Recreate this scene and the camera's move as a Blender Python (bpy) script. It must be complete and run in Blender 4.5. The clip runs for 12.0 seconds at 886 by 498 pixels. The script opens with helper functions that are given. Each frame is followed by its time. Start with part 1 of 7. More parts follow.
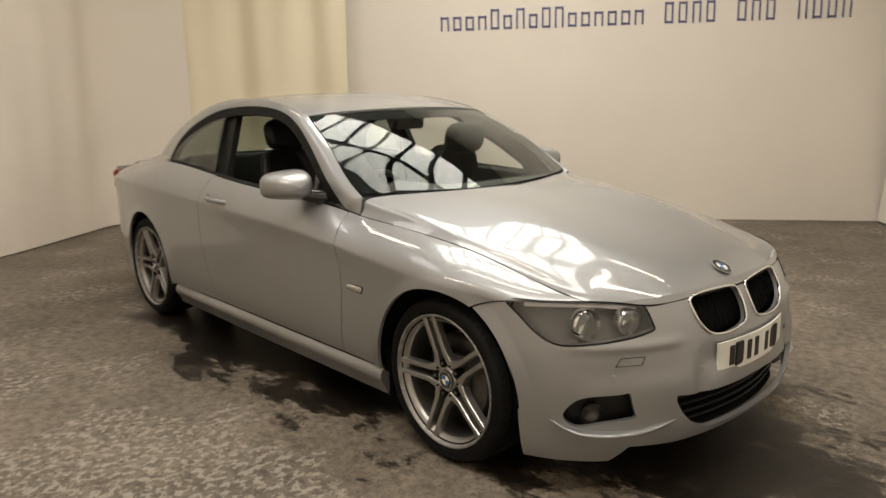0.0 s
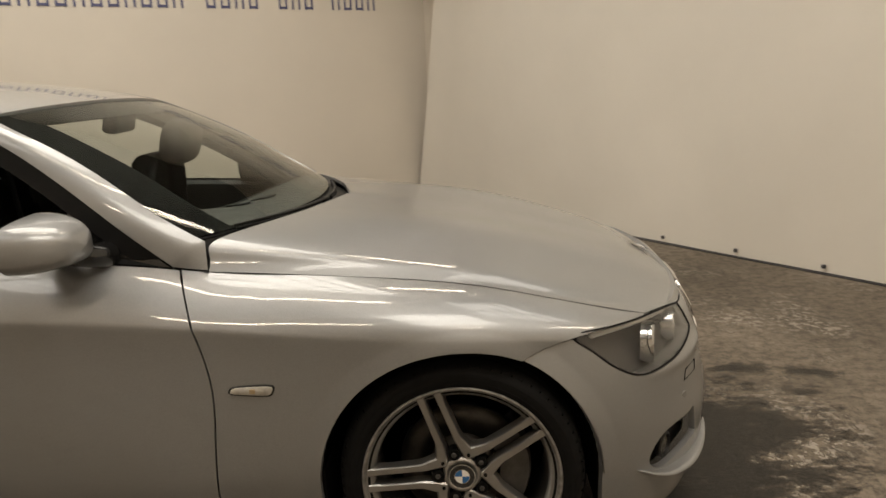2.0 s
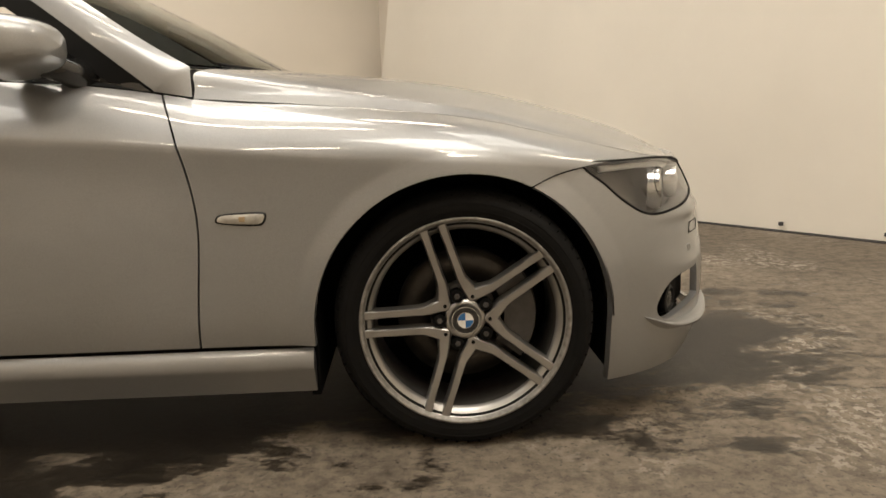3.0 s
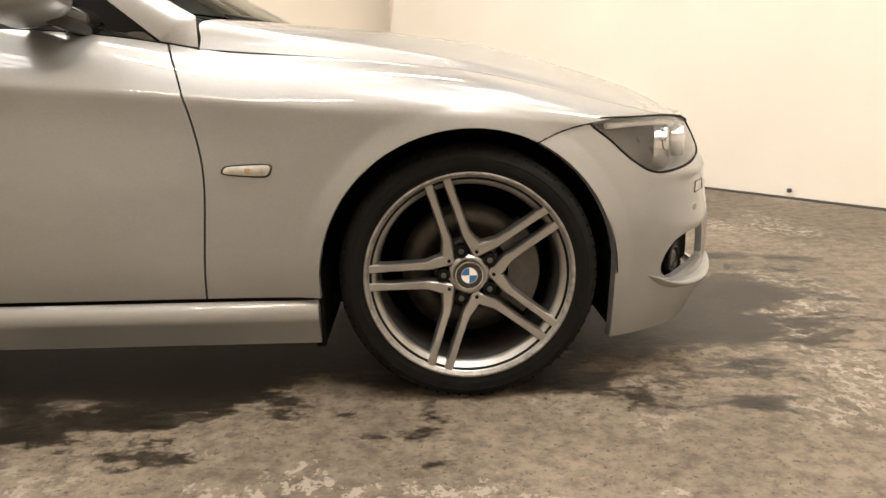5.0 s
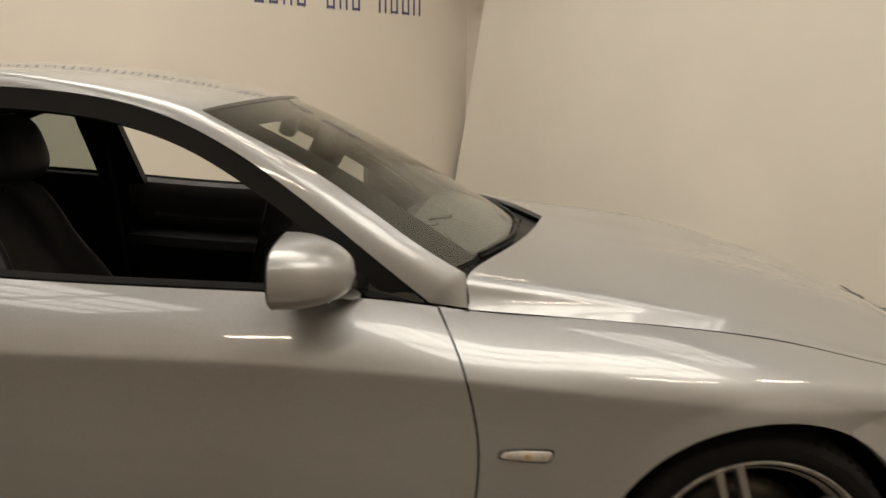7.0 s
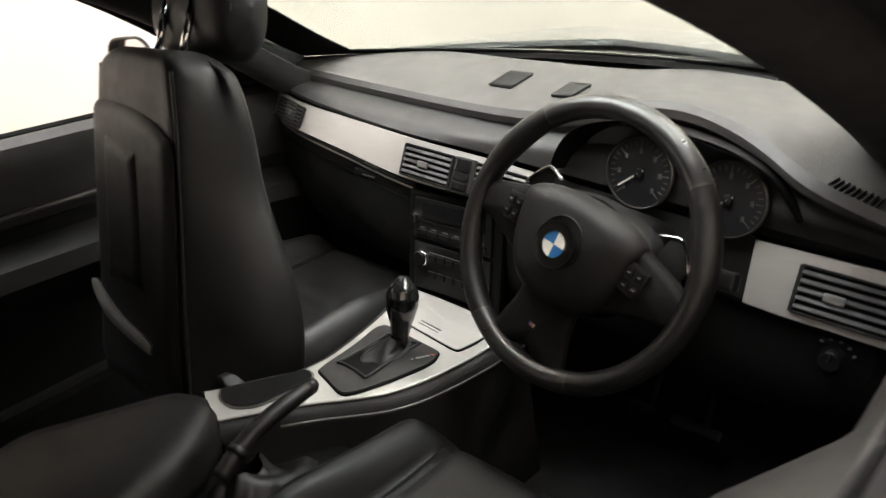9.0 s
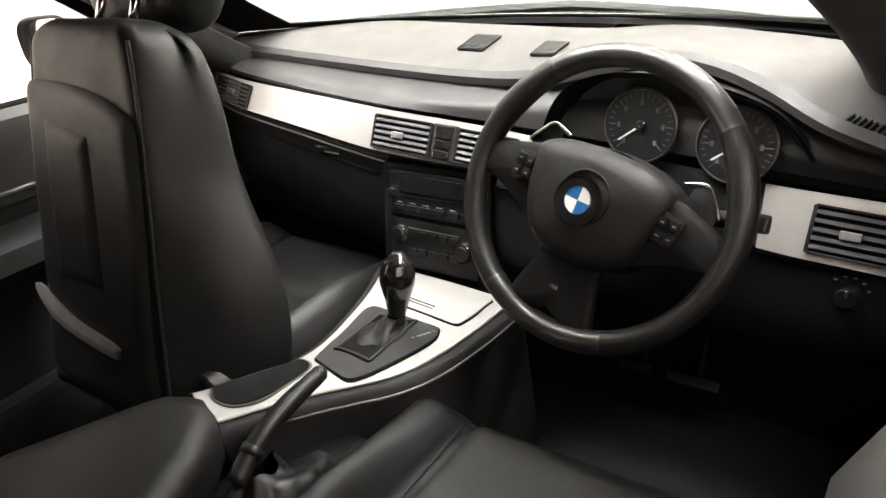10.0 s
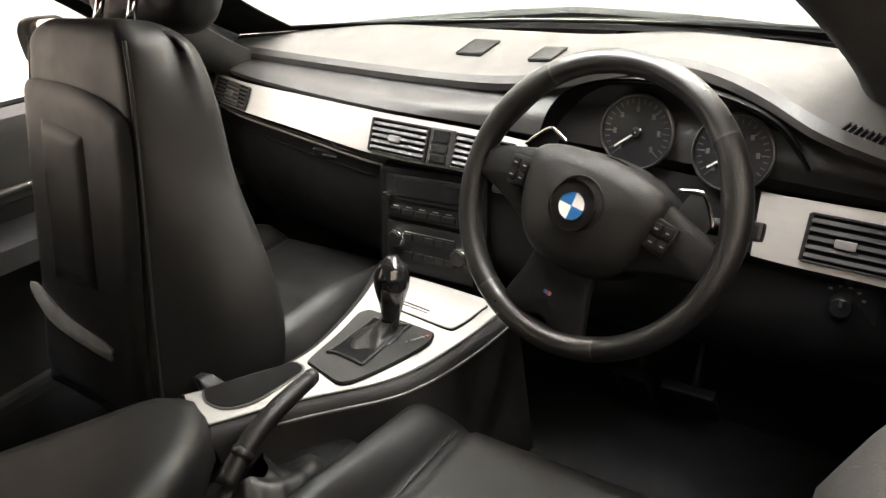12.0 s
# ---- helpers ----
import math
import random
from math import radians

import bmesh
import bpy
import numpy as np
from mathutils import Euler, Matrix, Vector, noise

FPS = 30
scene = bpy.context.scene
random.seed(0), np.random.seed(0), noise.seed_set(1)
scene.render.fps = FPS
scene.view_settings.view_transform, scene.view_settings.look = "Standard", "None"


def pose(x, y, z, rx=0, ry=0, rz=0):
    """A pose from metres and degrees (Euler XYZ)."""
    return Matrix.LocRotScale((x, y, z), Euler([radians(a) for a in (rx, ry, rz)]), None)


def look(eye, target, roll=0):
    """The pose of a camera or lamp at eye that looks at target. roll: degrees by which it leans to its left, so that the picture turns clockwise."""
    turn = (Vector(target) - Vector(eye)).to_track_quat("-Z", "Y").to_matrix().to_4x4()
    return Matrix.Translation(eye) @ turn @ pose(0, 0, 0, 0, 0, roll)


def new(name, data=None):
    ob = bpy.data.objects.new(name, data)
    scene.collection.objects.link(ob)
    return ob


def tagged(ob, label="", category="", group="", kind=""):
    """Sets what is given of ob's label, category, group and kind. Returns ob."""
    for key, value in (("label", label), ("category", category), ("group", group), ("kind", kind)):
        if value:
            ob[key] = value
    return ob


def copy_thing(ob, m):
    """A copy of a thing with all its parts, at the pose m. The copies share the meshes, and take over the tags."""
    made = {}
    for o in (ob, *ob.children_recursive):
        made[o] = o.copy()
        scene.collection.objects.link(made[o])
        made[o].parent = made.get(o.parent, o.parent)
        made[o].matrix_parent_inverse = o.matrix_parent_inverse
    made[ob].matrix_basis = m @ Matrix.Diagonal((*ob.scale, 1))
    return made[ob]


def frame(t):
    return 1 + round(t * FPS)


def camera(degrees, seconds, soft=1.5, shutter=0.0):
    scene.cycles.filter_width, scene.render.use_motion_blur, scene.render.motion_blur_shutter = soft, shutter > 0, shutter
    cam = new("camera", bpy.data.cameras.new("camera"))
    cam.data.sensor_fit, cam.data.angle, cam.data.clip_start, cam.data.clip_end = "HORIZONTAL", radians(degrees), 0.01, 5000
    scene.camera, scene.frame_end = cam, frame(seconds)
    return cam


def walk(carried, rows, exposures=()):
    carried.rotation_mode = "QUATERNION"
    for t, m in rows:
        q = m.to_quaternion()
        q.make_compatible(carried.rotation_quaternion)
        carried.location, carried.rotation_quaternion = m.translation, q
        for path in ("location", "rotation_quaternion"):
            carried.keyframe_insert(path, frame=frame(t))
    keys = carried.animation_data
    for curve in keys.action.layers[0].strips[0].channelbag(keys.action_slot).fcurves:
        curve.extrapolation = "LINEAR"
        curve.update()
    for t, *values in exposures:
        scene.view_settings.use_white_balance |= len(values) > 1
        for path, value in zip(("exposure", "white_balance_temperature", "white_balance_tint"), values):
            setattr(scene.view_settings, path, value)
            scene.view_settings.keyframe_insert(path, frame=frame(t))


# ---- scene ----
# ---- camera ----
cam = camera(62.5, 12.0, soft=1.5, shutter=0.35)
PATH = [
    (0.0, look((1.892, -2.565, 1.356), (0.448, -1.244, 0.945), -1.1)),
    (0.5, look((1.413, -2.565, 1.352), (0.184, -1.055, 0.898), -1.6)),
    (1.0, look((0.888, -2.554, 1.32), (0.0, -0.811, 0.904), -1.7)),
    (1.5, look((0.438, -2.556, 1.337), (0.01, -0.655, 0.887), -2.2)),
    (2.0, look((0.053, -2.527, 1.317), (-0.033, -0.582, 0.861), -2.7)),
    (2.5, look((-0.107, -2.51, 1.053), (0.0, -0.565, 0.601), -1.0)),
    (3.0, look((-0.122, -2.532, 0.816), (-0.039, -0.569, 0.445), -1.4)),
    (3.5, look((-0.112, -2.543, 0.794), (-0.04, -0.594, 0.349), -0.2)),
    (5.5, look((-0.128, -2.543, 0.79), (-0.062, -0.598, 0.328), -0.9)),
    (6.0, look((-0.172, -2.528, 1.049), (-0.076, -0.568, 0.663), -1.0)),
    (6.5, look((-0.285, -2.499, 1.318), (-0.275, -0.547, 0.883), -0.5)),
    (6.8, look((-0.566, -2.382, 1.325), (-0.579, -0.428, 0.899), 0.8)),
    (7.0, look((-0.703, -2.256, 1.33), (-0.686, -0.303, 0.899), 0.9)),
    (7.5, look((-1.048, -1.846, 1.323), (-0.991, 0.104, 0.881), 1.4)),
    (7.7, look((-1.185, -1.668, 1.302), (-1.066, 0.278, 0.853), 1.1)),
    (8.5, pose(-1.580, -1.140, 1.245, 69.0, 4.2, -28.0)),
    (9.3, pose(-1.785, -0.713, 1.226, 63.40, 7.27, -53.67)),
    (9.5, pose(-1.793, -0.702, 1.209, 63.21, 7.44, -54.74)),
    (10.0, pose(-1.799, -0.684, 1.206, 62.54, 6.81, -55.80)),
    (10.5, pose(-1.798, -0.683, 1.201, 63.02, 6.63, -55.87)),
    (11.0, pose(-1.794, -0.682, 1.201, 63.12, 6.83, -56.34)),
    (11.5, pose(-1.794, -0.681, 1.197, 63.20, 6.51, -56.26)),
    (12.0, pose(-1.792, -0.691, 1.203, 62.97, 6.25, -55.36)),
]
# The clip's camera opens up and turns neutral as it goes into the cabin.
EXPOSURES = [(0.0, -0.10, 6250, 10), (1.0, -0.25, 6500, 10), (1.5, -0.38, 6500, 10), (2.0, -0.42, 6500, 10), (2.5, -0.36, 6500, 10), (3.0, 0.05, 6500, 10), (3.5, 0.27, 6400, 11),
             (5.5, 0.82, 6400, 12), (6.0, 0.38, 6300, 10), (6.5, -0.02, 6500, 10), (7.0, -0.30, 6500, 10), (7.7, -0.30, 6500, 10), (9.3, 1.95, 5700, 13), (10.0, 2.35, 5800, 14), (12.0, 2.5, 5900, 14)]
walk(cam, PATH, EXPOSURES)

# ---- light ----
# The hall: text wall e1 runs from the far corner along the wall, e2 along the cloth wall.
CORNER = Vector((-0.57, 5.78, 0))
E1, E2 = Vector((-0.8, -0.6, 0)), Vector((0.6, -0.8, 0))
HALL_W, HALL_D, HALL_H = 8.3, 9.5, 4.6
WARM = (1.0, 0.84, 0.65)


def hall(a, b, z=0.0):
    """A place in the hall: a metres along the text wall, b metres out from it."""
    return CORNER + E1 * a + E2 * b + Vector((0, 0, z))


world = bpy.data.worlds.new("world")
scene.world = world
world.use_nodes = True
sky = world.node_tree.nodes.new("ShaderNodeTexSky")
sky.sky_type, sky.sun_disc = "NISHITA", False
sky.sun_elevation, sky.sun_rotation = radians(35), radians(200)
world.node_tree.links.new(sky.outputs[0], world.node_tree.nodes["Background"].inputs[0])
world.node_tree.nodes["Background"].inputs[1].default_value = 0.12

# middle along the text wall, middle out from it, width, depth, watts
# the first is known by its windscreen reflection; the other three are added light
SKYLIGHTS = [(3.7, 2.5, 2.8, 2.5, 190), (6.9, 4.6, 1.5, 1.9, 50), (3.7, 6.9, 2.4, 1.9, 150), (1.3, 5.4, 1.4, 1.9, 45)]
TUBES = [(1.4, 3.2), (6.4, 2.4), (3.9, 4.6), (1.2, 7.6), (4.0, 8.2), (6.8, 7.2)]
HALL_YAW = math.degrees(math.atan2(E1.y, E1.x))


def area(name, at, size_x, size_y, watts, color):
    lamp = bpy.data.lights.new(name, "AREA")
    lamp.shape, lamp.size, lamp.size_y = "RECTANGLE", size_x, size_y
    lamp.energy, lamp.color = watts, color
    ob = new(name, lamp)
    ob.matrix_world = pose(at.x, at.y, at.z, 0, 0, HALL_YAW)
    return ob


for a, b, w, d, watts in SKYLIGHTS:
    area("skylight_daylight", hall(a, b, HALL_H + 0.03), w, d, watts, (1.0, 0.92, 0.79))
# tubes in the near half are made stronger to brighten the car's side
for a, b in TUBES:
    area("tube_light", hall(a, b, HALL_H - 0.36), 1.45, 0.10, 34 if b > 6 else 18, WARM)

# ---- materials ----
def nodes_of(name):
    m = bpy.data.materials.new(name)
    m.use_nodes = True
    nt = m.node_tree
    return m, nt, nt.nodes["Principled BSDF"]


def link(nt, a, b):
    nt.links.new(a, b)


def coords(nt, scale=(1, 1, 1)):
    tc, mp = nt.nodes.new("ShaderNodeTexCoord"), nt.nodes.new("ShaderNodeMapping")
    mp.inputs["Scale"].default_value = scale
    link(nt, tc.outputs["Object"], mp.inputs["Vector"])
    return mp.outputs["Vector"]


def noise_node(nt, vec, scale, detail=4.0, rough=0.55):
    n = nt.nodes.new("ShaderNodeTexNoise")
    n.inputs["Scale"].default_value, n.inputs["Detail"].default_value, n.inputs["Roughness"].default_value = scale, detail, rough
    link(nt, vec, n.inputs["Vector"])
    return n.outputs["Fac"]


def ramp(nt, fac, stops):
    r = nt.nodes.new("ShaderNodeValToRGB")
    while len(r.color_ramp.elements) < len(stops):
        r.color_ramp.elements.new(0.5)
    for e, (pos, col) in zip(r.color_ramp.elements, stops):
        e.position = pos
        e.color = (*col, 1) if len(col) == 3 else col
    link(nt, fac, r.inputs["Fac"])
    return r.outputs["Color"]


def mixc(nt, fac, a, b, mode="MIX"):
    m = nt.nodes.new("ShaderNodeMix")
    m.data_type, m.blend_type = "RGBA", mode
    for sock, val in ((m.inputs["Factor"], fac), (m.inputs[6], a), (m.inputs[7], b)):
        if hasattr(val, "is_output"):
            link(nt, val, sock)
        else:
            sock.default_value = val if isinstance(val, (int, float)) else (*val, 1)
    return m.outputs[2]


def bump(nt, p, height, strength, dist):
    b = nt.nodes.new("ShaderNodeBump")
    b.inputs["Strength"].default_value, b.inputs["Distance"].default_value = strength, dist
    link(nt, height, b.inputs["Height"])
    link(nt, b.outputs["Normal"], p.inputs["Normal"])


def surface(name, col, rough, metal=0.0, vary=0.12, scale=6.0, grain=0.0, grain_scale=300.0, coat=0.0, spec=0.5, stretch=(1, 1, 1)):
    """A plain material with broad variation of its colour and roughness, and a fine relief."""
    m, nt, p = nodes_of(name)
    vec = coords(nt, stretch)
    n1 = noise_node(nt, vec, scale)
    lo, hi = tuple(c * (1 - vary) for c in col), tuple(min(1, c * (1 + vary)) for c in col)
    link(nt, ramp(nt, n1, [(0.3, lo), (0.7, hi)]), p.inputs["Base Color"])
    r = ramp(nt, noise_node(nt, vec, scale * 4.3), [(0.3, (rough * 0.88,) * 3), (0.7, (min(1, rough * 1.12),) * 3)])
    link(nt, r, p.inputs["Roughness"])
    p.inputs["Metallic"].default_value, p.inputs["Coat Weight"].default_value = metal, coat
    p.inputs["Coat Roughness"].default_value, p.inputs["Specular IOR Level"].default_value = 0.04, spec
    if grain:
        bump(nt, p, noise_node(nt, vec, grain_scale, 3.0), grain, 0.001)
    return m


def paint_material():
    m, nt, p = nodes_of("silver_paint")
    vec = coords(nt)
    flakes = nt.nodes.new("ShaderNodeTexVoronoi")
    flakes.inputs["Scale"].default_value = 1400
    link(nt, vec, flakes.inputs["Vector"])
    fl = ramp(nt, flakes.outputs["Color"], [(0.2, (0.275, 0.280, 0.286)), (0.8, (0.375, 0.380, 0.387))])
    dust = ramp(nt, noise_node(nt, vec, 2.2), [(0.35, (0.93, 0.92, 0.90)), (0.75, (1, 1, 1))])
    link(nt, mixc(nt, 1.0, fl, dust, "MULTIPLY"), p.inputs["Base Color"])
    p.inputs["Metallic"].default_value = 0.68
    link(nt, ramp(nt, noise_node(nt, vec, 9.0), [(0.3, (0.44,) * 3), (0.7, (0.48,) * 3)]), p.inputs["Roughness"])
    p.inputs["Coat Weight"].default_value, p.inputs["Coat Roughness"].default_value = 1.0, 0.06
    return m


def glass_material(name, tint, rough=0.0, ior=1.40):
    m, nt, p = nodes_of(name)
    p.inputs["Base Color"].default_value = (*tint, 1)
    p.inputs["Transmission Weight"].default_value, p.inputs["Roughness"].default_value = 1.0, rough
    p.inputs["IOR"].default_value = ior
    return m


def floor_material():
    m, nt, p = nodes_of("worn_concrete")
    vec = coords(nt)
    base = ramp(nt, noise_node(nt, vec, 0.8, 6, 0.6), [(0.32, (0.105, 0.088, 0.069)), (0.50, (0.165, 0.139, 0.110)), (0.70, (0.235, 0.200, 0.160))])
    fine = ramp(nt, noise_node(nt, vec, 19, 10, 0.74), [(0.39, (0.58, 0.57, 0.55)), (0.58, (1.12, 1.11, 1.08))])
    col = mixc(nt, 1.0, base, fine, "MULTIPLY")
    # pale flakes of old floor paint, in broad patches
    flake = ramp(nt, noise_node(nt, coords(nt, (1, 0.8, 1)), 30, 7, 0.66), [(0.522, (0, 0, 0)), (0.536, (0.95,) * 3)])
    where = ramp(nt, noise_node(nt, vec, 1.3, 5, 0.65), [(0.495, (0, 0, 0)), (0.63, (0.85,) * 3)])
    # a broad worn patch beside the car where most of the paint has lifted
    tcw, mpw = nt.nodes.new("ShaderNodeTexCoord"), nt.nodes.new("ShaderNodeMapping")
    mpw.inputs["Location"].default_value, mpw.inputs["Scale"].default_value = (0.15, 1.70, 0), (0.55, 0.88, 1)
    link(nt, tcw.outputs["Object"], mpw.inputs["Vector"])
    reachw = nt.nodes.new("ShaderNodeVectorMath")
    reachw.operation = "LENGTH"
    link(nt, mpw.outputs["Vector"], reachw.inputs[0])
    wobble = nt.nodes.new("ShaderNodeMath")
    wobble.operation, wobble.inputs[1].default_value = "MULTIPLY_ADD", 0.7
    link(nt, noise_node(nt, vec, 3.4, 8, 0.7), wobble.inputs[0])
    link(nt, reachw.outputs["Value"], wobble.inputs[2])
    worn = ramp(nt, wobble.outputs[0], [(0.0, (0.65,) * 3), (0.98, (0.65,) * 3), (1.0, (0, 0, 0))])
    where = mixc(nt, 1.0, where, worn, "LIGHTEN")
    col = mixc(nt, mixc(nt, 1.0, flake, where, "MULTIPLY"), col, (0.355, 0.320, 0.270))
    # small dark pits
    pits = ramp(nt, noise_node(nt, vec, 60, 6, 0.7), [(0.38, (1, 1, 1)), (0.42, (0, 0, 0))])
    col = mixc(nt, mixc(nt, 1.0, pits, (0.75,) * 3, "MULTIPLY"), col, (0.035, 0.030, 0.025))
    # damp: stray stains, and a stain round the car with its shade painted in
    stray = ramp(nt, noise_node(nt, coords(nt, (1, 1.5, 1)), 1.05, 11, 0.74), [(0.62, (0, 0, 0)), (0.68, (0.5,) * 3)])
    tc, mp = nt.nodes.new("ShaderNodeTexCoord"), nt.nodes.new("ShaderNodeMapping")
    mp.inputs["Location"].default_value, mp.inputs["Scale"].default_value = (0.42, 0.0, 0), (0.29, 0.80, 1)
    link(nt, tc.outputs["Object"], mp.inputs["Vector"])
    car_reach = nt.nodes.new("ShaderNodeVectorMath")
    car_reach.operation = "LENGTH"
    link(nt, mp.outputs["Vector"], car_reach.inputs[0])
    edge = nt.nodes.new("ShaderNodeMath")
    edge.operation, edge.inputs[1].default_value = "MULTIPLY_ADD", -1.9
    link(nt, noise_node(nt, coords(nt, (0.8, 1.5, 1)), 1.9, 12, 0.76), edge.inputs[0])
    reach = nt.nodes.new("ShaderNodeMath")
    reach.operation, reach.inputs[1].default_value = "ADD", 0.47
    link(nt, car_reach.outputs["Value"], reach.inputs[0])
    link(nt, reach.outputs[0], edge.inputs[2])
    wet_shade = ramp(nt, edge.outputs[0], [(0.30, (1, 1, 1)), (0.36, (0, 0, 0))])
    damp_shade = mixc(nt, 1.0, stray, wet_shade, "LIGHTEN")
    col = mixc(nt, damp_shade, col, mixc(nt, 1.0, col, (0.27, 0.255, 0.24), "MULTIPLY"))
    # shade under the car, painted as a still darker core of the stain
    under_car_shade = ramp(nt, edge.outputs[0], [(0.20, (1, 1, 1)), (0.34, (0, 0, 0))])
    col = mixc(nt, under_car_shade, col, mixc(nt, 1.0, col, (0.24, 0.23, 0.22), "MULTIPLY"))
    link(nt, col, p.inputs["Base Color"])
    link(nt, mixc(nt, damp_shade, (0.75,) * 3, (0.33,) * 3), p.inputs["Roughness"])
    p.inputs["Specular IOR Level"].default_value = 0.35
    bump(nt, p, noise_node(nt, vec, 48, 10, 0.75), 0.55, 0.005)
    return m


def wall_material(name, col, grain=0.15):
    m, nt, p = nodes_of(name)
    vec = coords(nt)
    c1 = ramp(nt, noise_node(nt, vec, 0.8, 5, 0.6), [(0.3, tuple(c * 0.93 for c in col)), (0.7, col)])
    scuff = ramp(nt, noise_node(nt, vec, 3.1, 7, 0.7), [(0.70, (1, 1, 1)), (0.78, (0.86, 0.82, 0.76))])
    link(nt, mixc(nt, 1.0, c1, scuff, "MULTIPLY"), p.inputs["Base Color"])
    p.inputs["Roughness"].default_value, p.inputs["Specular IOR Level"].default_value = 0.75, 0.25
    bump(nt, p, noise_node(nt, vec, 90, 4), grain, 0.002)
    return m


def leather_material():
    m, nt, p = nodes_of("black_leather")
    vec = coords(nt)
    v = nt.nodes.new("ShaderNodeTexVoronoi")
    v.feature, v.inputs["Scale"].default_value = "DISTANCE_TO_EDGE", 420
    link(nt, vec, v.inputs["Vector"])
    link(nt, ramp(nt, noise_node(nt, vec, 11), [(0.3, (0.0034, 0.0033, 0.0032)), (0.7, (0.0058, 0.0056, 0.0054))]), p.inputs["Base Color"])
    link(nt, ramp(nt, noise_node(nt, vec, 22), [(0.3, (0.42,) * 3), (0.7, (0.56,) * 3)]), p.inputs["Roughness"])
    p.inputs["Specular IOR Level"].default_value = 0.30
    bump(nt, p, v.outputs["Distance"], 0.25, 0.0006)
    return m


M_PAINT = paint_material()
M_GLASS = glass_material("clear_glass", (0.82, 0.87, 0.83))
M_SCREEN = glass_material("windscreen_glass", (0.72, 0.78, 0.74), 0.0, 1.24)
M_TINT = glass_material("tinted_glass", (0.72, 0.80, 0.72))
M_DARKTINT = glass_material("dark_tinted_glass", (0.42, 0.47, 0.43))
M_LENS = glass_material("lamp_lens", (0.96, 0.96, 0.96))
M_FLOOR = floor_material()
M_WALL = wall_material("cream_wall_paint", (0.78, 0.725, 0.64))
M_CLOTH = wall_material("white_sheeting", (0.84, 0.805, 0.735), 0.25)
M_SHEET = wall_material("cream_sheeting", (0.76, 0.70, 0.62), 0.25)
M_CURTAIN = wall_material("cream_curtain", (0.80, 0.73, 0.55), 0.2)
M_CEIL = wall_material("ceiling_board", (0.15, 0.14, 0.128))
M_LETTER = surface("blue_grey_letters", (0.085, 0.09, 0.19), 0.5)
M_TYRE = surface("tyre_rubber", (0.007, 0.0068, 0.0066), 0.8, spec=0.14, grain=0.3, grain_scale=120)
M_ALLOY = surface("alloy_rim", (0.37, 0.36, 0.345), 0.36, metal=0.9, vary=0.1, scale=14, grain=0.08)
# alloy darkened for the shade inside the rim; also serves dull trim
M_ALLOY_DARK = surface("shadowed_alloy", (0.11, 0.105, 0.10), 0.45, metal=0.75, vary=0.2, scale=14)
M_SCUFF = surface("kerbed_alloy", (0.27, 0.26, 0.245), 0.55, metal=0.6, vary=0.35, scale=60, grain=0.8, grain_scale=200)
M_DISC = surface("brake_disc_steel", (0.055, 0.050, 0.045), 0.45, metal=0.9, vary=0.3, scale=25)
M_CALIPER = surface("caliper_iron", (0.09, 0.085, 0.08), 0.6, metal=0.6, vary=0.25, scale=20)
M_BLACK = surface("black_plastic", (0.006, 0.006, 0.006), 0.45, spec=0.35, grain=0.12)
M_GLOSSBLACK = surface("gloss_black_trim", (0.010, 0.010, 0.010), 0.12, coat=0.5)
M_RUBBER = surface("black_rubber_seal", (0.006, 0.006, 0.006), 0.65, spec=0.18)
M_VOID = surface("unlit_black_lining", (0.004, 0.004, 0.004), 0.95, spec=0.1)
M_CHROME = surface("chrome", (0.78, 0.78, 0.78), 0.08, metal=1.0, vary=0.03)
M_REFLECT = surface("lamp_reflector", (0.62, 0.62, 0.62), 0.16, metal=1.0, vary=0.08, scale=30)
M_LAMPGREY = surface("lamp_housing_grey", (0.085, 0.082, 0.078), 0.30, metal=0.35)
M_WHITE = surface("white_plastic", (0.72, 0.71, 0.68), 0.4)
M_BLUE = surface("blue_enamel", (0.025, 0.12, 0.32), 0.25, coat=0.4)
M_AMBER = surface("amber_plastic", (0.36, 0.27, 0.16), 0.3)
M_PLATE = surface("number_plate_white", (0.74, 0.73, 0.68), 0.35)
M_BAR = surface("plate_black", (0.02, 0.02, 0.02), 0.5)
M_LEATHER = leather_material()
# one dash skin in two tones: the face's copy is darkened for shade
M_DASH_SHADED = surface("shaded_dash_face", (0.012, 0.0115, 0.0108), 0.5, vary=0.1, scale=4, grain=0.3, grain_scale=420)
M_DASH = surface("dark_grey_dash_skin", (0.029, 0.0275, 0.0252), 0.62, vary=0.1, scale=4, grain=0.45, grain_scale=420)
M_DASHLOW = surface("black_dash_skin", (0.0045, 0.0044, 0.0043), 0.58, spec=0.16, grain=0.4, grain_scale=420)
M_TRIM = surface("brushed_aluminium_trim", (0.41, 0.402, 0.385), 0.42, metal=0.6, vary=0.05, scale=40, stretch=(1, 0.04, 1), grain=0.15, grain_scale=260)
M_LINING = surface("dark_grey_lining", (0.012, 0.0118, 0.0115), 0.6, spec=0.25, grain=0.4, grain_scale=420)
M_CARPET = surface("black_carpet", (0.004, 0.004, 0.004), 0.95, grain=0.6, grain_scale=500)
M_HEADLINER = surface("anthracite_headlining", (0.014, 0.0135, 0.013), 0.9, grain=0.3, grain_scale=600)
M_DIAL = surface("dial_face_black", (0.010, 0.010, 0.011), 0.35)
M_DIALMARK = surface("dial_marks_white", (0.55, 0.55, 0.53), 0.5)
M_RED = surface("red_mark", (0.45, 0.04, 0.03), 0.5)
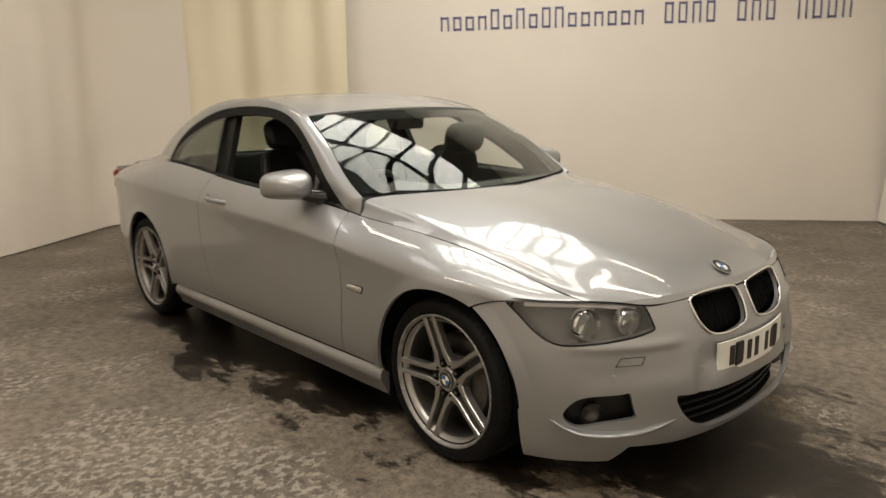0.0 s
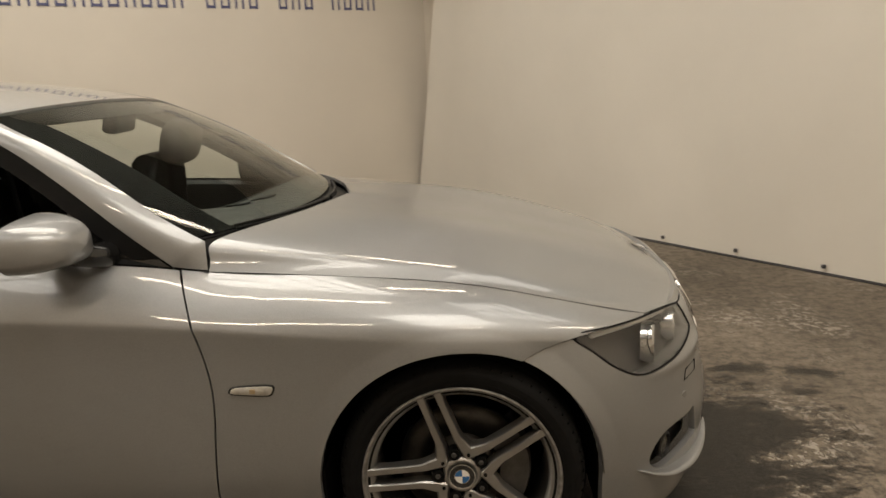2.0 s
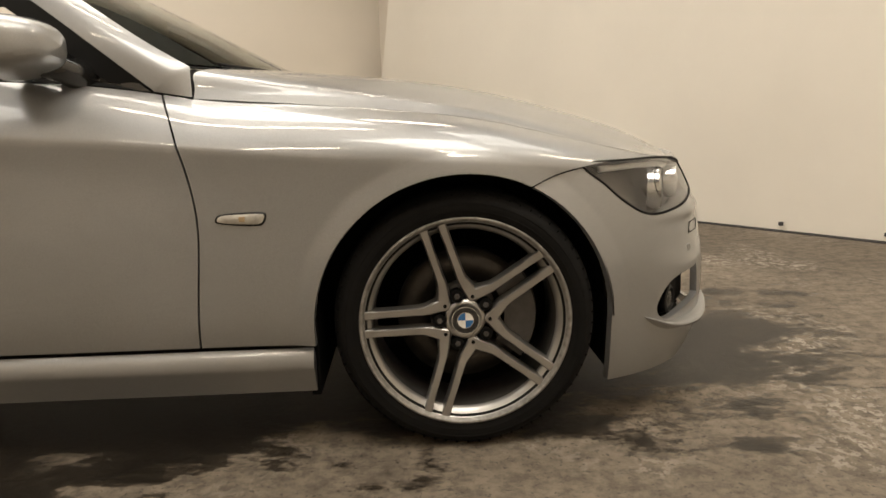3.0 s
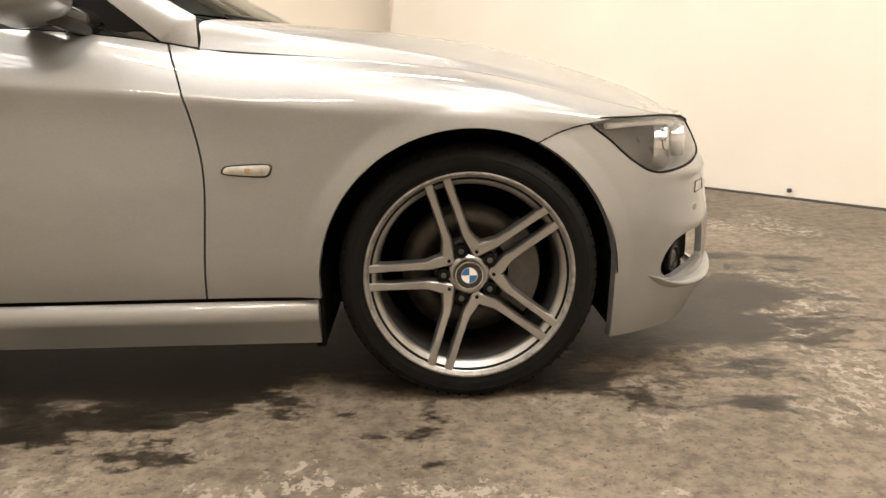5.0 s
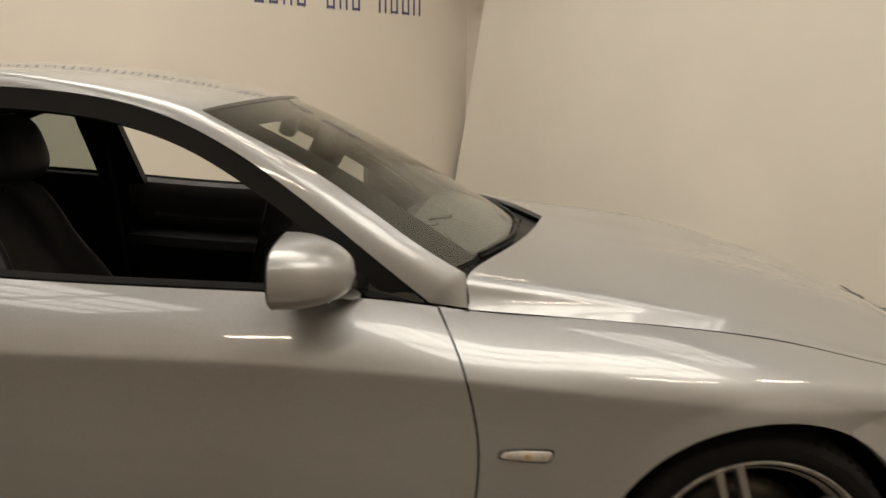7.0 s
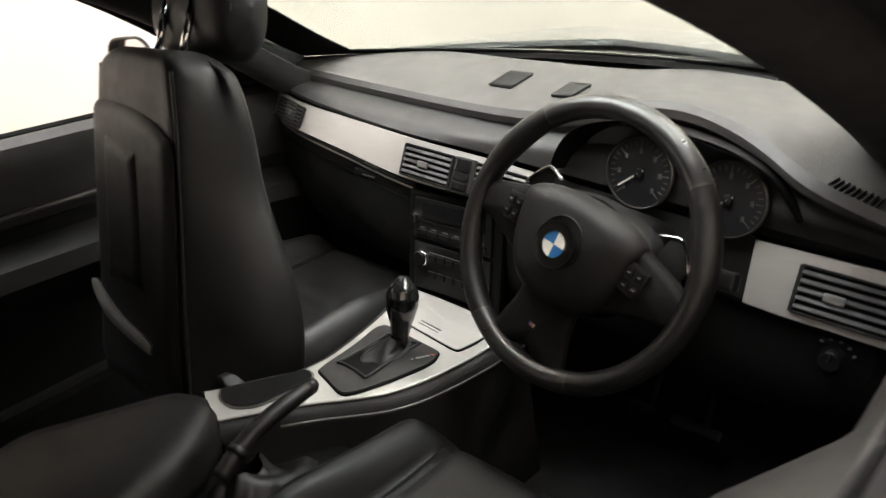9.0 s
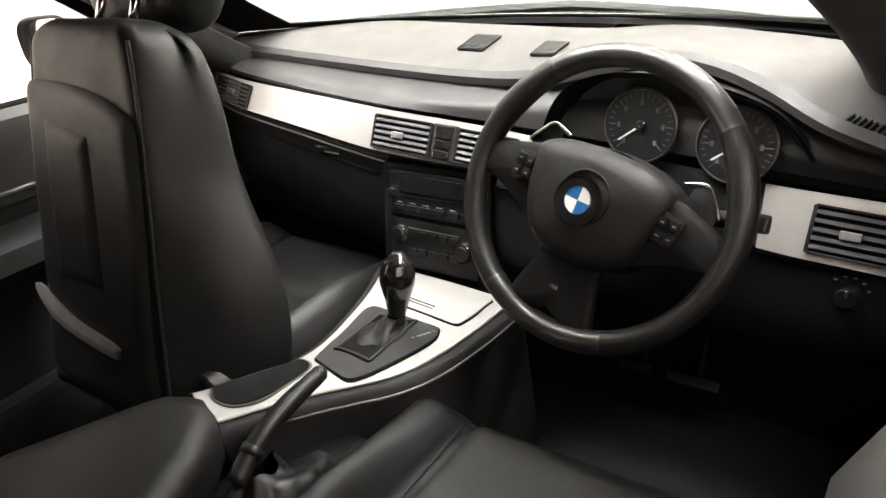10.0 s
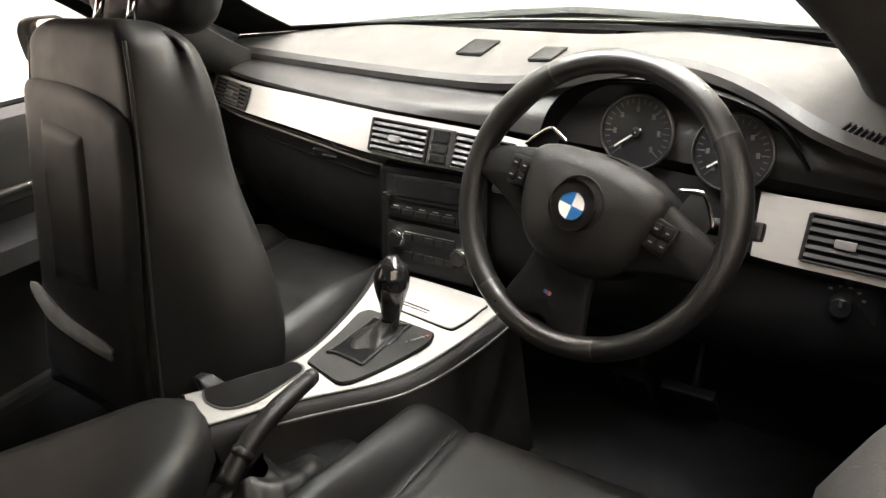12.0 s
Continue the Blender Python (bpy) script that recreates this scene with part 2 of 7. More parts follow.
M_GREYMARK = surface("pale_grey_marks", (0.24, 0.24, 0.235), 0.5)

# ---- building helpers ----
def link_mesh(name, verts, faces, material, parent=None, label="", smooth=True):
    me = bpy.data.meshes.new(name)
    me.from_pydata([tuple(map(float, v)) for v in verts], [], [tuple(map(int, f)) for f in faces])
    me.materials.append(material)
    if smooth:
        me.shade_smooth()
    me.validate()
    ob = new(name, me)
    if parent is not None:
        ob.parent = parent
    if label:
        ob["label"] = label
    return ob


def part(name, bm, material, parent=None, label="", smooth=False, sharp=0.6):
    """Links a bmesh as one mesh object under a thing or a part."""
    bmesh.ops.recalc_face_normals(bm, faces=bm.faces[:])
    if smooth:
        for f in bm.faces:
            f.smooth = True
        for e in bm.edges:
            if len(e.link_faces) == 2 and e.calc_face_angle(0) > sharp:
                e.smooth = False
    me = bpy.data.meshes.new(name)
    bm.to_mesh(me)
    bm.free()
    me.materials.append(material)
    ob = new(name, me)
    if parent is not None:
        ob.parent = parent
    if label:
        ob["label"] = label
    return ob


def empty(name, at=(0, 0, 0)):
    ob = new(name)
    ob.location = at
    ob.empty_display_size = 0.1
    return ob


def box_bm(a, b, bevel=0.0, seg=2):
    bm = bmesh.new()
    bmesh.ops.create_cube(bm, size=1)
    for v in bm.verts:
        v.co = [min(a[i], b[i]) if v.co[i] < 0 else max(a[i], b[i]) for i in range(3)]
    if bevel:
        bmesh.ops.bevel(bm, geom=bm.edges[:], offset=bevel, segments=seg, profile=0.6, affect="EDGES")
    return bm


def turned(bm, m):
    bmesh.ops.transform(bm, matrix=m, verts=bm.verts[:])
    return bm


def join(*bms):
    out = bms[0]
    for b in bms[1:]:
        me = bpy.data.meshes.new("tmp")
        b.to_mesh(me)
        b.free()
        out.from_mesh(me)
        bpy.data.meshes.remove(me)
    return out


def prism(poly, depth, bevel=0.0):
    """A flat outline in x, y pushed up along z by depth."""
    bm = bmesh.new()
    vs = [bm.verts.new((x, y, 0)) for x, y in poly]
    f = bm.faces.new(vs)
    ext = bmesh.ops.extrude_face_region(bm, geom=[f])
    bmesh.ops.translate(bm, vec=(0, 0, depth), verts=[v for v in ext["geom"] if isinstance(v, bmesh.types.BMVert)])
    if bevel:
        bmesh.ops.bevel(bm, geom=bm.edges[:], offset=bevel, segments=2, profile=0.6, affect="EDGES")
    return bm


def lathe(profile, seg=64, axis="Y", a0=0.0, a1=360.0):
    """profile: (radius, along) pairs turned round an axis through the origin."""
    closed = abs(a1 - a0) > 359
    n = seg if closed else seg + 1
    vs, fs = [], []
    for i in range(n):
        t = radians(a0 + (a1 - a0) * i / seg)
        for r, d in profile:
            if axis == "Y":
                vs.append((r * math.cos(t), d, r * math.sin(t)))
            elif axis == "Z":
                vs.append((r * math.cos(t), r * math.sin(t), d))
            else:
                vs.append((d, r * math.cos(t), r * math.sin(t)))
    k = len(profile)
    for i in range(seg):
        j = (i + 1) % n
        for q in range(k - 1):
            fs.append((i * k + q, i * k + q + 1, j * k + q + 1, j * k + q))
    return vs, fs


def lathe_bm(profile, seg=64, axis="Y", **kw):
    vs, fs = lathe(profile, seg, axis, **kw)
    bm = bmesh.new()
    bv = [bm.verts.new(v) for v in vs]
    for f in fs:
        try:
            bm.faces.new([bv[i] for i in f])
        except ValueError:
            pass
    bmesh.ops.remove_doubles(bm, verts=bm.verts[:], dist=1e-5)
    return bm


def cspline(knots, values):
    """A natural cubic spline through values at knots; returns a function of an array."""
    x, y = np.asarray(knots, float), np.asarray(values, float)
    n = len(x)
    y2 = y.reshape(n, -1)
    h = np.diff(x)
    A, rhs = np.zeros((n, n)), np.zeros_like(y2)
    A[0, 0] = A[-1, -1] = 1
    for i in range(1, n - 1):
        A[i, i - 1], A[i, i], A[i, i + 1] = h[i - 1], 2 * (h[i - 1] + h[i]), h[i]
        rhs[i] = 6 * ((y2[i + 1] - y2[i]) / h[i] - (y2[i] - y2[i - 1]) / h[i - 1])
    m = np.linalg.solve(A, rhs)

    def at(t):
        t = np.asarray(t, float)
        i = np.clip(np.searchsorted(x, t, side="right") - 1, 0, n - 2)
        d, u = h[i], np.clip(t, x[0], x[-1])
        a, b = ((x[i + 1] - u) / d)[..., None], ((u - x[i]) / d)[..., None]
        r = a * y2[i] + b * y2[i + 1] + ((a ** 3 - a) * m[i] + (b ** 3 - b) * m[i + 1]) * (d ** 2)[..., None] / 6
        return r.reshape(t.shape + y.shape[1:])
    return at


def curve3(pts):
    pts = np.array(pts, float)
    d = np.r_[0, np.cumsum(np.linalg.norm(np.diff(pts, axis=0), axis=1))]
    return cspline(d / d[-1], pts)


def stations(pts):
    """A curve whose control points lie at even steps of its parameter, so that several rails match."""
    return cspline(np.linspace(0, 1, len(pts)), np.array(pts, float))


def loft(rails, nu, nv, v0=0.0, v1=1.0):
    """A grid of points over rails (curves along u), splined across them."""
    u = np.linspace(0, 1, nu)
    R = np.array([r(u) for r in rails])
    k = np.linspace(0, 1, len(rails))
    return np.moveaxis(cspline(k, R)(np.linspace(v0, v1, nv)), 0, 1)


def grid_mesh(P):
    nu, nv = P.shape[:2]
    idx = np.arange(nu * nv).reshape(nu, nv)
    f = np.stack([idx[:-1, :-1], idx[1:, :-1], idx[1:, 1:], idx[:-1, 1:]], -1).reshape(-1, 4)
    return P.reshape(-1, 3), f


def solid(verts, faces, thick, toward):
    """Gives a sheet thickness, away from its outer side, which faces off the point given."""
    V, F = np.asarray(verts, float), [list(f) for f in faces]
    N = np.zeros_like(V)
    for f in F:
        a, b, c, d = (V[f[0]], V[f[1]], V[f[2]], V[f[3 % len(f)]])
        n = np.cross(c - a, d - b) if len(f) == 4 else np.cross(b - a, c - a)
        for i in f:
            N[i] += n
    L = np.linalg.norm(N, axis=1, keepdims=True)
    N = N / np.where(L < 1e-12, 1, L)
    if ((V - np.asarray(toward)) * N).sum() < 0:
        N, F = -N, [f[::-1] for f in F]
    k = len(V)
    edges = {}
    for f in F:
        for a, b in zip(f, f[1:] + f[:1]):
            edges[(a, b)] = edges.get((a, b), 0) + 1
    rim = [(a, b) for (a, b) in edges if (b, a) not in edges]
    out = F + [[i + k for i in f[::-1]] for f in F] + [[b, a, a + k, b + k] for a, b in rim]
    return np.vstack([V, V - N * thick]), out


def sheet(name, P, thick, toward, material, parent=None, label="", smooth=True):
    v, f = solid(*grid_mesh(P), thick, toward)
    return crisp(link_mesh(name, v, f, material, parent, label, smooth))


def crisp(ob, angle=0.7):
    """Keeps hard edges hard on a smooth-shaded mesh."""
    me = ob.data
    bm = bmesh.new()
    bm.from_mesh(me)
    for e in bm.edges:
        if len(e.link_faces) == 2 and e.calc_face_angle(0) > angle:
            e.smooth = False
    bm.to_mesh(me)
    bm.free()
    return ob


def poly_sdf(poly):
    """Signed distance to a closed outline in a chart; negative inside."""
    P = np.array(poly, float)
    Q = np.roll(P, -1, axis=0)

    def sd(u, v):
        d2 = np.full(u.shape, 1e9)
        inside = np.zeros(u.shape, bool)
        for (ax, ay), (bx, by) in zip(P, Q):
            ex, ey = bx - ax, by - ay
            t = np.clip(((u - ax) * ex + (v - ay) * ey) / (ex * ex + ey * ey + 1e-15), 0, 1)
            d2 = np.minimum(d2, (u - ax - t * ex) ** 2 + (v - ay - t * ey) ** 2)
            hit = ((ay > v) != (by > v)) & (u < (bx - ax) * (v - ay) / (by - ay + 1e-15) + ax)
            inside ^= hit
        return np.where(inside, -1, 1) * np.sqrt(d2)
    return sd


def smooth_poly(pts, n=60):
    P = np.array(list(pts) + [pts[0]], float)
    ext = np.vstack([P[-3:-1], P, P[1:3]])
    f = cspline(np.arange(len(ext)), ext)
    return f(np.linspace(2, 2 + len(pts), n, endpoint=False))


def skin(fn, U, V, keep):
    """Points and faces of a surface fn(u, v), cut to where keep(u, v) is negative, with the cut edge drawn onto the outline."""
    u, v = U.astype(float).copy(), V.astype(float).copy()
    d = keep(u, v)
    out = d > 0
    nu, nv = u.shape
    idx = np.arange(nu * nv).reshape(nu, nv)
    q = np.stack([idx[:-1, :-1], idx[1:, :-1], idx[1:, 1:], idx[:-1, 1:]], -1).reshape(-1, 4)
    faces = q[~out.ravel()[q].all(axis=1)]
    move = np.zeros(nu * nv, bool)
    move[faces.ravel()] = True
    move = move.reshape(nu, nv) & out
    for _ in range(4):
        e = 1e-4
        d = keep(u, v)
        gu, gv = (keep(u + e, v) - d) / e, (keep(u, v + e) - d) / e
        g2 = np.maximum(gu ** 2 + gv ** 2, 0.2)
        u = np.where(move, u - d * gu / g2, u)
        v = np.where(move, v - d * gv / g2, v)
    P = fn(u, v).reshape(-1, 3)
    used = np.unique(faces)
    remap = np.full(nu * nv, -1)
    remap[used] = np.arange(len(used))
    return P[used], remap[faces]


def both_sides(make):
    """Calls make(side) for the near side, -1, and the far side, +1."""
    return [make(s) for s in (-1, 1)]


def tube(name, pts, radius, material, parent=None, label="", seg=10, n=24, closed=False):
    """A round bar along a smooth path, with closed ends."""
    pts = np.array(pts, float)
    if closed:
        C = cspline(np.arange(len(pts) + 5), np.vstack([pts[-2:], pts, pts[:3]]))(np.linspace(2, 2 + len(pts), n, endpoint=False))
    elif len(pts) == 2:
        C = np.linspace(pts[0], pts[1], 2)
    else:
        C = curve3(pts)(np.linspace(0, 1, n))
    m = len(C)
    T = np.roll(C, -1, 0) - np.roll(C, 1, 0) if closed else np.gradient(C, axis=0)
    T /= np.linalg.norm(T, axis=1, keepdims=True)
    rad = np.interp(np.linspace(0, 1, m), np.linspace(0, 1, len(radius)), radius) if isinstance(radius, (list, tuple)) else np.full(m, radius)
    ref = np.array([0, 0, 1.0]) if abs(T[0][2]) < 0.9 else np.array([1.0, 0, 0])
    A = np.cross(T, ref)
    A /= np.linalg.norm(A, axis=1, keepdims=True)
    B = np.cross(T, A)
    t = np.linspace(0, 2 * np.pi, seg, endpoint=False)
    V = C[:, None] + rad[:, None, None] * (np.cos(t)[None, :, None] * A[:, None] + np.sin(t)[None, :, None] * B[:, None])
    F = []
    for i in range(m if closed else m - 1):
        j = (i + 1) % m
        for k in range(seg):
            F.append((i * seg + k, i * seg + (k + 1) % seg, j * seg + (k + 1) % seg, j * seg + k))
    if not closed:
        F += [tuple(range(seg))[::-1], tuple(range((m - 1) * seg, m * seg))]
    return link_mesh(name, V.reshape(-1, 3), F, material, parent, label)

# ---- the hall ----
def hall_box(name, a0, b0, z0, a1, b1, z1, material, label="", category="", kind="structure", bevel=0.0, parent=None):
    bm = box_bm((a0, b0, z0), (a1, b1, z1), bevel)
    m = Matrix(((E1.x, E2.x, 0, CORNER.x), (E1.y, E2.y, 0, CORNER.y), (0, 0, 1, 0), (0, 0, 0, 1)))
    ob = part(name, turned(bm, m), material, parent)
    return tagged(ob, label, category, kind=kind) if parent is None else ob


hall_box("floor", -0.5, -0.3, -0.12, HALL_W + 0.3, HALL_D + 0.3, 0.0, M_FLOOR, "worn brown concrete floor with dark water stains, shade painted under the car, and pale flakes", "floor")
hall_box("wall_north", -0.4, -0.22, 0.0, HALL_W + 0.2, 0.0, HALL_H, M_WALL, "smooth cream painted wall with dark lettering along it", "wall")
hall_box("wall_east", -0.40, -0.22, 0.0, -0.20, HALL_D + 0.2, HALL_H, M_WALL, "cream wall hidden behind white sheeting", "wall")
hall_box("wall_west", HALL_W, 0.0, 0.0, HALL_W + 0.2, HALL_D + 0.2, HALL_H, M_WALL, "cream wall hidden behind white sheeting", "wall")
hall_box("wall_south", 0, HALL_D, 0.0, HALL_W, HALL_D + 0.2, HALL_H, M_WALL, "plain cream wall behind the viewer", "wall")


def ceiling():
    """One slab with rectangular openings for the rooflights."""
    xs = sorted({-0.2, HALL_W + 0.2, *[k[0] + s * k[2] / 2 for k in SKYLIGHTS for s in (-1, 1)]})
    ys = sorted({-0.2, HALL_D + 0.2, *[k[1] + s * k[3] / 2 for k in SKYLIGHTS for s in (-1, 1)]})
    bm = bmesh.new()
    for x0, x1 in zip(xs, xs[1:]):
        for y0, y1 in zip(ys, ys[1:]):
            cx, cy = (x0 + x1) / 2, (y0 + y1) / 2
            if any(abs(cx - k[0]) < k[2] / 2 and abs(cy - k[1]) < k[3] / 2 for k in SKYLIGHTS):
                continue
            join(bm, box_bm((x0, y0, HALL_H), (x1, y1, HALL_H + 0.12)))
    m = Matrix(((E1.x, E2.x, 0, CORNER.x), (E1.y, E2.y, 0, CORNER.y), (0, 0, 1, 0), (0, 0, 0, 1)))
    tagged(part("ceiling", turned(bm, m), M_CEIL), "dark boarded ceiling with rooflight openings", "ceiling", kind="structure")


ceiling()
M_STEEL = surface("dark_painted_steel", (0.05, 0.05, 0.055), 0.5)
for a, b, wd, dp, _ in SKYLIGHTS:
    sky_root = tagged(empty("skylight", hall(a, b, HALL_H)), "unseen overhead rooflight with dark steel glazing bars", "skylight", "rooflights", "structure")
    bars = round(wd / 0.38)
    for k in range(bars + 1):
        x = a - wd / 2 + wd * k / bars
        ob = hall_box("glazing_bar", x - 0.03, b - dp / 2, HALL_H - 0.06, x + 0.03, b + dp / 2, HALL_H, M_STEEL, parent=sky_root)
        ob.matrix_parent_inverse = Matrix.Translation(-Vector(sky_root.location))
    ob = hall_box("cross_bar", a - wd / 2 + 0.03, b - 0.06, HALL_H - 0.12, a + wd / 2 - 0.03, b + 0.06, HALL_H - 0.062, M_STEEL, parent=sky_root)
    ob.matrix_parent_inverse = Matrix.Translation(-Vector(sky_root.location))
for a, b in TUBES:
    root = tagged(empty("strip_light", hall(a, b, HALL_H)), "white fluorescent strip light on short rods", "ceiling light", "strip lights")
    inv = Matrix.Translation(-Vector(root.location))
    for nm, x0, y0, z0, x1, y1, z1, mat in [("housing", -0.75, -0.06, -0.34, 0.75, 0.06, -0.28, M_WHITE), ("rod", -0.5, -0.008, -0.28, -0.484, 0.008, 0.0, M_STEEL), ("rod", 0.484, -0.008, -0.28, 0.5, 0.008, 0.0, M_STEEL)]:
        hall_box(nm, a + x0, b + y0, HALL_H + z0, a + x1, b + y1, HALL_H + z1, mat, parent=root, bevel=0.004).matrix_parent_inverse = inv


def hanging(name, along, a0, a1, off, top, waves, depth, material, label, category, sag=0.0, hem=0.0, seed=0, lean=0.0, turn=0.0):
    """A sheet of cloth hung along a wall: along 'a' on the text wall, 'b' on a side wall whose place is off."""
    nu, nv = 160, 36
    u, v = np.meshgrid(np.linspace(0, 1, nu), np.linspace(0, 1, nv), indexing="ij")
    s = a0 + (a1 - a0) * u
    rng = np.random.RandomState(seed)
    d = np.zeros_like(s)
    for w, amp in waves:
        ph = rng.rand() * 6.28
        d += amp * np.sin(s * w + ph + 0.5 * np.sin(v * 2.2 + ph)) * (0.55 + 0.45 * np.cos(v * 2.4 + ph))
    d = d * np.clip(0.2 + v * 4, 0, 1)
    d = depth + d + sag * np.sin(v * math.pi) * np.sin(u * math.pi * 5) ** 2
    z = hem + (top - hem) * v
    if lean:
        s = s + lean * z * (1 - u)
    inward = turn * np.clip((1.1 - s) / 1.0, 0, 1) ** 2
    P = np.zeros(s.shape + (3,))
    for i in range(nu):
        for j in range(nv):
            P[i, j] = hall(s[i, j], d[i, j], z[i, j]) if along == "a" else hall(off + d[i, j] - inward[i, j], s[i, j], z[i, j])
    mid = hall(4, 4.5, 1)
    return tagged(sheet(name, P, 0.004, np.array(mid), material), label, category)


hanging("wall_sheeting", "b", 0.02, 9.3, 0.0, 4.2, [(0.9, 0.06), (2.3, 0.04), (4.6, 0.035), (7.3, 0.012), (14.0, 0.003)], 0.0, M_CLOTH, "white cloth sheeting pinned along the wall down to the floor", "sheeting", 0.03, 0.012, 3, 0.215)
hanging("wall_sheeting", "b", 0.20, 9.3, HALL_W, 4.2, [(1.1, 0.06), (2.9, 0.05), (7.1, 0.026), (13.0, 0.010)], -0.16, M_SHEET, "cream cloth sheeting sagging in soft folds beside the curtain", "sheeting", -0.05, 0.012, 5, turn=1.0)
hanging("curtain", "a", 5.55, 8.12, 0.0, 4.1, [(7.0, 0.07), (15.0, 0.05), (3.1, 0.05)], 0.20, M_CURTAIN, "cream curtain hanging in deep folds over the wall end", "curtain", 0.0, 0.015, 9)

# dark batten under the sheeting, with pins
hall_box("baseboard", -0.15, 0.1, 0.0, 0.028, 9.3, 0.008, M_STEEL, "thin dark batten along the foot of the sheeting", "batten")
for k in range(14):
    b = 1.0 + 0.62 * k
    at = hall(0.03, b, 0.055)
    pin = part("sheeting_pin", box_bm((-0.012, -0.012, -0.012), (0.012, 0.012, 0.012), 0.004), M_STEEL)
    pin.location = at
    tagged(pin, "small dark pin holding the hem of the sheeting", "pin", "sheeting pins")
tie = part("sheeting_tie", turned(box_bm((-0.16, -0.02, -0.05), (0.16, 0.02, 0.05), 0.018), pose(0, 0, 0, 0, 18, -30)), M_CLOTH)
tie.location = hall(0.06, 0.42, 2.33)
tagged(tie, "knotted end of white sheeting tied at the corner", "cloth tie")

# lettering: the wall's words as plain bars
sign = tagged(empty("wall_lettering", hall(3.1, 0.0, 2.1)), "dark blue-grey letters set flat along the cream wall", "wall sign")
sign_inv = Matrix.Translation(-Vector(sign.location))
rng = random.Random(4)
SIGN_A, SIGN_B = 4.55, 0.37
UNITS = [(16, 1.0), (4, 1.0), (3, 1.0), (4, 1.0)]
step = (SIGN_A - SIGN_B) / (27 + 3 * 1.2)
pos = SIGN_A
for wi, (count, _) in enumerate(UNITS):
    for k in range(count):
        tall = wi > 0 or k in (4, 6, 8, 9)
        h = 0.215 if tall else 0.15
        w = step * (0.62 if wi else 0.66)
        for q in ((0.0, 0.20), (0.80, 1.0)):
            ob = hall_box("letter_bar", pos - w * q[0], 0.001, 2.04, pos - w * q[1], 0.007, 2.04 + h, M_LETTER, parent=sign)
            ob.matrix_parent_inverse = sign_inv
        for z1 in (2.04 + h - 0.004, 2.04 + 0.026)[:2 if (k + wi) % 3 else 1]:
            ob = hall_box("letter_bar", pos - w * 0.20, 0.001, z1 - 0.022, pos - w * 0.80, 0.006, z1, M_LETTER, parent=sign)
            ob.matrix_parent_inverse = sign_inv
        pos -= step
    pos -= step * 1.2

# ---- the car: silver two-door coupe, front axle at x = 0, nose towards +x, near side at -y ----
car = tagged(empty("car"), "silver two-door coupe with black leather seats and open driver's window", "car")
INSIDE = (-1.4, 0.0, 0.6)
WHEEL_Z, WHEELBASE, ARCH_R = 0.318, 2.76, 0.358

width_at = cspline([-3.80, -3.55, -3.2, -2.76, -2.1, -1.2, -0.62, -0.36, 0.0, 0.16, 0.31, 0.42, 0.52],
                   [0.66, 0.765, 0.845, 0.888, 0.880, 0.874, 0.872, 0.876, 0.886, 0.856, 0.818, 0.765, 0.675])
crease_z = cspline([-3.8, -3.3, -2.6, -1.57, -0.81, -0.34, 0.0, 0.3, 0.52], [0.825, 0.850, 0.842, 0.80, 0.765, 0.722, 0.70, 0.672, 0.64])
top_z = cspline([-3.8, -3.3, -2.57, -1.61, -1.09, -0.74, -0.62, -0.455, -0.157, 0.07, 0.22, 0.34, 0.43, 0.52],
                [0.858, 0.935, 0.990, 0.931, 0.909, 0.878, 0.858, 0.845, 0.822, 0.791, 0.757, 0.728, 0.706, 0.686])
top_s = cspline([-3.8, -3.3, -2.57, -1.61, -1.09, -0.74, -0.62, -0.455, -0.157, 0.07, 0.22, 0.34, 0.43, 0.52],
                [0.60, 0.68, 0.752, 0.778, 0.776, 0.748, 0.732, 0.724, 0.722, 0.714, 0.706, 0.700, 0.692, 0.672])
low_off = cspline([0.0, 0.12, 0.30, 0.52, 0.75, 0.90, 1.0], [0.0, -0.0055, -0.0075, -0.0065, -0.0075, -0.013, -0.022])


def side_s(x, z):
    """Half width of the body's side at x and height z."""
    W, zc, zt, st = width_at(x), crease_z(x), top_z(x), top_s(x)
    # below the crease
    k = np.clip((zc - z) / (zc - 0.272), 0, 1)
    fade = np.clip((-0.15 - x) / 0.35, 0.0, 1.0)
    low = W + low_off(k) * (0.35 + 0.65 * fade)
    # flared lip round each wheel arch
    for cx in (0.0, -WHEELBASE):
        r = np.hypot(x - cx, z - WHEEL_Z)
        low = low + 0.0075 * np.clip((0.405 - r) / 0.045, 0, 1) * (z > 0.2)
    # above the crease: a quadratic arc to the top edge
    zm = zc + (0.62 + 0.10 * (1 - fade)) * (zt - zc)
    sm = W - (0.030 * fade + 0.012 * (1 - fade))
    a, b, c = zc - 2 * zm + zt, 2 * (zm - zc), zc - z
    disc = np.sqrt(np.maximum(b * b - 4 * a * c, 0))
    v = np.where(np.abs(a) < 1e-6, -c / b, (-b + disc) / (2 * np.where(np.abs(a) < 1e-6, 1, a)))
    v = np.clip(v, 0, 1)
    up = (1 - v) ** 2 * W + 2 * v * (1 - v) * sm + v * v * st
    for cx in (0.0, -WHEELBASE):
        r = np.hypot(x - cx, z - WHEEL_Z)
        up = up + 0.0075 * np.clip((0.405 - r) / 0.045, 0, 1)
    return np.where(z > zc, up, low)


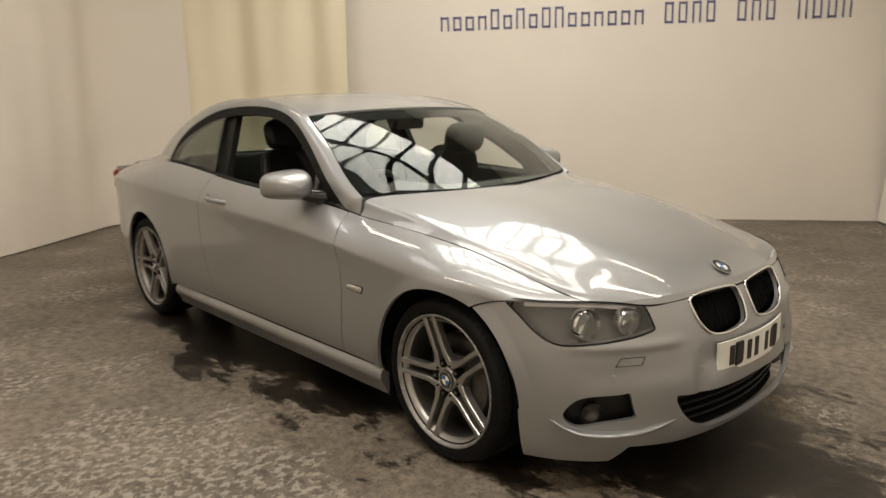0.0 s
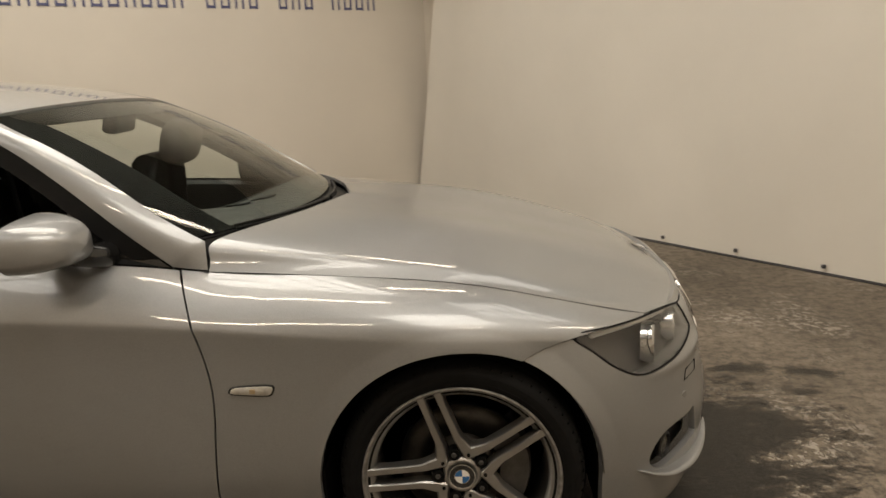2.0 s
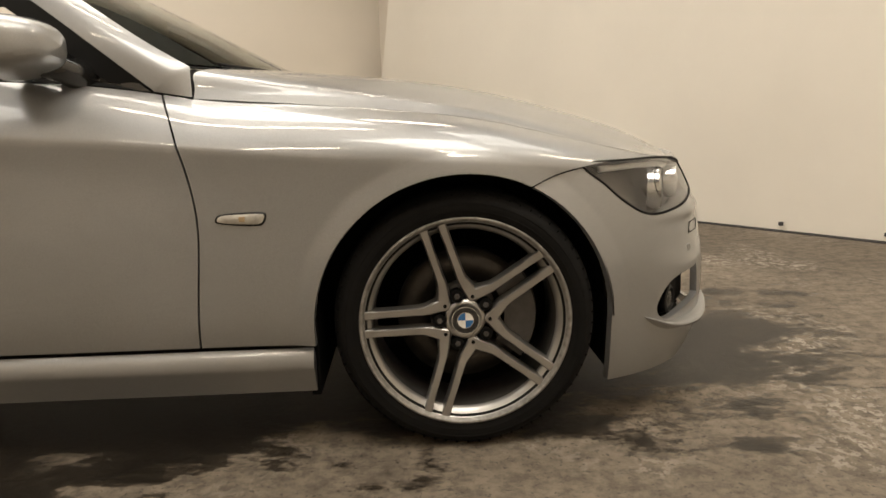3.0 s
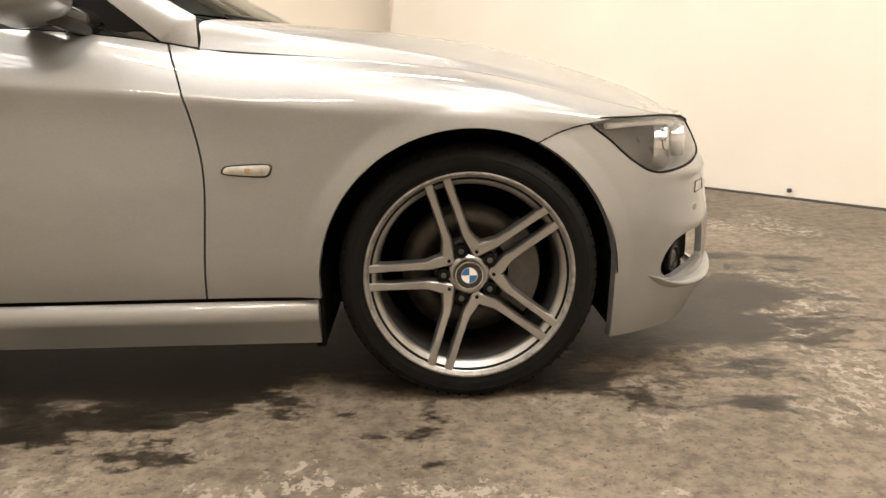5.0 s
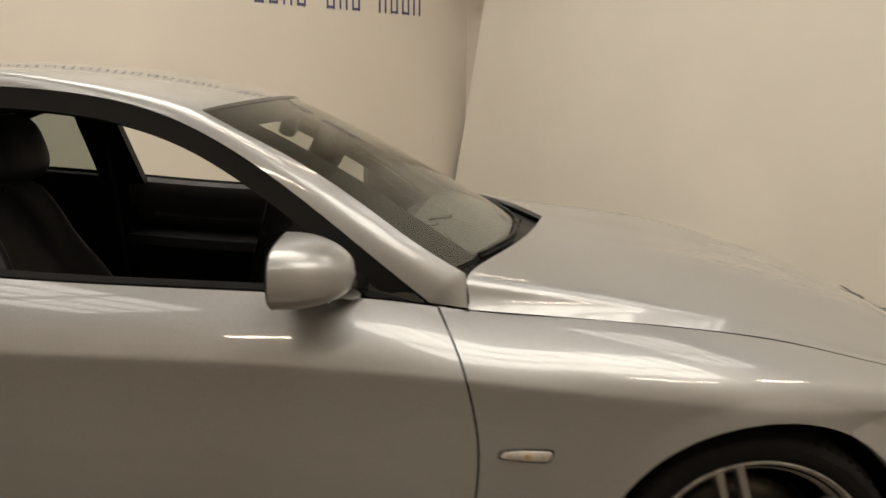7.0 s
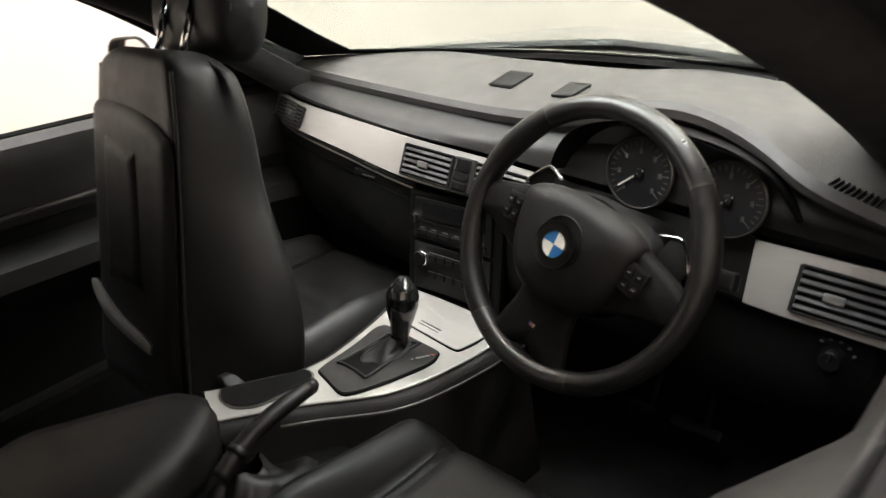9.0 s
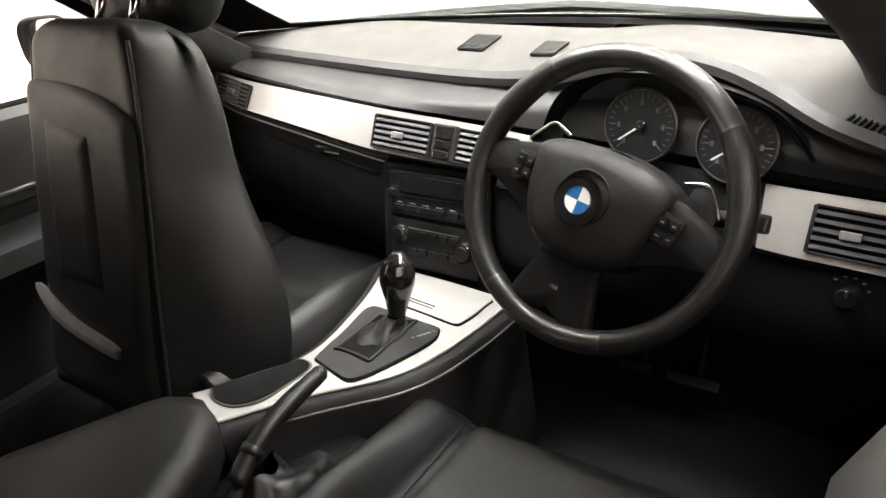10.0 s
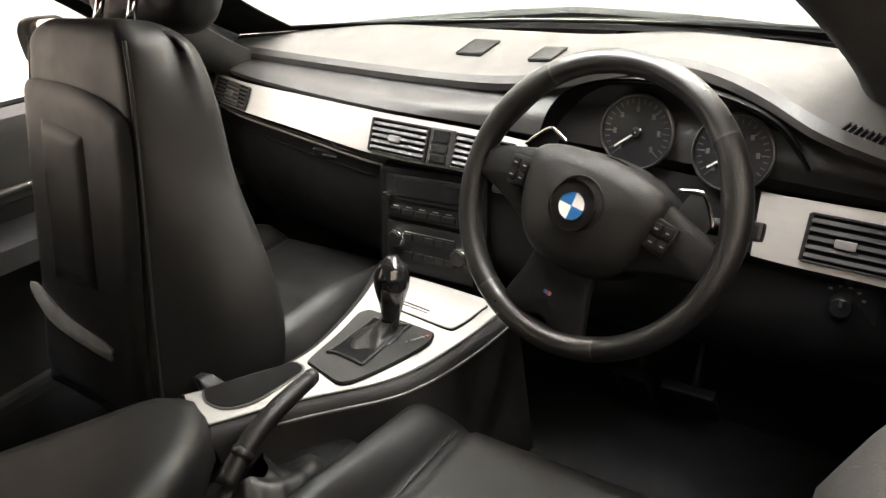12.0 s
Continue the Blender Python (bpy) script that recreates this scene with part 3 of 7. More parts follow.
door_front = cspline([0.2, 0.272, 0.45, 0.60, 0.70, 0.80, 0.90], [-0.632, -0.630, -0.617, -0.611, -0.627, -0.658, -0.720])
door_rear = cspline([0.2, 0.30, 0.45, 0.70, 0.85, 1.0], [-1.80, -1.83, -1.90, -1.955, -1.935, -1.88])
bump_seam = cspline([0.10, 0.153, 0.20, 0.25, 0.306, 0.40, 0.52], [0.600, 0.634, 0.656, 0.671, 0.680, 0.686, 0.676])


def arch_sdf(cx):
    def sd(x, z):
        r = ARCH_R - np.hypot(x - cx, z - WHEEL_Z)
        col = np.minimum(ARCH_R - np.abs(x - cx), WHEEL_Z - z)
        return np.maximum(r, col)
    return sd


arch_f, arch_r = arch_sdf(0.0), arch_sdf(-WHEELBASE)
GAP = 0.0024


def side_fn(side):
    def fn(x, z):
        z = np.minimum(z, top_z(x))
        return np.stack([x, side * side_s(x, z), z], -1)
    return fn


def side_panel(name, side, x0, x1, z0, keep, nx, nz, label="", thick=0.014):
    X = np.linspace(x0, x1, nx)[:, None] + np.zeros((1, nz))
    t = np.linspace(0, 1, nz)[None, :]
    zc, zt = crease_z(X), top_z(X)
    half = nz // 2
    tt = np.linspace(0, 1, nz)
    Z = np.where(tt[None] < 0.62, z0 + (zc - z0) * tt[None] / 0.62, zc + (zt - zc) * (tt[None] - 0.62) / 0.38)
    v, f = skin(side_fn(side), X, Z, keep)
    v, f = solid(v, f, thick, INSIDE)
    return crisp(link_mesh(name, v, f, M_PAINT, car, label), 0.5)


def make_sides(side):
    side_panel("front_wing", side, -0.76, 0.52, 0.278,
               lambda x, z: np.maximum.reduce([door_front(z) + GAP - x, arch_f(x, z), np.where(x > 0.1, bump_seam(x) + GAP - z, -1.0), z - top_z(x) + 0.0012, x - 0.492]), 132, 66, "silver front wing with a wheel arch lip")
    side_panel("door", side, -1.99, -0.60, 0.278,
               lambda x, z: np.maximum.reduce([x - door_front(z) + GAP, door_rear(z) + GAP - x, z - top_z(x) + 0.002]), 100, 66, "silver door with a sharp waist crease")
    side_panel("rear_quarter_panel", side, -3.79, -1.76, 0.20,
               lambda x, z: np.maximum.reduce([x - door_rear(z) + GAP, arch_r(x, z), np.where(x > -2.4, 0.278 - z, -1.0)]), 130, 66)
    # sill skirt under the door
    prof = cspline([0, 0.35, 0.52, 0.62, 0.85, 1.0], [[0.826, 0.150], [0.848, 0.196], [0.858, 0.214], [0.861, 0.222], [0.857, 0.250], [0.845, 0.266]])
    X = np.linspace(-2.392, -0.366, 60)
    P = np.zeros((60, 24, 3))
    for i, x in enumerate(X):
        q = prof(np.linspace(0, 1, 24))
        bulge = 0.012 * math.sin(math.pi * (x + 2.39) / 2.03)
        P[i] = np.stack([np.full(24, x), side * (q[:, 0] - 0.004 + bulge * 0.3), q[:, 1]], -1)
    sheet("sill_skirt", P, 0.05, INSIDE, M_PAINT, car)
    # dark liner behind the panel gaps and inside the arches
    for cx in (0.0, -WHEELBASE):
        q = [(0.372, 0.70), (0.372, 0.45)]
        vs, fs = lathe([(r, side * d) for r, d in q], 48, "Y", a0=0, a1=180)
        vs = [(x + cx, y, z + WHEEL_Z) for x, y, z in vs]
        v, f = solid(vs, fs, -0.006, (cx, 0, WHEEL_Z))
        link_mesh("arch_liner", v, f, M_VOID, car)
        bm = lathe_bm([(0.02, side * 0.46), (0.385, side * 0.46), (0.385, side * 0.45)], 40, "Y")
        part("arch_wall", turned(bm, pose(cx, 0, WHEEL_Z)), M_VOID, car)
        # flange that closes the gap between the arch lip and the liner
        vs, fs = lathe([(ARCH_R + 0.003, side * 0.845), (0.374, side * 0.70)], 48, "Y", a0=0, a1=180)
        link_mesh("arch_flange", [(x + cx, y, z + WHEEL_Z) for x, y, z in vs], fs, M_VOID, car)
        for e in (-1, 1):
            part("arch_skirt", box_bm((cx + e * 0.3575, side * 0.455, 0.135 if e < 0 else 0.165), (cx + e * 0.380, side * (0.815 if e < 0 else 0.765), 0.335), 0.003), M_VOID, car)
    lx = np.linspace(-3.6, 0.30, 90)[:, None] + np.zeros((1, 24))
    lz = 0.20 + np.linspace(0, 1, 24)[None] * (top_z(lx) - 0.03 - 0.20)
    v, f = skin(lambda x, z: np.stack([x, side * (side_s(x, z) - 0.03), z], -1), lx, lz, lambda x, z: np.maximum(arch_f(x, z) + 0.06, arch_r(x, z) + 0.06))
    link_mesh("inner_panel", v, f, M_VOID, car)


both_sides(make_sides)

# ---- bonnet ----
HOOD = [stations(r) for r in (
    [(-0.375, 0, 0.942), (0.0, 0, 0.882), (0.35, 0, 0.802), (0.56, 0, 0.739), (0.704, 0, 0.660)],
    [(-0.420, 0.18, 0.942), (0.0, 0.19, 0.884), (0.345, 0.18, 0.803), (0.555, 0.17, 0.739), (0.697, 0.13, 0.662)],
    [(-0.480, 0.36, 0.940), (0.0, 0.37, 0.887), (0.33, 0.36, 0.806), (0.535, 0.33, 0.738), (0.683, 0.27, 0.665)],
    [(-0.562, 0.54, 0.937), (0.0, 0.52, 0.860), (0.30, 0.49, 0.787), (0.50, 0.44, 0.728), (0.660, 0.39, 0.662)],
    [(-0.630, 0.680, 0.926), (-0.06, 0.65, 0.842), (0.22, 0.630, 0.781), (0.42, 0.59, 0.726), (0.628, 0.50, 0.666)],
    [(-0.632, 0.712, 0.893), (-0.08, 0.690, 0.830), (0.20, 0.678, 0.767), (0.40, 0.652, 0.715), (0.578, 0.584, 0.682)],
    [(x, float(top_s(np.array(x))) - 0.0015, float(top_z(np.array(x))) - 0.0005) for x in (-0.632, -0.10, 0.16, 0.34, 0.496)])]
half_hood = loft(HOOD, 70, 44)
mirror = np.array([1, -1, 1.0])
full_hood = np.concatenate([half_hood[:, ::-1], (half_hood * mirror)[:, 1:]], 1)
sheet("bonnet", full_hood, 0.012, INSIDE, M_PAINT, car, "silver bonnet with soft raised flanks")

edge_f = full_hood[-1][1:-1]
# added dark bar that draws the shut line's shade; no gap is modelled
tube("bonnet_shut_line", edge_f[::3] + np.array([0.0016, 0, -0.003]), 0.0032, M_RUBBER, car, "dark bar drawn for the shut line at the bonnet's front edge", n=90, seg=6)

# ---- front bumper with its openings ----
bump_front = cspline([0.11, 0.16, 0.22, 0.30, 0.40, 0.50, 0.56, 0.62, 0.70], [0.735, 0.765, 0.784, 0.789, 0.788, 0.768, 0.750, 0.724, 0.675])
bump_half = cspline([0.11, 0.16, 0.22, 0.30, 0.40, 0.50, 0.56, 0.62, 0.70], [0.835, 0.846, 0.853, 0.860, 0.866, 0.864, 0.858, 0.850, 0.838])
BX, BN = 0.06, 2.55


def bump_fn(side):
    def fn(w, z):
        xf, b = bump_front(z), bump_half(z)
        c, s = np.maximum(np.cos(w), 0), np.sin(w)
        x = BX + (xf - BX) * c ** (2 / BN)
        y = b * np.sign(s) * np.abs(s) ** (2 / BN)
        r = np.hypot(x, z - WHEEL_Z)
        y = y + np.sign(s) * 0.0075 * np.clip((0.405 - r) / 0.045, 0, 1)
        # recess round the plate, step under the lamps
        x = x - 0.010 * np.exp(-((np.abs(y) - 0.34) / 0.03) ** 2) * np.exp(-((z - 0.36) / 0.10) ** 2)
        front = np.clip((x - 0.44) / 0.16, 0, 1)
        swell = 0.008 * np.exp(-((z - 0.543) / 0.018) ** 2) - 0.004 * np.exp(-((z - 0.455) / 0.045) ** 2)
        swell = swell * front * np.clip((np.abs(y) - 0.36) / 0.10, 0, 1)
        x = x + swell * 0.8 - 0.016 * np.exp(-((np.abs(y) - 0.27) / 0.09) ** 2) * np.exp(-((z - 0.44) / 0.07) ** 2)
        y = y + np.sign(s) * swell * 0.6
        return np.stack([x, side * y, z], -1)
    return fn


def chart_y(y, z):
    b = bump_half(np.asarray(z, float))
    return np.arcsin(np.clip((np.abs(y) / b) ** (BN / 2), 0, 1)) * np.sign(y)


def chart_poly(pts, n=72):
    """An outline given in y, z over the bumper, in the bumper's own chart."""
    P = smooth_poly(pts, n)
    return np.stack([chart_y(P[:, 0], P[:, 1]), P[:, 1]], -1)


LAMP = [(0.814, 0.684), (0.810, 0.645), (0.801, 0.606), (0.787, 0.575), (0.763, 0.554), (0.715, 0.555), (0.64, 0.564), (0.57, 0.574), (0.510, 0.586), (0.500, 0.600), (0.502, 0.630), (0.508, 0.658), (0.53, 0.668), (0.58, 0.677), (0.69, 0.688), (0.77, 0.689)]
KIDNEY = [(0.026, 0.632), (0.032, 0.562), (0.074, 0.532), (0.177, 0.524), (0.265, 0.538), (0.312, 0.58), (0.326, 0.625), (0.321, 0.655), (0.27, 0.669), (0.149, 0.668), (0.056, 0.66)]
INTAKE = [(-0.2, 0.205), (0.2, 0.205), (0.31, 0.215), (0.40, 0.265), (0.455, 0.345), (0.43, 0.358), (0.30, 0.345), (0.0, 0.340), (-0.3, 0.345), (-0.42, 0.30)]
FOG = [(0.763, 0.309), (0.750, 0.356), (0.709, 0.384), (0.630, 0.391), (0.612, 0.388), (0.596, 0.320), (0.604, 0.300), (0.686, 0.286), (0.738, 0.275)]
lamp_sdf, kidney_sdf, intake_sdf, fog_sdf = (poly_sdf(chart_poly(q)) for q in (LAMP, KIDNEY, INTAKE, FOG))


def seam_top(w, z):
    x = bump_fn(1)(w, z)[..., 0]
    return np.where(x < 0.52, z - bump_seam(np.clip(x, 0.1, 0.52)) + GAP, z - 0.682)


def bump_keep(w, z):
    P = bump_fn(1)(w, z)
    r = arch_f(P[..., 0], P[..., 2])
    low = np.interp(np.abs(P[..., 1]), [0, 0.45, 0.60, 0.64, 0.9], [0.183, 0.188, 0.198, 0.140, 0.140])
    return np.maximum.reduce([low - z, -lamp_sdf(w, z) + 0.004, -kidney_sdf(w, z), -intake_sdf(w, z), -fog_sdf(w, z), r, seam_top(w, z)])


def make_bumper():
    V, F = [], []
    wl = np.r_[np.linspace(0, 1.30, 150), np.linspace(1.30, 1.5707, 60)[1:]]
    w, z = np.meshgrid(wl, np.linspace(0.125, 0.70, 96), indexing="ij")
    k = 0
    for side in (-1, 1):
        v, f = skin(bump_fn(side), w, z, bump_keep)
        V.append(v)
        F += [list(np.array(q) + k) if side > 0 else list((np.array(q) + k)[::-1]) for q in f]
        k += len(v)
    v, f = solid(np.vstack(V), F, 0.018, (0.2, 0, 0.4))
    crisp(link_mesh("front_bumper", v, f, M_PAINT, car, "silver sports front bumper with lower lip"), 0.5)


make_bumper()

# ---- cabin shell: pillars, roof, glass ----
DLO_TOP = [(-0.718, 0.746, 0.879), (-0.832, 0.746, 0.972), (-0.96, 0.720, 1.070), (-1.10, 0.684, 1.165), (-1.26, 0.648, 1.248), (-1.44, 0.622, 1.298),
           (-1.65, 0.610, 1.318), (-1.87, 0.608, 1.318), (-2.10, 0.622, 1.296), (-2.32, 0.652, 1.234), (-2.49, 0.698, 1.132), (-2.575, 0.748, 1.000)]
OUTER = [(-0.640, 0.712, 0.935), (-0.760, 0.705, 1.008), (-0.900, 0.672, 1.102), (-1.050, 0.634, 1.186), (-1.19, 0.602, 1.252), (-1.330, 0.572, 1.302),
         (-1.65, 0.555, 1.354), (-1.90, 0.555, 1.360), (-2.18, 0.562, 1.346), (-2.48, 0.584, 1.276), (-2.81, 0.606, 1.138), (-3.06, 0.620, 0.992)]
dlo_top, outer = stations(DLO_TOP), stations(OUTER)


def between(t):
    a, b = np.array(DLO_TOP[t]), np.array(OUTER[t])
    return (a + b) / 2 + np.array([0, 0.010, 0.008])


middle = stations([between(k) for k in range(12)])


def flip(P, side):
    return P * np.array([1, side, 1.0])


def belt(t):
    x = np.interp(t, [0, 1], [-0.718, -2.575])
    return np.stack([x, top_s(x) - 0.006, top_z(x) + 0.002], -1)


def make_cabin(side):
    S = lambda P: flip(P, side)
    P = loft([dlo_top, middle, outer], 110, 10)
    # the windscreen pillar's foot runs down to the wing in one skin with the pillar
    fx = np.linspace(-0.718, -0.634, 10)
    foot = np.stack([fx, top_s(fx) - 0.001, top_z(fx) + 0.003], -1)
    rows = [foot + (P[0] - foot) * k for k in (0.0, 0.2, 0.4, 0.6, 0.8)]
    sheet("roof_pillar", S(np.concatenate([np.array(rows), P], 0)), 0.030, INSIDE, M_PAINT, car, "silver windscreen pillar running into the roof rail")
    # rear shoulder between the side glass, the pillar's foot and the boot
    u = np.linspace(0, 1, 24)
    lowx = np.linspace(-2.575, -3.30, 24)
    low = np.stack([lowx, top_s(lowx), top_z(lowx)], -1)
    hi = curve3([(-2.577, 0.747, 1.003), (-2.72, 0.69, 1.02), (-3.06, 0.622, 0.990), (-3.30, 0.60, 0.955)])(u)
    Q = np.stack([low + (hi - low) * k + np.array([0, 0, 0.012]) * math.sin(k * math.pi) for k in np.linspace(0, 1, 8)], 1)
    sheet("rear_shoulder", S(Q), 0.02, INSIDE, M_PAINT, car)
    # black window frame just inside the silver pillar
    t = np.linspace(0, 1, 100)
    W = dlo_top(t)
    inner = []
    for k, p in zip(t, W):
        b = belt(k)
        inner.append(p + (b - p) / max(np.linalg.norm(b - p), 1e-6) * min(0.050, np.linalg.norm(b - p) * 0.8) + np.array([0, -0.004, 0]))
    inner = np.array(inner)
    R = np.stack([W + np.array([0, -0.003, 0]) + (inner - W) * k for k in np.linspace(0, 1, 4)], 1)
    sheet("window_frame", S(R), 0.022, INSIDE, M_RUBBER, car, "black rubber window frame")
    # belt trim: bright-edged black strip at the window's foot
    bx = np.linspace(-0.722, -2.56, 60)
    strip = np.stack([np.stack([bx, top_s(bx) - 0.004 - 0.016 * k, top_z(bx) + 0.001 + 0.010 * k], -1) for k in (0, 0.5, 1)], 1)
    sheet("belt_seal", S(strip), 0.008, INSIDE, M_RUBBER, car)
    # mirror triangle: black corner piece
    tri = prism([(-0.722, 0.876), (-0.99, 0.905), (-0.985, 1.065), (-0.86, 0.985)], 0.012, 0.002)
    m = Matrix(((1, 0, 0, 0), (0, 0.2 * 0, 1, 0), (0, 1, 0, 0), (0, 0, 0, 1)))
    tri = turned(tri, m)
    for v in tri.verts:
        v.co.y = side * (0.742 - (v.co.z - 0.90) * 0.20 - v.co.y)
    part("mirror_corner", tri, M_GLOSSBLACK, car)
    # rear side glass
    tt = np.linspace(0.70, 0.985, 30)
    top, bot = dlo_top(tt), belt(np.interp(tt, [0.70, 0.985], [0.66, 0.985]))
    Gs = np.stack([bot + (top - bot) * k + np.array([0, -0.012 + 0.010 * math.sin(k * math.pi), 0]) for k in np.linspace(0.02, 0.97, 8)], 1)
    g = sheet("side_glass", S(Gs), 0.004, INSIDE, M_DARKTINT, car, "dark tinted fixed rear side window")
    # pillar between door window and rear side glass
    pil = np.stack([np.stack([np.linspace(a, b, 10), np.linspace(0.748, 0.604, 10) - 0.030, np.linspace(0.945, 1.315, 10)], -1) for a, b in ((-1.885, -1.965), (-2.055, -2.110))], 1)
    sheet("centre_pillar", S(pil), 0.035, INSIDE, M_BLACK, car)
    # both door windows are wound down: only their top edge shows
    bx = np.linspace(-0.98, -1.86, 20)
    Gs = np.stack([np.stack([bx, top_s(bx) - 0.022, top_z(bx) - 0.02 + k], -1) for k in (0.0, 0.024)], 1)
    sheet("door_glass", S(Gs), 0.004, INSIDE, M_TINT, car, "door window wound down to its top edge").visible_shadow = False


both_sides(make_cabin)

# roof skin between the two rails
to = np.linspace(4.46 / 11, 8.2 / 11, 110)
edge = outer(to)
cx = np.interp(np.linspace(0, 1, 110), [0, 1], [-1.172, -2.30])
cz = cspline([-2.30, -2.1, -1.85, -1.6, -1.4, -1.172], [1.347, 1.374, 1.386, 1.372, 1.342, 1.299])(cx)
rows = []
for k in np.linspace(-1, 1, 81):
    a = abs(k)
    x = cx + (edge[:, 0] - cx) * a ** 2
    z = cz + (edge[:, 2] - cz) * a ** 2.1 - 0.003 * a ** 8
    rows.append(np.stack([x, edge[:, 1] * k, z], -1))
sheet("roof", np.stack(rows, 1), 0.02, INSIDE, M_PAINT, car, "silver roof panel")
# headlining below it, a little smaller
rows_in = []
for k in np.linspace(-1, 1, 17):
    a = abs(k)
    rows_in.append(np.stack([np.interp(np.linspace(0, 1, 30), [0, 1], [-1.24, -2.42]), np.full(30, 0.56 * k), 1.318 - 0.050 * a ** 3 - 0.05 * np.abs(np.linspace(-1, 1, 30)) ** 3], -1))
sheet("headlining", np.stack(rows_in, 1), 0.01, (-1.8, 0, 3), M_HEADLINER, car)


def screen(edge_pts, centre_pts, name, label, material, nu=40, nv=33, power=2.0, thick=0.005, shade=False):
    e = curve3(edge_pts)(np.linspace(0, 1, nu))
    c = curve3(centre_pts)(np.linspace(0, 1, nu))
    out = []
    for k in np.linspace(-1, 1, nv):
        a = abs(k) ** power
        out.append(np.stack([c[:, 0] + (e[:, 0] - c[:, 0]) * a, e[:, 1] * k, c[:, 2] + (e[:, 2] - c[:, 2]) * a], -1))
    P = np.stack(out, 1)
    ob = sheet(name, P, thick, INSIDE, material, car, label)
    ob.visible_shadow = shade
    return P


WS_EDGE = [(-0.668, 0.702, 0.944), (-0.765, 0.697, 1.006), (-0.900, 0.665, 1.100), (-1.050, 0.627, 1.184), (-1.155, 0.603, 1.235), (-1.255, 0.581, 1.276)]
WS_MID = [(-0.475, 0, 0.938), (-0.625, 0, 1.018), (-0.775, 0, 1.098), (-0.92, 0, 1.172), (-1.05, 0, 1.235), (-1.175, 0, 1.293)]
WS = screen(WS_EDGE, WS_MID, "windscreen", "raked windscreen glass with ceiling reflections", M_SCREEN)
screen([(-2.22, 0.550, 1.326), (-2.50, 0.572, 1.252), (-2.81, 0.596, 1.120), (-3.06, 0.612, 0.985)], [(-2.32, 0, 1.338), (-2.64, 0, 1.238), (-2.94, 0, 1.108), (-3.16, 0, 0.984)], "rear_window", "dark tinted rear window", M_DARKTINT, shade=True)
# dark border round the screen, laid on its inside
n_in = WS.shape[0]
for name, cols in (("screen_border", slice(0, 4)), ("screen_border", slice(-4, None))):
    sheet(name, WS[:, cols] + np.array([0.004, 0, -0.009]), 0.003, INSIDE, M_VOID, car)
sheet("screen_border", WS[-6:, 3:-3] + np.array([0.004, 0, -0.009]), 0.003, INSIDE, M_VOID, car)
side_b = np.abs(np.linspace(-1, 1, WS.shape[1]))
reach_b = 0.6 + 1.0 * side_b ** 1.6
foot_rows = []
for k in np.linspace(0, 1, 6):
    r = reach_b * k
    i = np.floor(r).astype(int)
    j = np.arange(WS.shape[1])
    foot_rows.append(WS[i, j] + (WS[i + 1, j] - WS[i, j]) * (r - i)[:, None])
sheet("screen_border", np.stack(foot_rows, 0)[:, 3:-3] + np.array([0.004, 0, -0.009]), 0.003, INSIDE, M_VOID, car)

# cowl: black grating below the screen, with wipers
ce = half_hood[0]
cowl_out = np.concatenate([ce[::-1], (ce * mirror)[1:]], 0)
cowl_in = np.array([WS[0, int(round(k))] for k in np.linspace(WS.shape[1] - 1, 0, len(cowl_out))])
cowl_in[:, 2] -= 0.012
lowered = np.array([0.004, 0, -0.030])
sheet("cowl_panel", np.stack([cowl_out + lowered + (cowl_in - cowl_out - lowered) * k for k in np.linspace(0, 1, 5)], 1), 0.01, (-0.5, 0, 0.2), M_BLACK, car, "black plastic cowl below the windscreen")


def on_screen(a, b, lift):
    """A place on the windscreen: a from foot to top, b from near (-1) to far side."""
    i, j = a * (WS.shape[0] - 1), (b + 1) / 2 * (WS.shape[1] - 1)
    p = WS[int(i), int(j)]
    return p + np.array([0.45, 0, 0.89]) * lift


for pts, nm in (([(0.0, 0.60), (0.02, 0.2), (0.02, -0.12)], "wiper"), ([(0.0, 0.02), (0.03, -0.4), (0.03, -0.80)], "wiper")):
    w = tagged(empty("wiper"), "", "")
    w.parent = car
    w["label"] = "black windscreen wiper lying at the foot of the glass"
    arm = [on_screen(a, b, 0.006) + np.array([0.022, 0, -0.016]) * (1 - 0.5 * (i == 2)) for i, (a, b) in enumerate(pts)]
    tube("wiper_arm", arm, [0.007, 0.005, 0.0035], M_BLACK, w, n=16)
    blade = [p + np.array([0.006, 0, -0.009]) for p in [arm[0] * 0.4 + arm[1] * 0.6, arm[1], arm[2]]]
    tube("wiper_blade", blade, 0.0045, M_RUBBER, w, n=14, seg=6)
    part("wiper_pivot", turned(lathe_bm([(0.001, 0.008), (0.010, 0.006), (0.012, -0.012)], 16, "Z"), pose(*arm[0])), M_BLACK, w)

# ---- boot and tail ----
deck = [stations([(-3.10, y, 0.985 - 0.02 * (y / 0.6) ** 2), (-3.45, y * 1.0, 0.962 - 0.02 * (y / 0.6) ** 2), (-3.77, y * 0.93, 0.893 - 0.03 * (y / 0.6) ** 2)]) for y in (-0.61, -0.3, 0, 0.3, 0.61)]
sheet("boot_lid", loft(deck, 20, 25), 0.015, INSIDE, M_PAINT, car)
tail = []
for k in np.linspace(-1, 1, 31):
    zz = np.linspace(0.22, 0.890, 16)
    y = 0.665 * k
    x = -3.80 - 0.045 * (1 - abs(k) ** 3) + 0.05 * np.abs((zz - 0.55) / 0.38) ** 3
    tail.append(np.stack([x, np.full(16, y), zz], -1))
sheet("rear_bumper", np.stack(tail, 1), 0.02, INSIDE, M_PAINT, car)
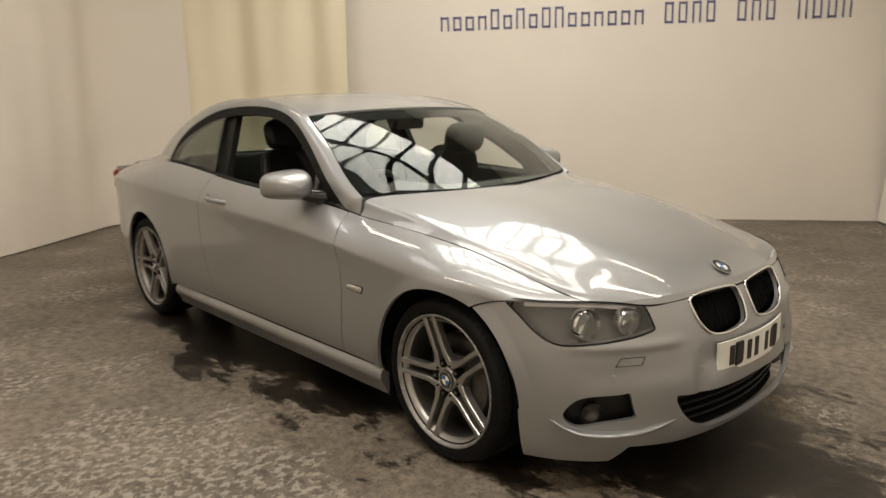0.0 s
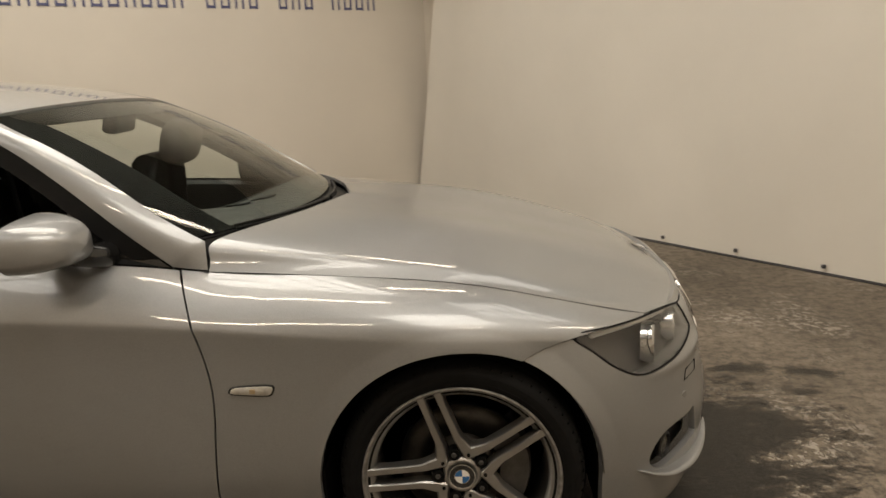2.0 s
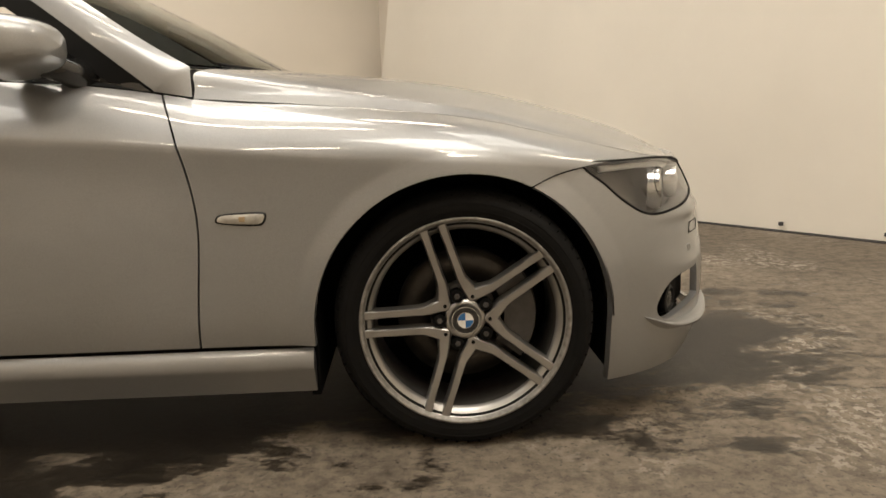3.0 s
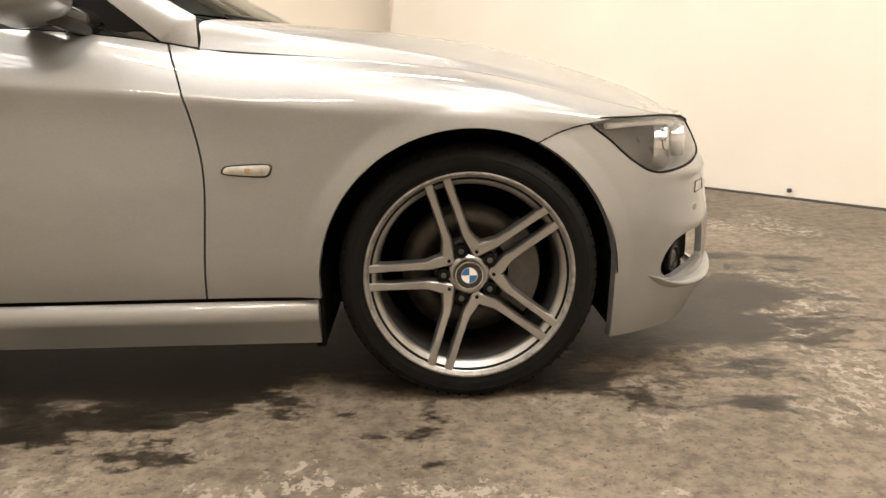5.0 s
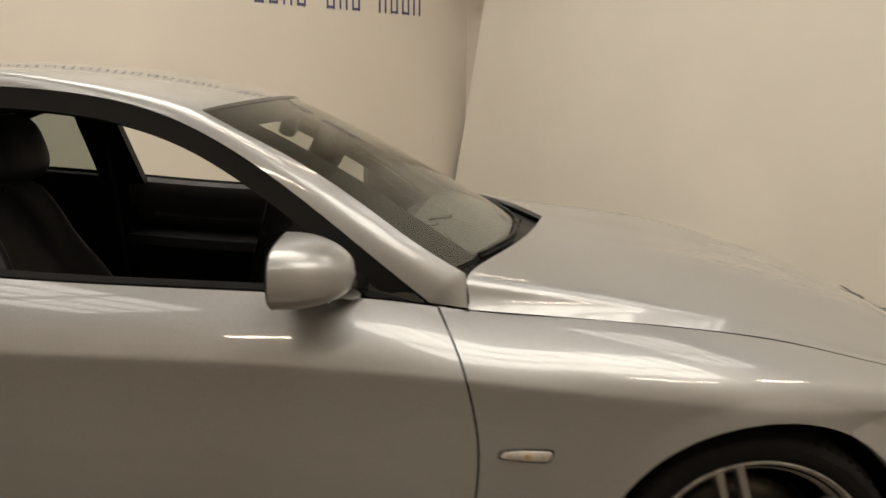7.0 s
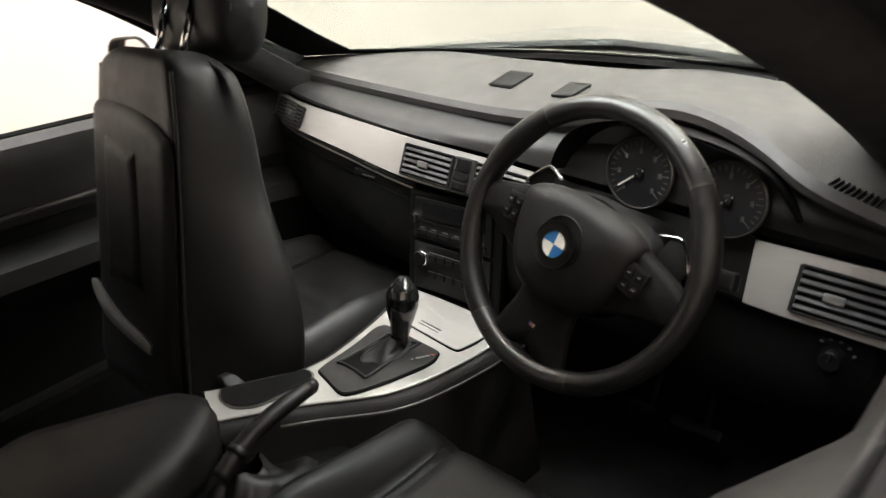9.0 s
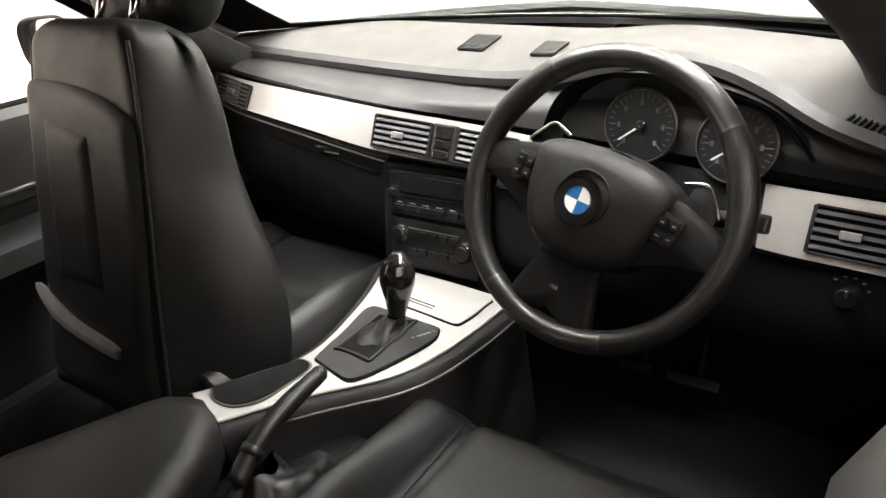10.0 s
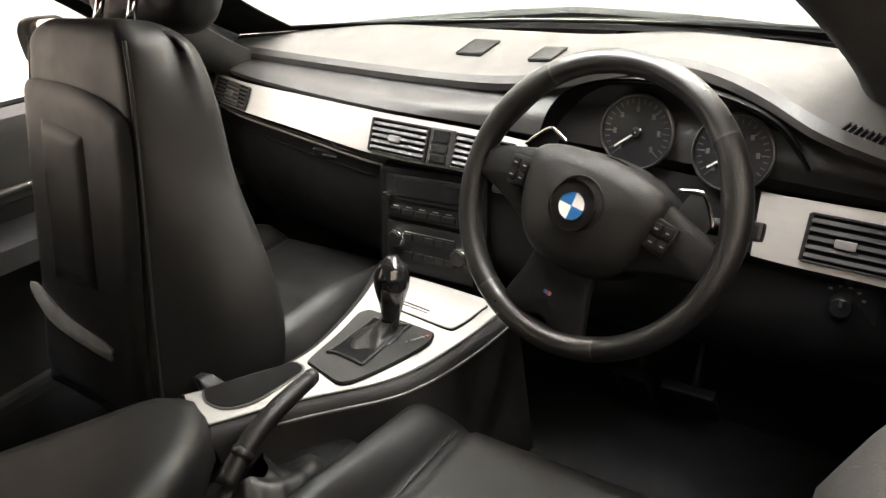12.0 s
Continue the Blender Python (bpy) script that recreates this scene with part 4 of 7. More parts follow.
M_TAIL = surface("red_tail_lens", (0.35, 0.02, 0.015), 0.15, coat=0.6)
for side in (-1, 1):
    q = np.stack([np.stack([np.linspace(-3.50, -3.80, 12), side * (side_s(np.linspace(-3.50, -3.80, 12), np.full(12, zz)) + 0.004), np.full(12, zz) + np.linspace(0.03, 0, 12)], -1) for zz in np.linspace(0.74, 0.86, 6)], 1)
    sheet("tail_lamp", q, 0.012, INSIDE, M_TAIL, car, "red tail lamp lens")
part("underbody", box_bm((-3.55, -0.62, 0.19), (0.40, 0.62, 0.22), 0.01), M_VOID, car)
part("underbody", box_bm((-0.42, -0.66, 0.30), (-0.36, 0.66, 0.80), 0.005), M_VOID, car)

M_REPEATER = surface("smoked_clear_lens", (0.40, 0.38, 0.34), 0.2, coat=0.6, vary=0.2, scale=60)
# ---- door handle, repeaters, fuel flap line ----
for side in (-1, 1):
    hx, hz = -1.745, 0.846
    hs = float(side_s(np.array(hx), np.array(hz)))
    h = tube("door_handle", [(hx + 0.105, side * (hs - 0.002), hz - 0.012), (hx + 0.05, side * (hs + 0.030), hz - 0.004), (hx - 0.05, side * (hs + 0.031), hz + 0.004), (hx - 0.105, side * (hs - 0.002), hz + 0.010)], [0.012, 0.014, 0.014, 0.012], M_PAINT, car, "silver bow door handle", n=20)
    out = smooth_poly([(-0.455, 0.588), (-0.463, 0.575), (-0.49, 0.572), (-0.555, 0.577), (-0.566, 0.585), (-0.555, 0.594), (-0.51, 0.597), (-0.463, 0.597)], 40)
    rp = []
    for grow, lift in ((1.10, 0.0015), (0.96, 0.004), (0.80, 0.007)):
        c = out.mean(0)
        q = c + (out - c) * np.array([grow if grow < 1 else 1 + (grow - 1) * 0.5, grow if grow < 1 else 1.25])
        rp.append(np.stack([q[:, 0], side * (side_s(q[:, 0], q[:, 1]) + lift), q[:, 1]], -1))
    V = np.concatenate([rp[1], rp[2]])
    n = len(out)
    F = [(i, (i + 1) % n, n + (i + 1) % n, n + i) for i in range(n)] + [tuple(range(n, 2 * n))]
    rep = link_mesh("side_repeater", V, F, M_REPEATER, car, "clear side indicator lens with a small amber bulb")
    V = np.concatenate([rp[0], rp[1]])
    link_mesh("repeater_surround", V, F[:n], M_BLACK, rep)
    c = out.mean(0)
    q = float(side_s(np.array(c[0]), np.array(c[1])))
    part("indicator_bulb", turned(box_bm((-0.007, -0.003, -0.006), (0.007, 0.003, 0.006), 0.002), pose(c[0], side * (q + 0.007), c[1])), M_AMBER, rep)

# ---- door mirror ----
def make_mirror(side):
    m = empty("door_mirror")
    m.parent = car
    m["label"] = "silver door mirror on a black arm"
    base = Vector((-0.930, side * 0.868, 0.972))
    # shell: a rounded body, blunt in front, flat at the glass
    nu, nv = 36, 20
    P = np.zeros((nu, nv, 3))
    for i in range(nu):
        t = 2 * math.pi * i / nu
        for j in range(nv):
            v = j / (nv - 1)
            prof = math.sin(min(v * 1.08, 1) * math.pi / 2) ** 0.40
            cy, cz = math.cos(t), math.sin(t)
            ey, ez = abs(cy) ** 0.50 * (1 if cy > 0 else -1), abs(cz) ** 0.62 * (1 if cz > 0 else -1)
            hy, hz = 0.118 * prof, (0.070 if cz > 0 else 0.062) * prof
            y = ey * hy
            z = ez * hz * (1 - 0.16 * (y / 0.118))
            P[i, j] = (0.070 - 0.145 * v, side * (y + 0.012), z + 0.004 * (y / 0.1))
    V, F = P.reshape(-1, 3), []
    for i in range(nu):
        for j in range(nv - 1):
            F.append((i * nv + j, ((i + 1) % nu) * nv + j, ((i + 1) % nu) * nv + j + 1, i * nv + j + 1))
    V = V + np.array(base)
    split = [f for f in F if np.mean([V[k][2] for k in f]) > base.z - 0.022]
    rest = [f for f in F if f not in set(split)]
    link_mesh("mirror_cap", V, split, M_PAINT, m, "silver mirror cap")
    link_mesh("mirror_lower_shell", V, rest, M_PAINT, m)
    ring = [tuple(V[i * nv + nv - 1]) for i in range(nu)]
    c = np.mean(ring, 0)
    k = len(ring)
    V2 = ring + [tuple(np.array(p) * 0.93 + c * 0.07 + np.array([-0.006, 0, 0])) for p in ring] + [tuple(np.array(p) * 0.86 + c * 0.14 + np.array([0.016, 0, 0])) for p in ring]
    F2 = [(i, (i + 1) % k, k + (i + 1) % k, k + i) for i in range(k)] + [(k + i, k + (i + 1) % k, 2 * k + (i + 1) % k, 2 * k + i) for i in range(k)]
    link_mesh("mirror_rim", V2, F2, M_BLACK, m)
    link_mesh("mirror_glass", V2[2 * k:], [tuple(range(k))], M_CHROME, m, "mirror glass", smooth=False)
    tube("mirror_arm", [(base.x + 0.045, side * 0.735, 0.915), (base.x + 0.035, side * 0.79, 0.925), (base.x, side * 0.84, 0.945)], [0.040, 0.030, 0.030], M_GLOSSBLACK, m, "black mirror arm", seg=14, n=10)


both_sides(make_mirror)

# ---- wheels ----
def make_wheel(side):
    w = empty("wheel")
    w["label"] = "twin-spoke alloy wheel with kerbed rim and low-profile tyre"
    o = -1.0
    tyre = [(0.236, -0.095), (0.254, -0.1040), (0.264, -0.1085), (0.280, -0.1125), (0.292, -0.1100), (0.3030, -0.1010), (0.3120, -0.086), (0.3178, -0.060), (0.318, 0.0), (0.3178, 0.060), (0.315, 0.088), (0.296, 0.1105), (0.262, 0.1085), (0.236, 0.095)]
    ty = link_mesh("tyre", *lathe(tyre, 96), M_TYRE, w, "black low-profile tyre")
    # tread grooves and sidewall ribs
    for y in (-0.066, -0.024, 0.024, 0.066):
        link_mesh("tread_groove", *lathe([(0.3184, y - 0.005), (0.3187, y), (0.3184, y + 0.005)], 72), M_VOID, w)
    bm = bmesh.new()
    for k in range(70):
        b = box_bm((-0.0016, -0.0985, 0.3020), (0.0016, -0.088, 0.3105), 0.0)
        join(bm, turned(b, Matrix.Rotation(2 * math.pi * k / 70, 4, "Y")))
    tagged(part("tread_pattern", bm, M_VOID, w), kind="stuff")
    for r in (0.270, 0.287):
        link_mesh("sidewall_rib", *lathe([(r - 0.0012, -0.1116), (r, -0.1132), (r + 0.0012, -0.1122)], 80), M_TYRE, w)
    rim = [(0.2275, 0.09), (0.222, 0.06), (0.219, -0.040), (0.222, -0.070), (0.2270, -0.080), (0.236, -0.086), (0.2450, -0.094)]
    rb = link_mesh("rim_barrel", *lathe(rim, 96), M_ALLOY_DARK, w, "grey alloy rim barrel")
    link_mesh("rim_face", *lathe([(0.2225, -0.0740), (0.2275, -0.0860), (0.2350, -0.0905), (0.2440, -0.1000)], 96), M_ALLOY, w)
    link_mesh("rim_lip", *lathe([(0.2440, -0.1000), (0.2480, -0.1085), (0.2525, -0.1115), (0.2555, -0.1090), (0.2550, -0.1030)], 96), M_SCUFF, w, "scuffed silver rim lip")
    # spokes: five pairs of slim bars from the hub star to the rim
    def spoke(sgn):
        rr = np.linspace(0.040, 0.2420, 14)
        off = sgn * np.interp(rr, [0.040, 0.075, 0.10, 0.242], [0.040, 0.031, 0.0245, 0.0225])
        hw = np.interp(rr, [0.04, 0.075, 0.11, 0.2, 0.242], [0.017, 0.0145, 0.0095, 0.0090, 0.0110])
        yf = np.interp(rr, [0.04, 0.09, 0.17, 0.242], [-0.0800, -0.0840, -0.0940, -0.1005])
        V, F = [], []
        for r, c, h, y in zip(rr, off, hw, yf):
            for dx, dy in ((-h * 1.25, 0.030), (-h, 0.004), (-h * 0.75, 0.0), (h * 0.75, 0.0), (h, 0.004), (h * 1.25, 0.030)):
                V.append((r, y + dy, c + dx))
        for i in range(13):
            for k in range(6):
                F.append((i * 6 + k, i * 6 + (k + 1) % 6, (i + 1) * 6 + (k + 1) % 6, (i + 1) * 6 + k))
        F += [tuple(range(6)), tuple(range(78, 84))[::-1]]
        return V, F
    for k in range(5):
        ang = radians(180 + 72 * k)
        for sgn in (-1, 1):
            V, F = spoke(sgn)
            V = [(x * math.cos(ang) - z * math.sin(ang), y, x * math.sin(ang) + z * math.cos(ang)) for x, y, z in V]
            crisp(link_mesh("spoke", V, F, M_ALLOY, w), 0.4)
        c, s = math.cos(ang), math.sin(ang)
        bolt = part("wheel_bolt", turned(lathe_bm([(0.001, -0.0875), (0.0062, -0.0875), (0.0074, -0.0860), (0.0074, -0.06)], 6), pose(0.062 * c, 0.001, 0.062 * s)), M_CALIPER, w)
        # flat black disc that paints in the shade of the bolt's hole
        part("bolt_hole_shade", turned(lathe_bm([(0.0005, -0.0846), (0.0148, -0.0846), (0.0155, -0.0835), (0.0155, -0.055)], 24), pose(0.062 * c, 0.001, 0.062 * s)), M_VOID, w)
        a2 = ang + radians(36)
        part("trim_rivet", turned(lathe_bm([(0.0005, -0.0848), (0.0042, -0.0848), (0.0045, -0.080)], 10), pose(0.060 * math.cos(a2), 0, 0.060 * math.sin(a2))), M_VOID, w)
    hub = part("hub", lathe_bm([(0.001, -0.0795), (0.036, -0.0795), (0.040, -0.0820), (0.0440, -0.0815), (0.049, -0.0770), (0.051, -0.050), (0.001, -0.050)], 60), M_ALLOY, w, smooth=True)
    cap = w
    roundel(cap, pose(0, -0.0830, 0, 90, 0, 0), 0.034)
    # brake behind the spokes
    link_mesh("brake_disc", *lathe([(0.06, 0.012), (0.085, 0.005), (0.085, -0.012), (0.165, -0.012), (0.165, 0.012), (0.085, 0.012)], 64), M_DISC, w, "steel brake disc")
    link_mesh("disc_hat", *lathe([(0.001, -0.045), (0.075, -0.042), (0.085, -0.035), (0.085, 0.0)], 40), M_CALIPER, w)
    cal = lathe_bm([(0.100, -0.045), (0.176, -0.045), (0.182, -0.03), (0.182, 0.04), (0.100, 0.04), (0.100, -0.045)], 14, "Y", a0=-38, a1=42)
    part("brake_caliper", cal, M_CALIPER, w, "grey iron brake caliper")
    return w


def roundel(parent, m, radius):
    """A round badge: black ring with quartered blue and white, no lettering."""
    b = part("badge_ring", turned(lathe_bm([(0.001, 0), (radius, 0), (radius, 0.002), (radius * 0.94, 0.0035), (radius * 0.60, 0.0035), (radius * 0.58, 0.0028), (0.001, 0.0028)], 40, "Z"), m), M_GLOSSBLACK, parent, "round badge in black with blue and white quarters")
    for q in range(4):
        pts = [(0, 0)] + [(radius * 0.57 * math.cos(radians(90 * q + a)), radius * 0.57 * math.sin(radians(90 * q + a))) for a in range(0, 91, 9)]
        part("badge_quarter", turned(prism(pts, 0.0008), m @ pose(0, 0, 0.0030)), M_BLUE if q % 2 else M_WHITE, parent)
    for r0, r1 in ((0.55, 0.60), (0.94, 1.0)):
        part("badge_rim", turned(lathe_bm([(radius * r0, 0.0032), (radius * r0, 0.0045), (radius * r1, 0.0045), (radius * r1, 0.002)], 40, "Z"), m), M_CHROME, parent)
    return b


wheel = make_wheel(-1)
for x in (0.0, -WHEELBASE):
    for side in (-1, 1):
        if x == 0.0 and side == -1:
            m = pose(0, -0.748, WHEEL_Z)
            wheel.matrix_basis = m
            wheel.parent = car
        else:
            c = copy_thing(wheel, pose(x, side * (0.752 if x < 0 else 0.748), WHEEL_Z, 0, 0 if side < 0 else 25, 0 if side < 0 else 180))
            c.parent = car

# ---- lamps, grilles, plate ----
def lens_patch(side, poly, grow, lift, n=26):
    """A patch of the nose's surface inside an outline, lifted off it."""
    P = chart_poly(poly)
    w, z = np.meshgrid(np.linspace(P[:, 0].min() - 0.02, P[:, 0].max() + 0.02, n * 2), np.linspace(P[:, 1].min() - 0.01, P[:, 1].max() + 0.01, n), indexing="ij")
    sd = poly_sdf(P)
    v, f = skin(bump_fn(side), w, z, lambda a, b: sd(a, b) - grow)
    if side < 0:
        f = [list(q)[::-1] for q in f]
    out = np.array([1.0, side * 0.6, 0.25])
    out /= np.linalg.norm(out)
    return v + out * lift, f


def make_headlamp(side):
    h = empty("headlamp")
    h.parent = car
    h["label"] = "clear headlamp with twin projector lenses in grey housing"
    v, f = lens_patch(side, LAMP, 0.0, 0.0)
    v, f = solid(v, f, 0.004, INSIDE)
    ln = crisp(link_mesh("lamp_lens", v, f, M_LENS, h, "clear curved headlamp lens"))
    ln.visible_shadow = False
    v, f = lens_patch(side, LAMP, 0.012, -0.055)
    link_mesh("lamp_housing", v, f, M_LAMPGREY, h)
    # the housing's wall between the lens and its back
    P = chart_poly(LAMP, 90)
    a = bump_fn(side)(P[:, 0], P[:, 1])
    out = np.array([1.0, side * 0.6, 0.25]) / np.linalg.norm([1.0, 0.6, 0.25])
    k = len(a)
    inner = a - out * 0.062
    link_mesh("lamp_wall", np.vstack([a - out * 0.003, inner]), [(i, (i + 1) % k, k + (i + 1) % k, k + i) for i in range(k)], M_LAMPGREY, h)
    link_mesh("lamp_seal", np.vstack([a + out * 0.001, a * 1.0 - out * 0.010 + np.array([0, 0, 0])]), [(i, (i + 1) % k, k + (i + 1) % k, k + i) for i in range(k)], M_RUBBER, h)
    rim_pts = a + out * 0.0005
    tube("lamp_outline", rim_pts[::2], 0.0024, M_RUBBER, h, "black seal round the headlamp", n=90, seg=8, closed=True)
    for yy, zz, r, nm in ((0.690, 0.618, 0.055, "projector"), (0.575, 0.624, 0.044, "projector")):
        at = bump_fn(side)(chart_y(np.array(yy), np.array(zz)), np.array(zz))
        at = Vector(at) - Vector(out) * 0.052
        turn = pose(*at, 0, 0, side * 14) @ pose(0, 0, 0, 0, 90, 0)
        pr = part("projector", turned(lathe_bm([(r, 0.0), (r * 1.02, 0.030), (r * 0.92, 0.036), (r * 0.80, 0.012), (r * 0.72, 0.010)], 36, "Z"), turn), M_REFLECT, h, "bright projector ring", smooth=True)
        part("projector_lens", turned(lathe_bm([(r * 0.72, 0.006), (r * 0.60, 0.022), (r * 0.35, 0.032), (0.001, 0.036)], 36, "Z"), turn), M_GLASS, h, smooth=True)
        part("projector_back", turned(lathe_bm([(r * 0.74, 0.004), (0.001, 0.002)], 36, "Z"), turn), M_CHROME, h)
    bl = [bump_fn(side)(chart_y(np.array(y), np.array(z)), np.array(z)) - out * 0.030 for y, z in ((0.79, 0.674), (0.70, 0.676), (0.60, 0.668), (0.53, 0.656))]
    tube("lamp_brow", bl, 0.008, M_WHITE, h, "pale upper lamp strip", n=20)


both_sides(make_headlamp)


def ring_on_nose(name, poly, side, r, material, parent, lift=0.004, label=""):
    P = chart_poly(poly, 80)
    pts = bump_fn(side)(P[:, 0], P[:, 1]) + np.array([lift, 0, 0])
    return tube(name, pts[::2], r, material, parent, label, n=80, seg=8, closed=True)


for side in (-1, 1):
    g = empty("kidney_grille")
    g.parent = car
    g["label"] = "kidney grille with black slats in a chrome frame"
    ring_on_nose("grille_frame", KIDNEY, side, 0.0058, M_CHROME, g, 0.002, "chrome grille frame")
    v, f = lens_patch(side, KIDNEY, 0.01, 0.0)
    link_mesh("grille_back", v - np.array([0.050, 0, 0]), f, M_VOID, g)
    for k in range(9):
        y = 0.052 + 0.030 * k
        z0, z1 = (0.535, 0.655) if k < 7 else (0.565, 0.648)
        zz = np.linspace(z0, z1, 6)
        pts = np.array([bump_fn(side)(chart_y(np.array(y), np.array(z)), np.array(z)) - np.array([0.024, 0, 0]) for z in zz])
        tube("grille_slat", pts, 0.0034, M_VOID, g, n=6, seg=6)
    fg = empty("fog_lamp")
    fg.parent = car
    fg["label"] = "round fog lamp in a black bumper recess"
    v, f = lens_patch(side, FOG, 0.012, 0.0)
    link_mesh("fog_recess", v - np.array([0.035, side * 0.030, 0]), f, M_BLACK, fg)
    at = bump_fn(side)(chart_y(np.array(0.700), np.array(0.312)), np.array(0.312)) - np.array([0.030, side * 0.024, 0])
    turn = pose(*at, 0, 0, side * 38) @ pose(0, 0, 0, 0, 90, 0)
    part("fog_ring", turned(lathe_bm([(0.036, 0.0), (0.037, 0.012), (0.031, 0.015), (0.027, 0.005)], 32, "Z"), turn), M_BLACK, fg, smooth=True)
    part("fog_lens", turned(lathe_bm([(0.028, 0.007), (0.018, 0.013), (0.001, 0.015)], 32, "Z"), turn), M_LENS, fg, smooth=True)
    part("fog_reflector", turned(lathe_bm([(0.028, 0.005), (0.017, -0.004), (0.001, -0.008)], 32, "Z"), turn), M_LAMPGREY, fg, smooth=True)
    # lip that juts out under the fog lamp
    pts, rows_l = [(0.785, 0.296), (0.750, 0.266), (0.69, 0.252), (0.61, 0.250), (0.53, 0.258), (0.450, 0.276)], []
    base = np.array([bump_fn(side)(chart_y(np.array(y), np.array(z)), np.array(z)) for y, z in curve3([(y, z, 0) for y, z in pts])(np.linspace(0, 1, 26))[:, :2]])
    reach = 0.040 * np.minimum(1, np.linspace(0, 1, 26) * 5) ** 0.6 * np.clip((1 - np.linspace(0, 1, 26)) * 1.6, 0, 1) ** 0.8
    dirs = np.array([0.75, side * 0.66, 0])
    fade = np.sin(np.linspace(0.0, 1, 26) * math.pi) ** 0.5
    for k, dz in ((0.0, 0.012), (0.6, 0.013), (1.0, 0.009), (0.92, -0.001), (-0.15, -0.020)):
        rows_l.append(base + dirs * (reach * k)[:, None] + np.array([0, 0, dz]) * fade[:, None])
    link_mesh("bumper_lip", *grid_mesh(np.stack(rows_l, 1)), M_PAINT, car)
intake = empty("lower_intake")
intake.parent = car
intake["label"] = "black lower air intake"
zz, yy = np.meshgrid(np.linspace(0.19, 0.375, 10), np.linspace(-0.50, 0.50, 30), indexing="ij")
backp = np.stack([bump_front(zz) - 0.085 - 0.10 * (yy / 0.5) ** 2, yy, zz], -1)
sheet("intake_back", backp, 0.01, (0, 0, 0.3), M_VOID, intake)
yy = np.linspace(-0.47, 0.47, 30)
for zf in (0.197, 0.372):
    sheet("intake_duct", np.stack([np.stack([bump_front(np.full(30, zf)) - d - 0.10 * (yy / 0.5) ** 2 - 0.3 * np.maximum(np.abs(yy) - 0.36, 0), yy, np.full(30, zf)], -1) for d in (0.03, 0.06, 0.10)], 1), 0.004, (0, 0, 0.3), M_VOID, intake)
for k in range(4):
    z = 0.228 + 0.030 * k
    y = np.linspace(-0.40, 0.40, 15)
    tube("intake_bar", np.stack([bump_front(np.full(15, z)) - 0.045 - 0.10 * (y / 0.5) ** 2, y, np.full(15, z)], -1), 0.004, M_BLACK, intake, n=15, seg=6)

plate = empty("number_plate")
plate.parent = car
plate["label"] = "white number plate with black bars"
px = 0.788


def bow(y):
    """How far the plate falls back from its middle, to the bumper's curve."""
    return 0.030 * (y / 0.25) ** 2


ys = np.linspace(-0.252, 0.252, 33)
sheet("plate_board", np.stack([np.stack([px + 0.006 - bow(ys), ys, np.full(33, z)], -1) for z in (0.388, 0.444, 0.500)], 1), 0.006, (0, 0, 0.44), M_PLATE, plate)
for k in range(7):
    y = -(0.20 - (k + (0.6 if k > 3 else 0)) * 0.0525 - 0.022)
    bar_x = px + 0.0062 - bow(y)
    part("plate_bar", turned(box_bm((0, -0.014, 0.408), (0.0016, 0.014, 0.480)), pose(bar_x, y, 0, 0, 0, math.degrees(math.atan(0.060 * y / 0.0625)))), M_BAR, plate)
part("plate_carrier", box_bm((px - 0.03, -0.16, 0.40), (px, 0.16, 0.488), 0.004), M_BLACK, plate)
bonnet_badge = empty("bonnet_badge")
bonnet_badge.parent = car
bonnet_badge["label"] = "round blue and white badge on the bonnet"
roundel(bonnet_badge, pose(0.632, 0, 0.7085, 0, 28, 0), 0.040)
# washer flap and parking sensors
for side in (-1, 1):
    for y, z in ((0.655, 0.445), (0.33, 0.425)):
        at = bump_fn(side)(chart_y(np.array(y), np.array(z)), np.array(z))
        part("parking_sensor", turned(lathe_bm([(0.001, 0.0022), (0.009, 0.0022), (0.0105, 0.0)], 16, "Z"), pose(*at) @ pose(0, 0, 0, 0, 0, side * 50) @ pose(0, 0, 0, 0, 90, 0)), M_PAINT, car)
    q = [bump_fn(side)(chart_y(np.array(y), np.array(z)), np.array(z)) + np.array([0.0012, side * 0.0006, 0]) for y, z in ((0.63, 0.508), (0.555, 0.508), (0.57, 0.482), (0.645, 0.482))]
    for a_, b_ in zip(q, q[1:] + q[:1]):
        tube("washer_flap_gap", [tuple(a_), tuple(b_)], 0.0011, M_VOID, car, seg=5)

# ---- cabin: dashboard ----
def unit(name, label):
    """A part of the car that has pieces of its own."""
    ob = empty(name)
    ob.parent = car
    ob["label"] = label
    return ob


def rail(pts):
    return stations([(x, y, z) for y, x, z in pts])


dash = unit("dashboard", "dark grey soft dashboard with brushed aluminium trim")
R_A = rail([(0.68, -0.66, 0.895), (0.5, -0.575, 0.895), (0.25, -0.49, 0.89), (0.0, -0.455, 0.89), (-0.2, -0.490, 0.915), (-0.35, -0.55, 0.926), (-0.5, -0.60, 0.924), (-0.60, -0.655, 0.922), (-0.68, -0.70, 0.918)])
R_B = rail([(0.70, -0.64, 0.925), (0.5, -0.525, 0.930), (0.25, -0.535, 0.930), (0.0, -0.570, 0.930), (-0.2, -0.610, 0.929), (-0.35, -0.665, 0.932), (-0.5, -0.725, 0.926), (-0.60, -0.78, 0.916), (-0.68, -0.82, 0.905)])
R_B2 = rail([(0.70, -0.69, 0.922), (0.5, -0.65, 0.926), (0.25, -0.67, 0.926), (0.0, -0.70, 0.926), (-0.2, -0.74, 0.936), (-0.35, -0.765, 0.950), (-0.5, -0.81, 0.930), (-0.585, -0.86, 0.906), (-0.67, -0.88, 0.888)])
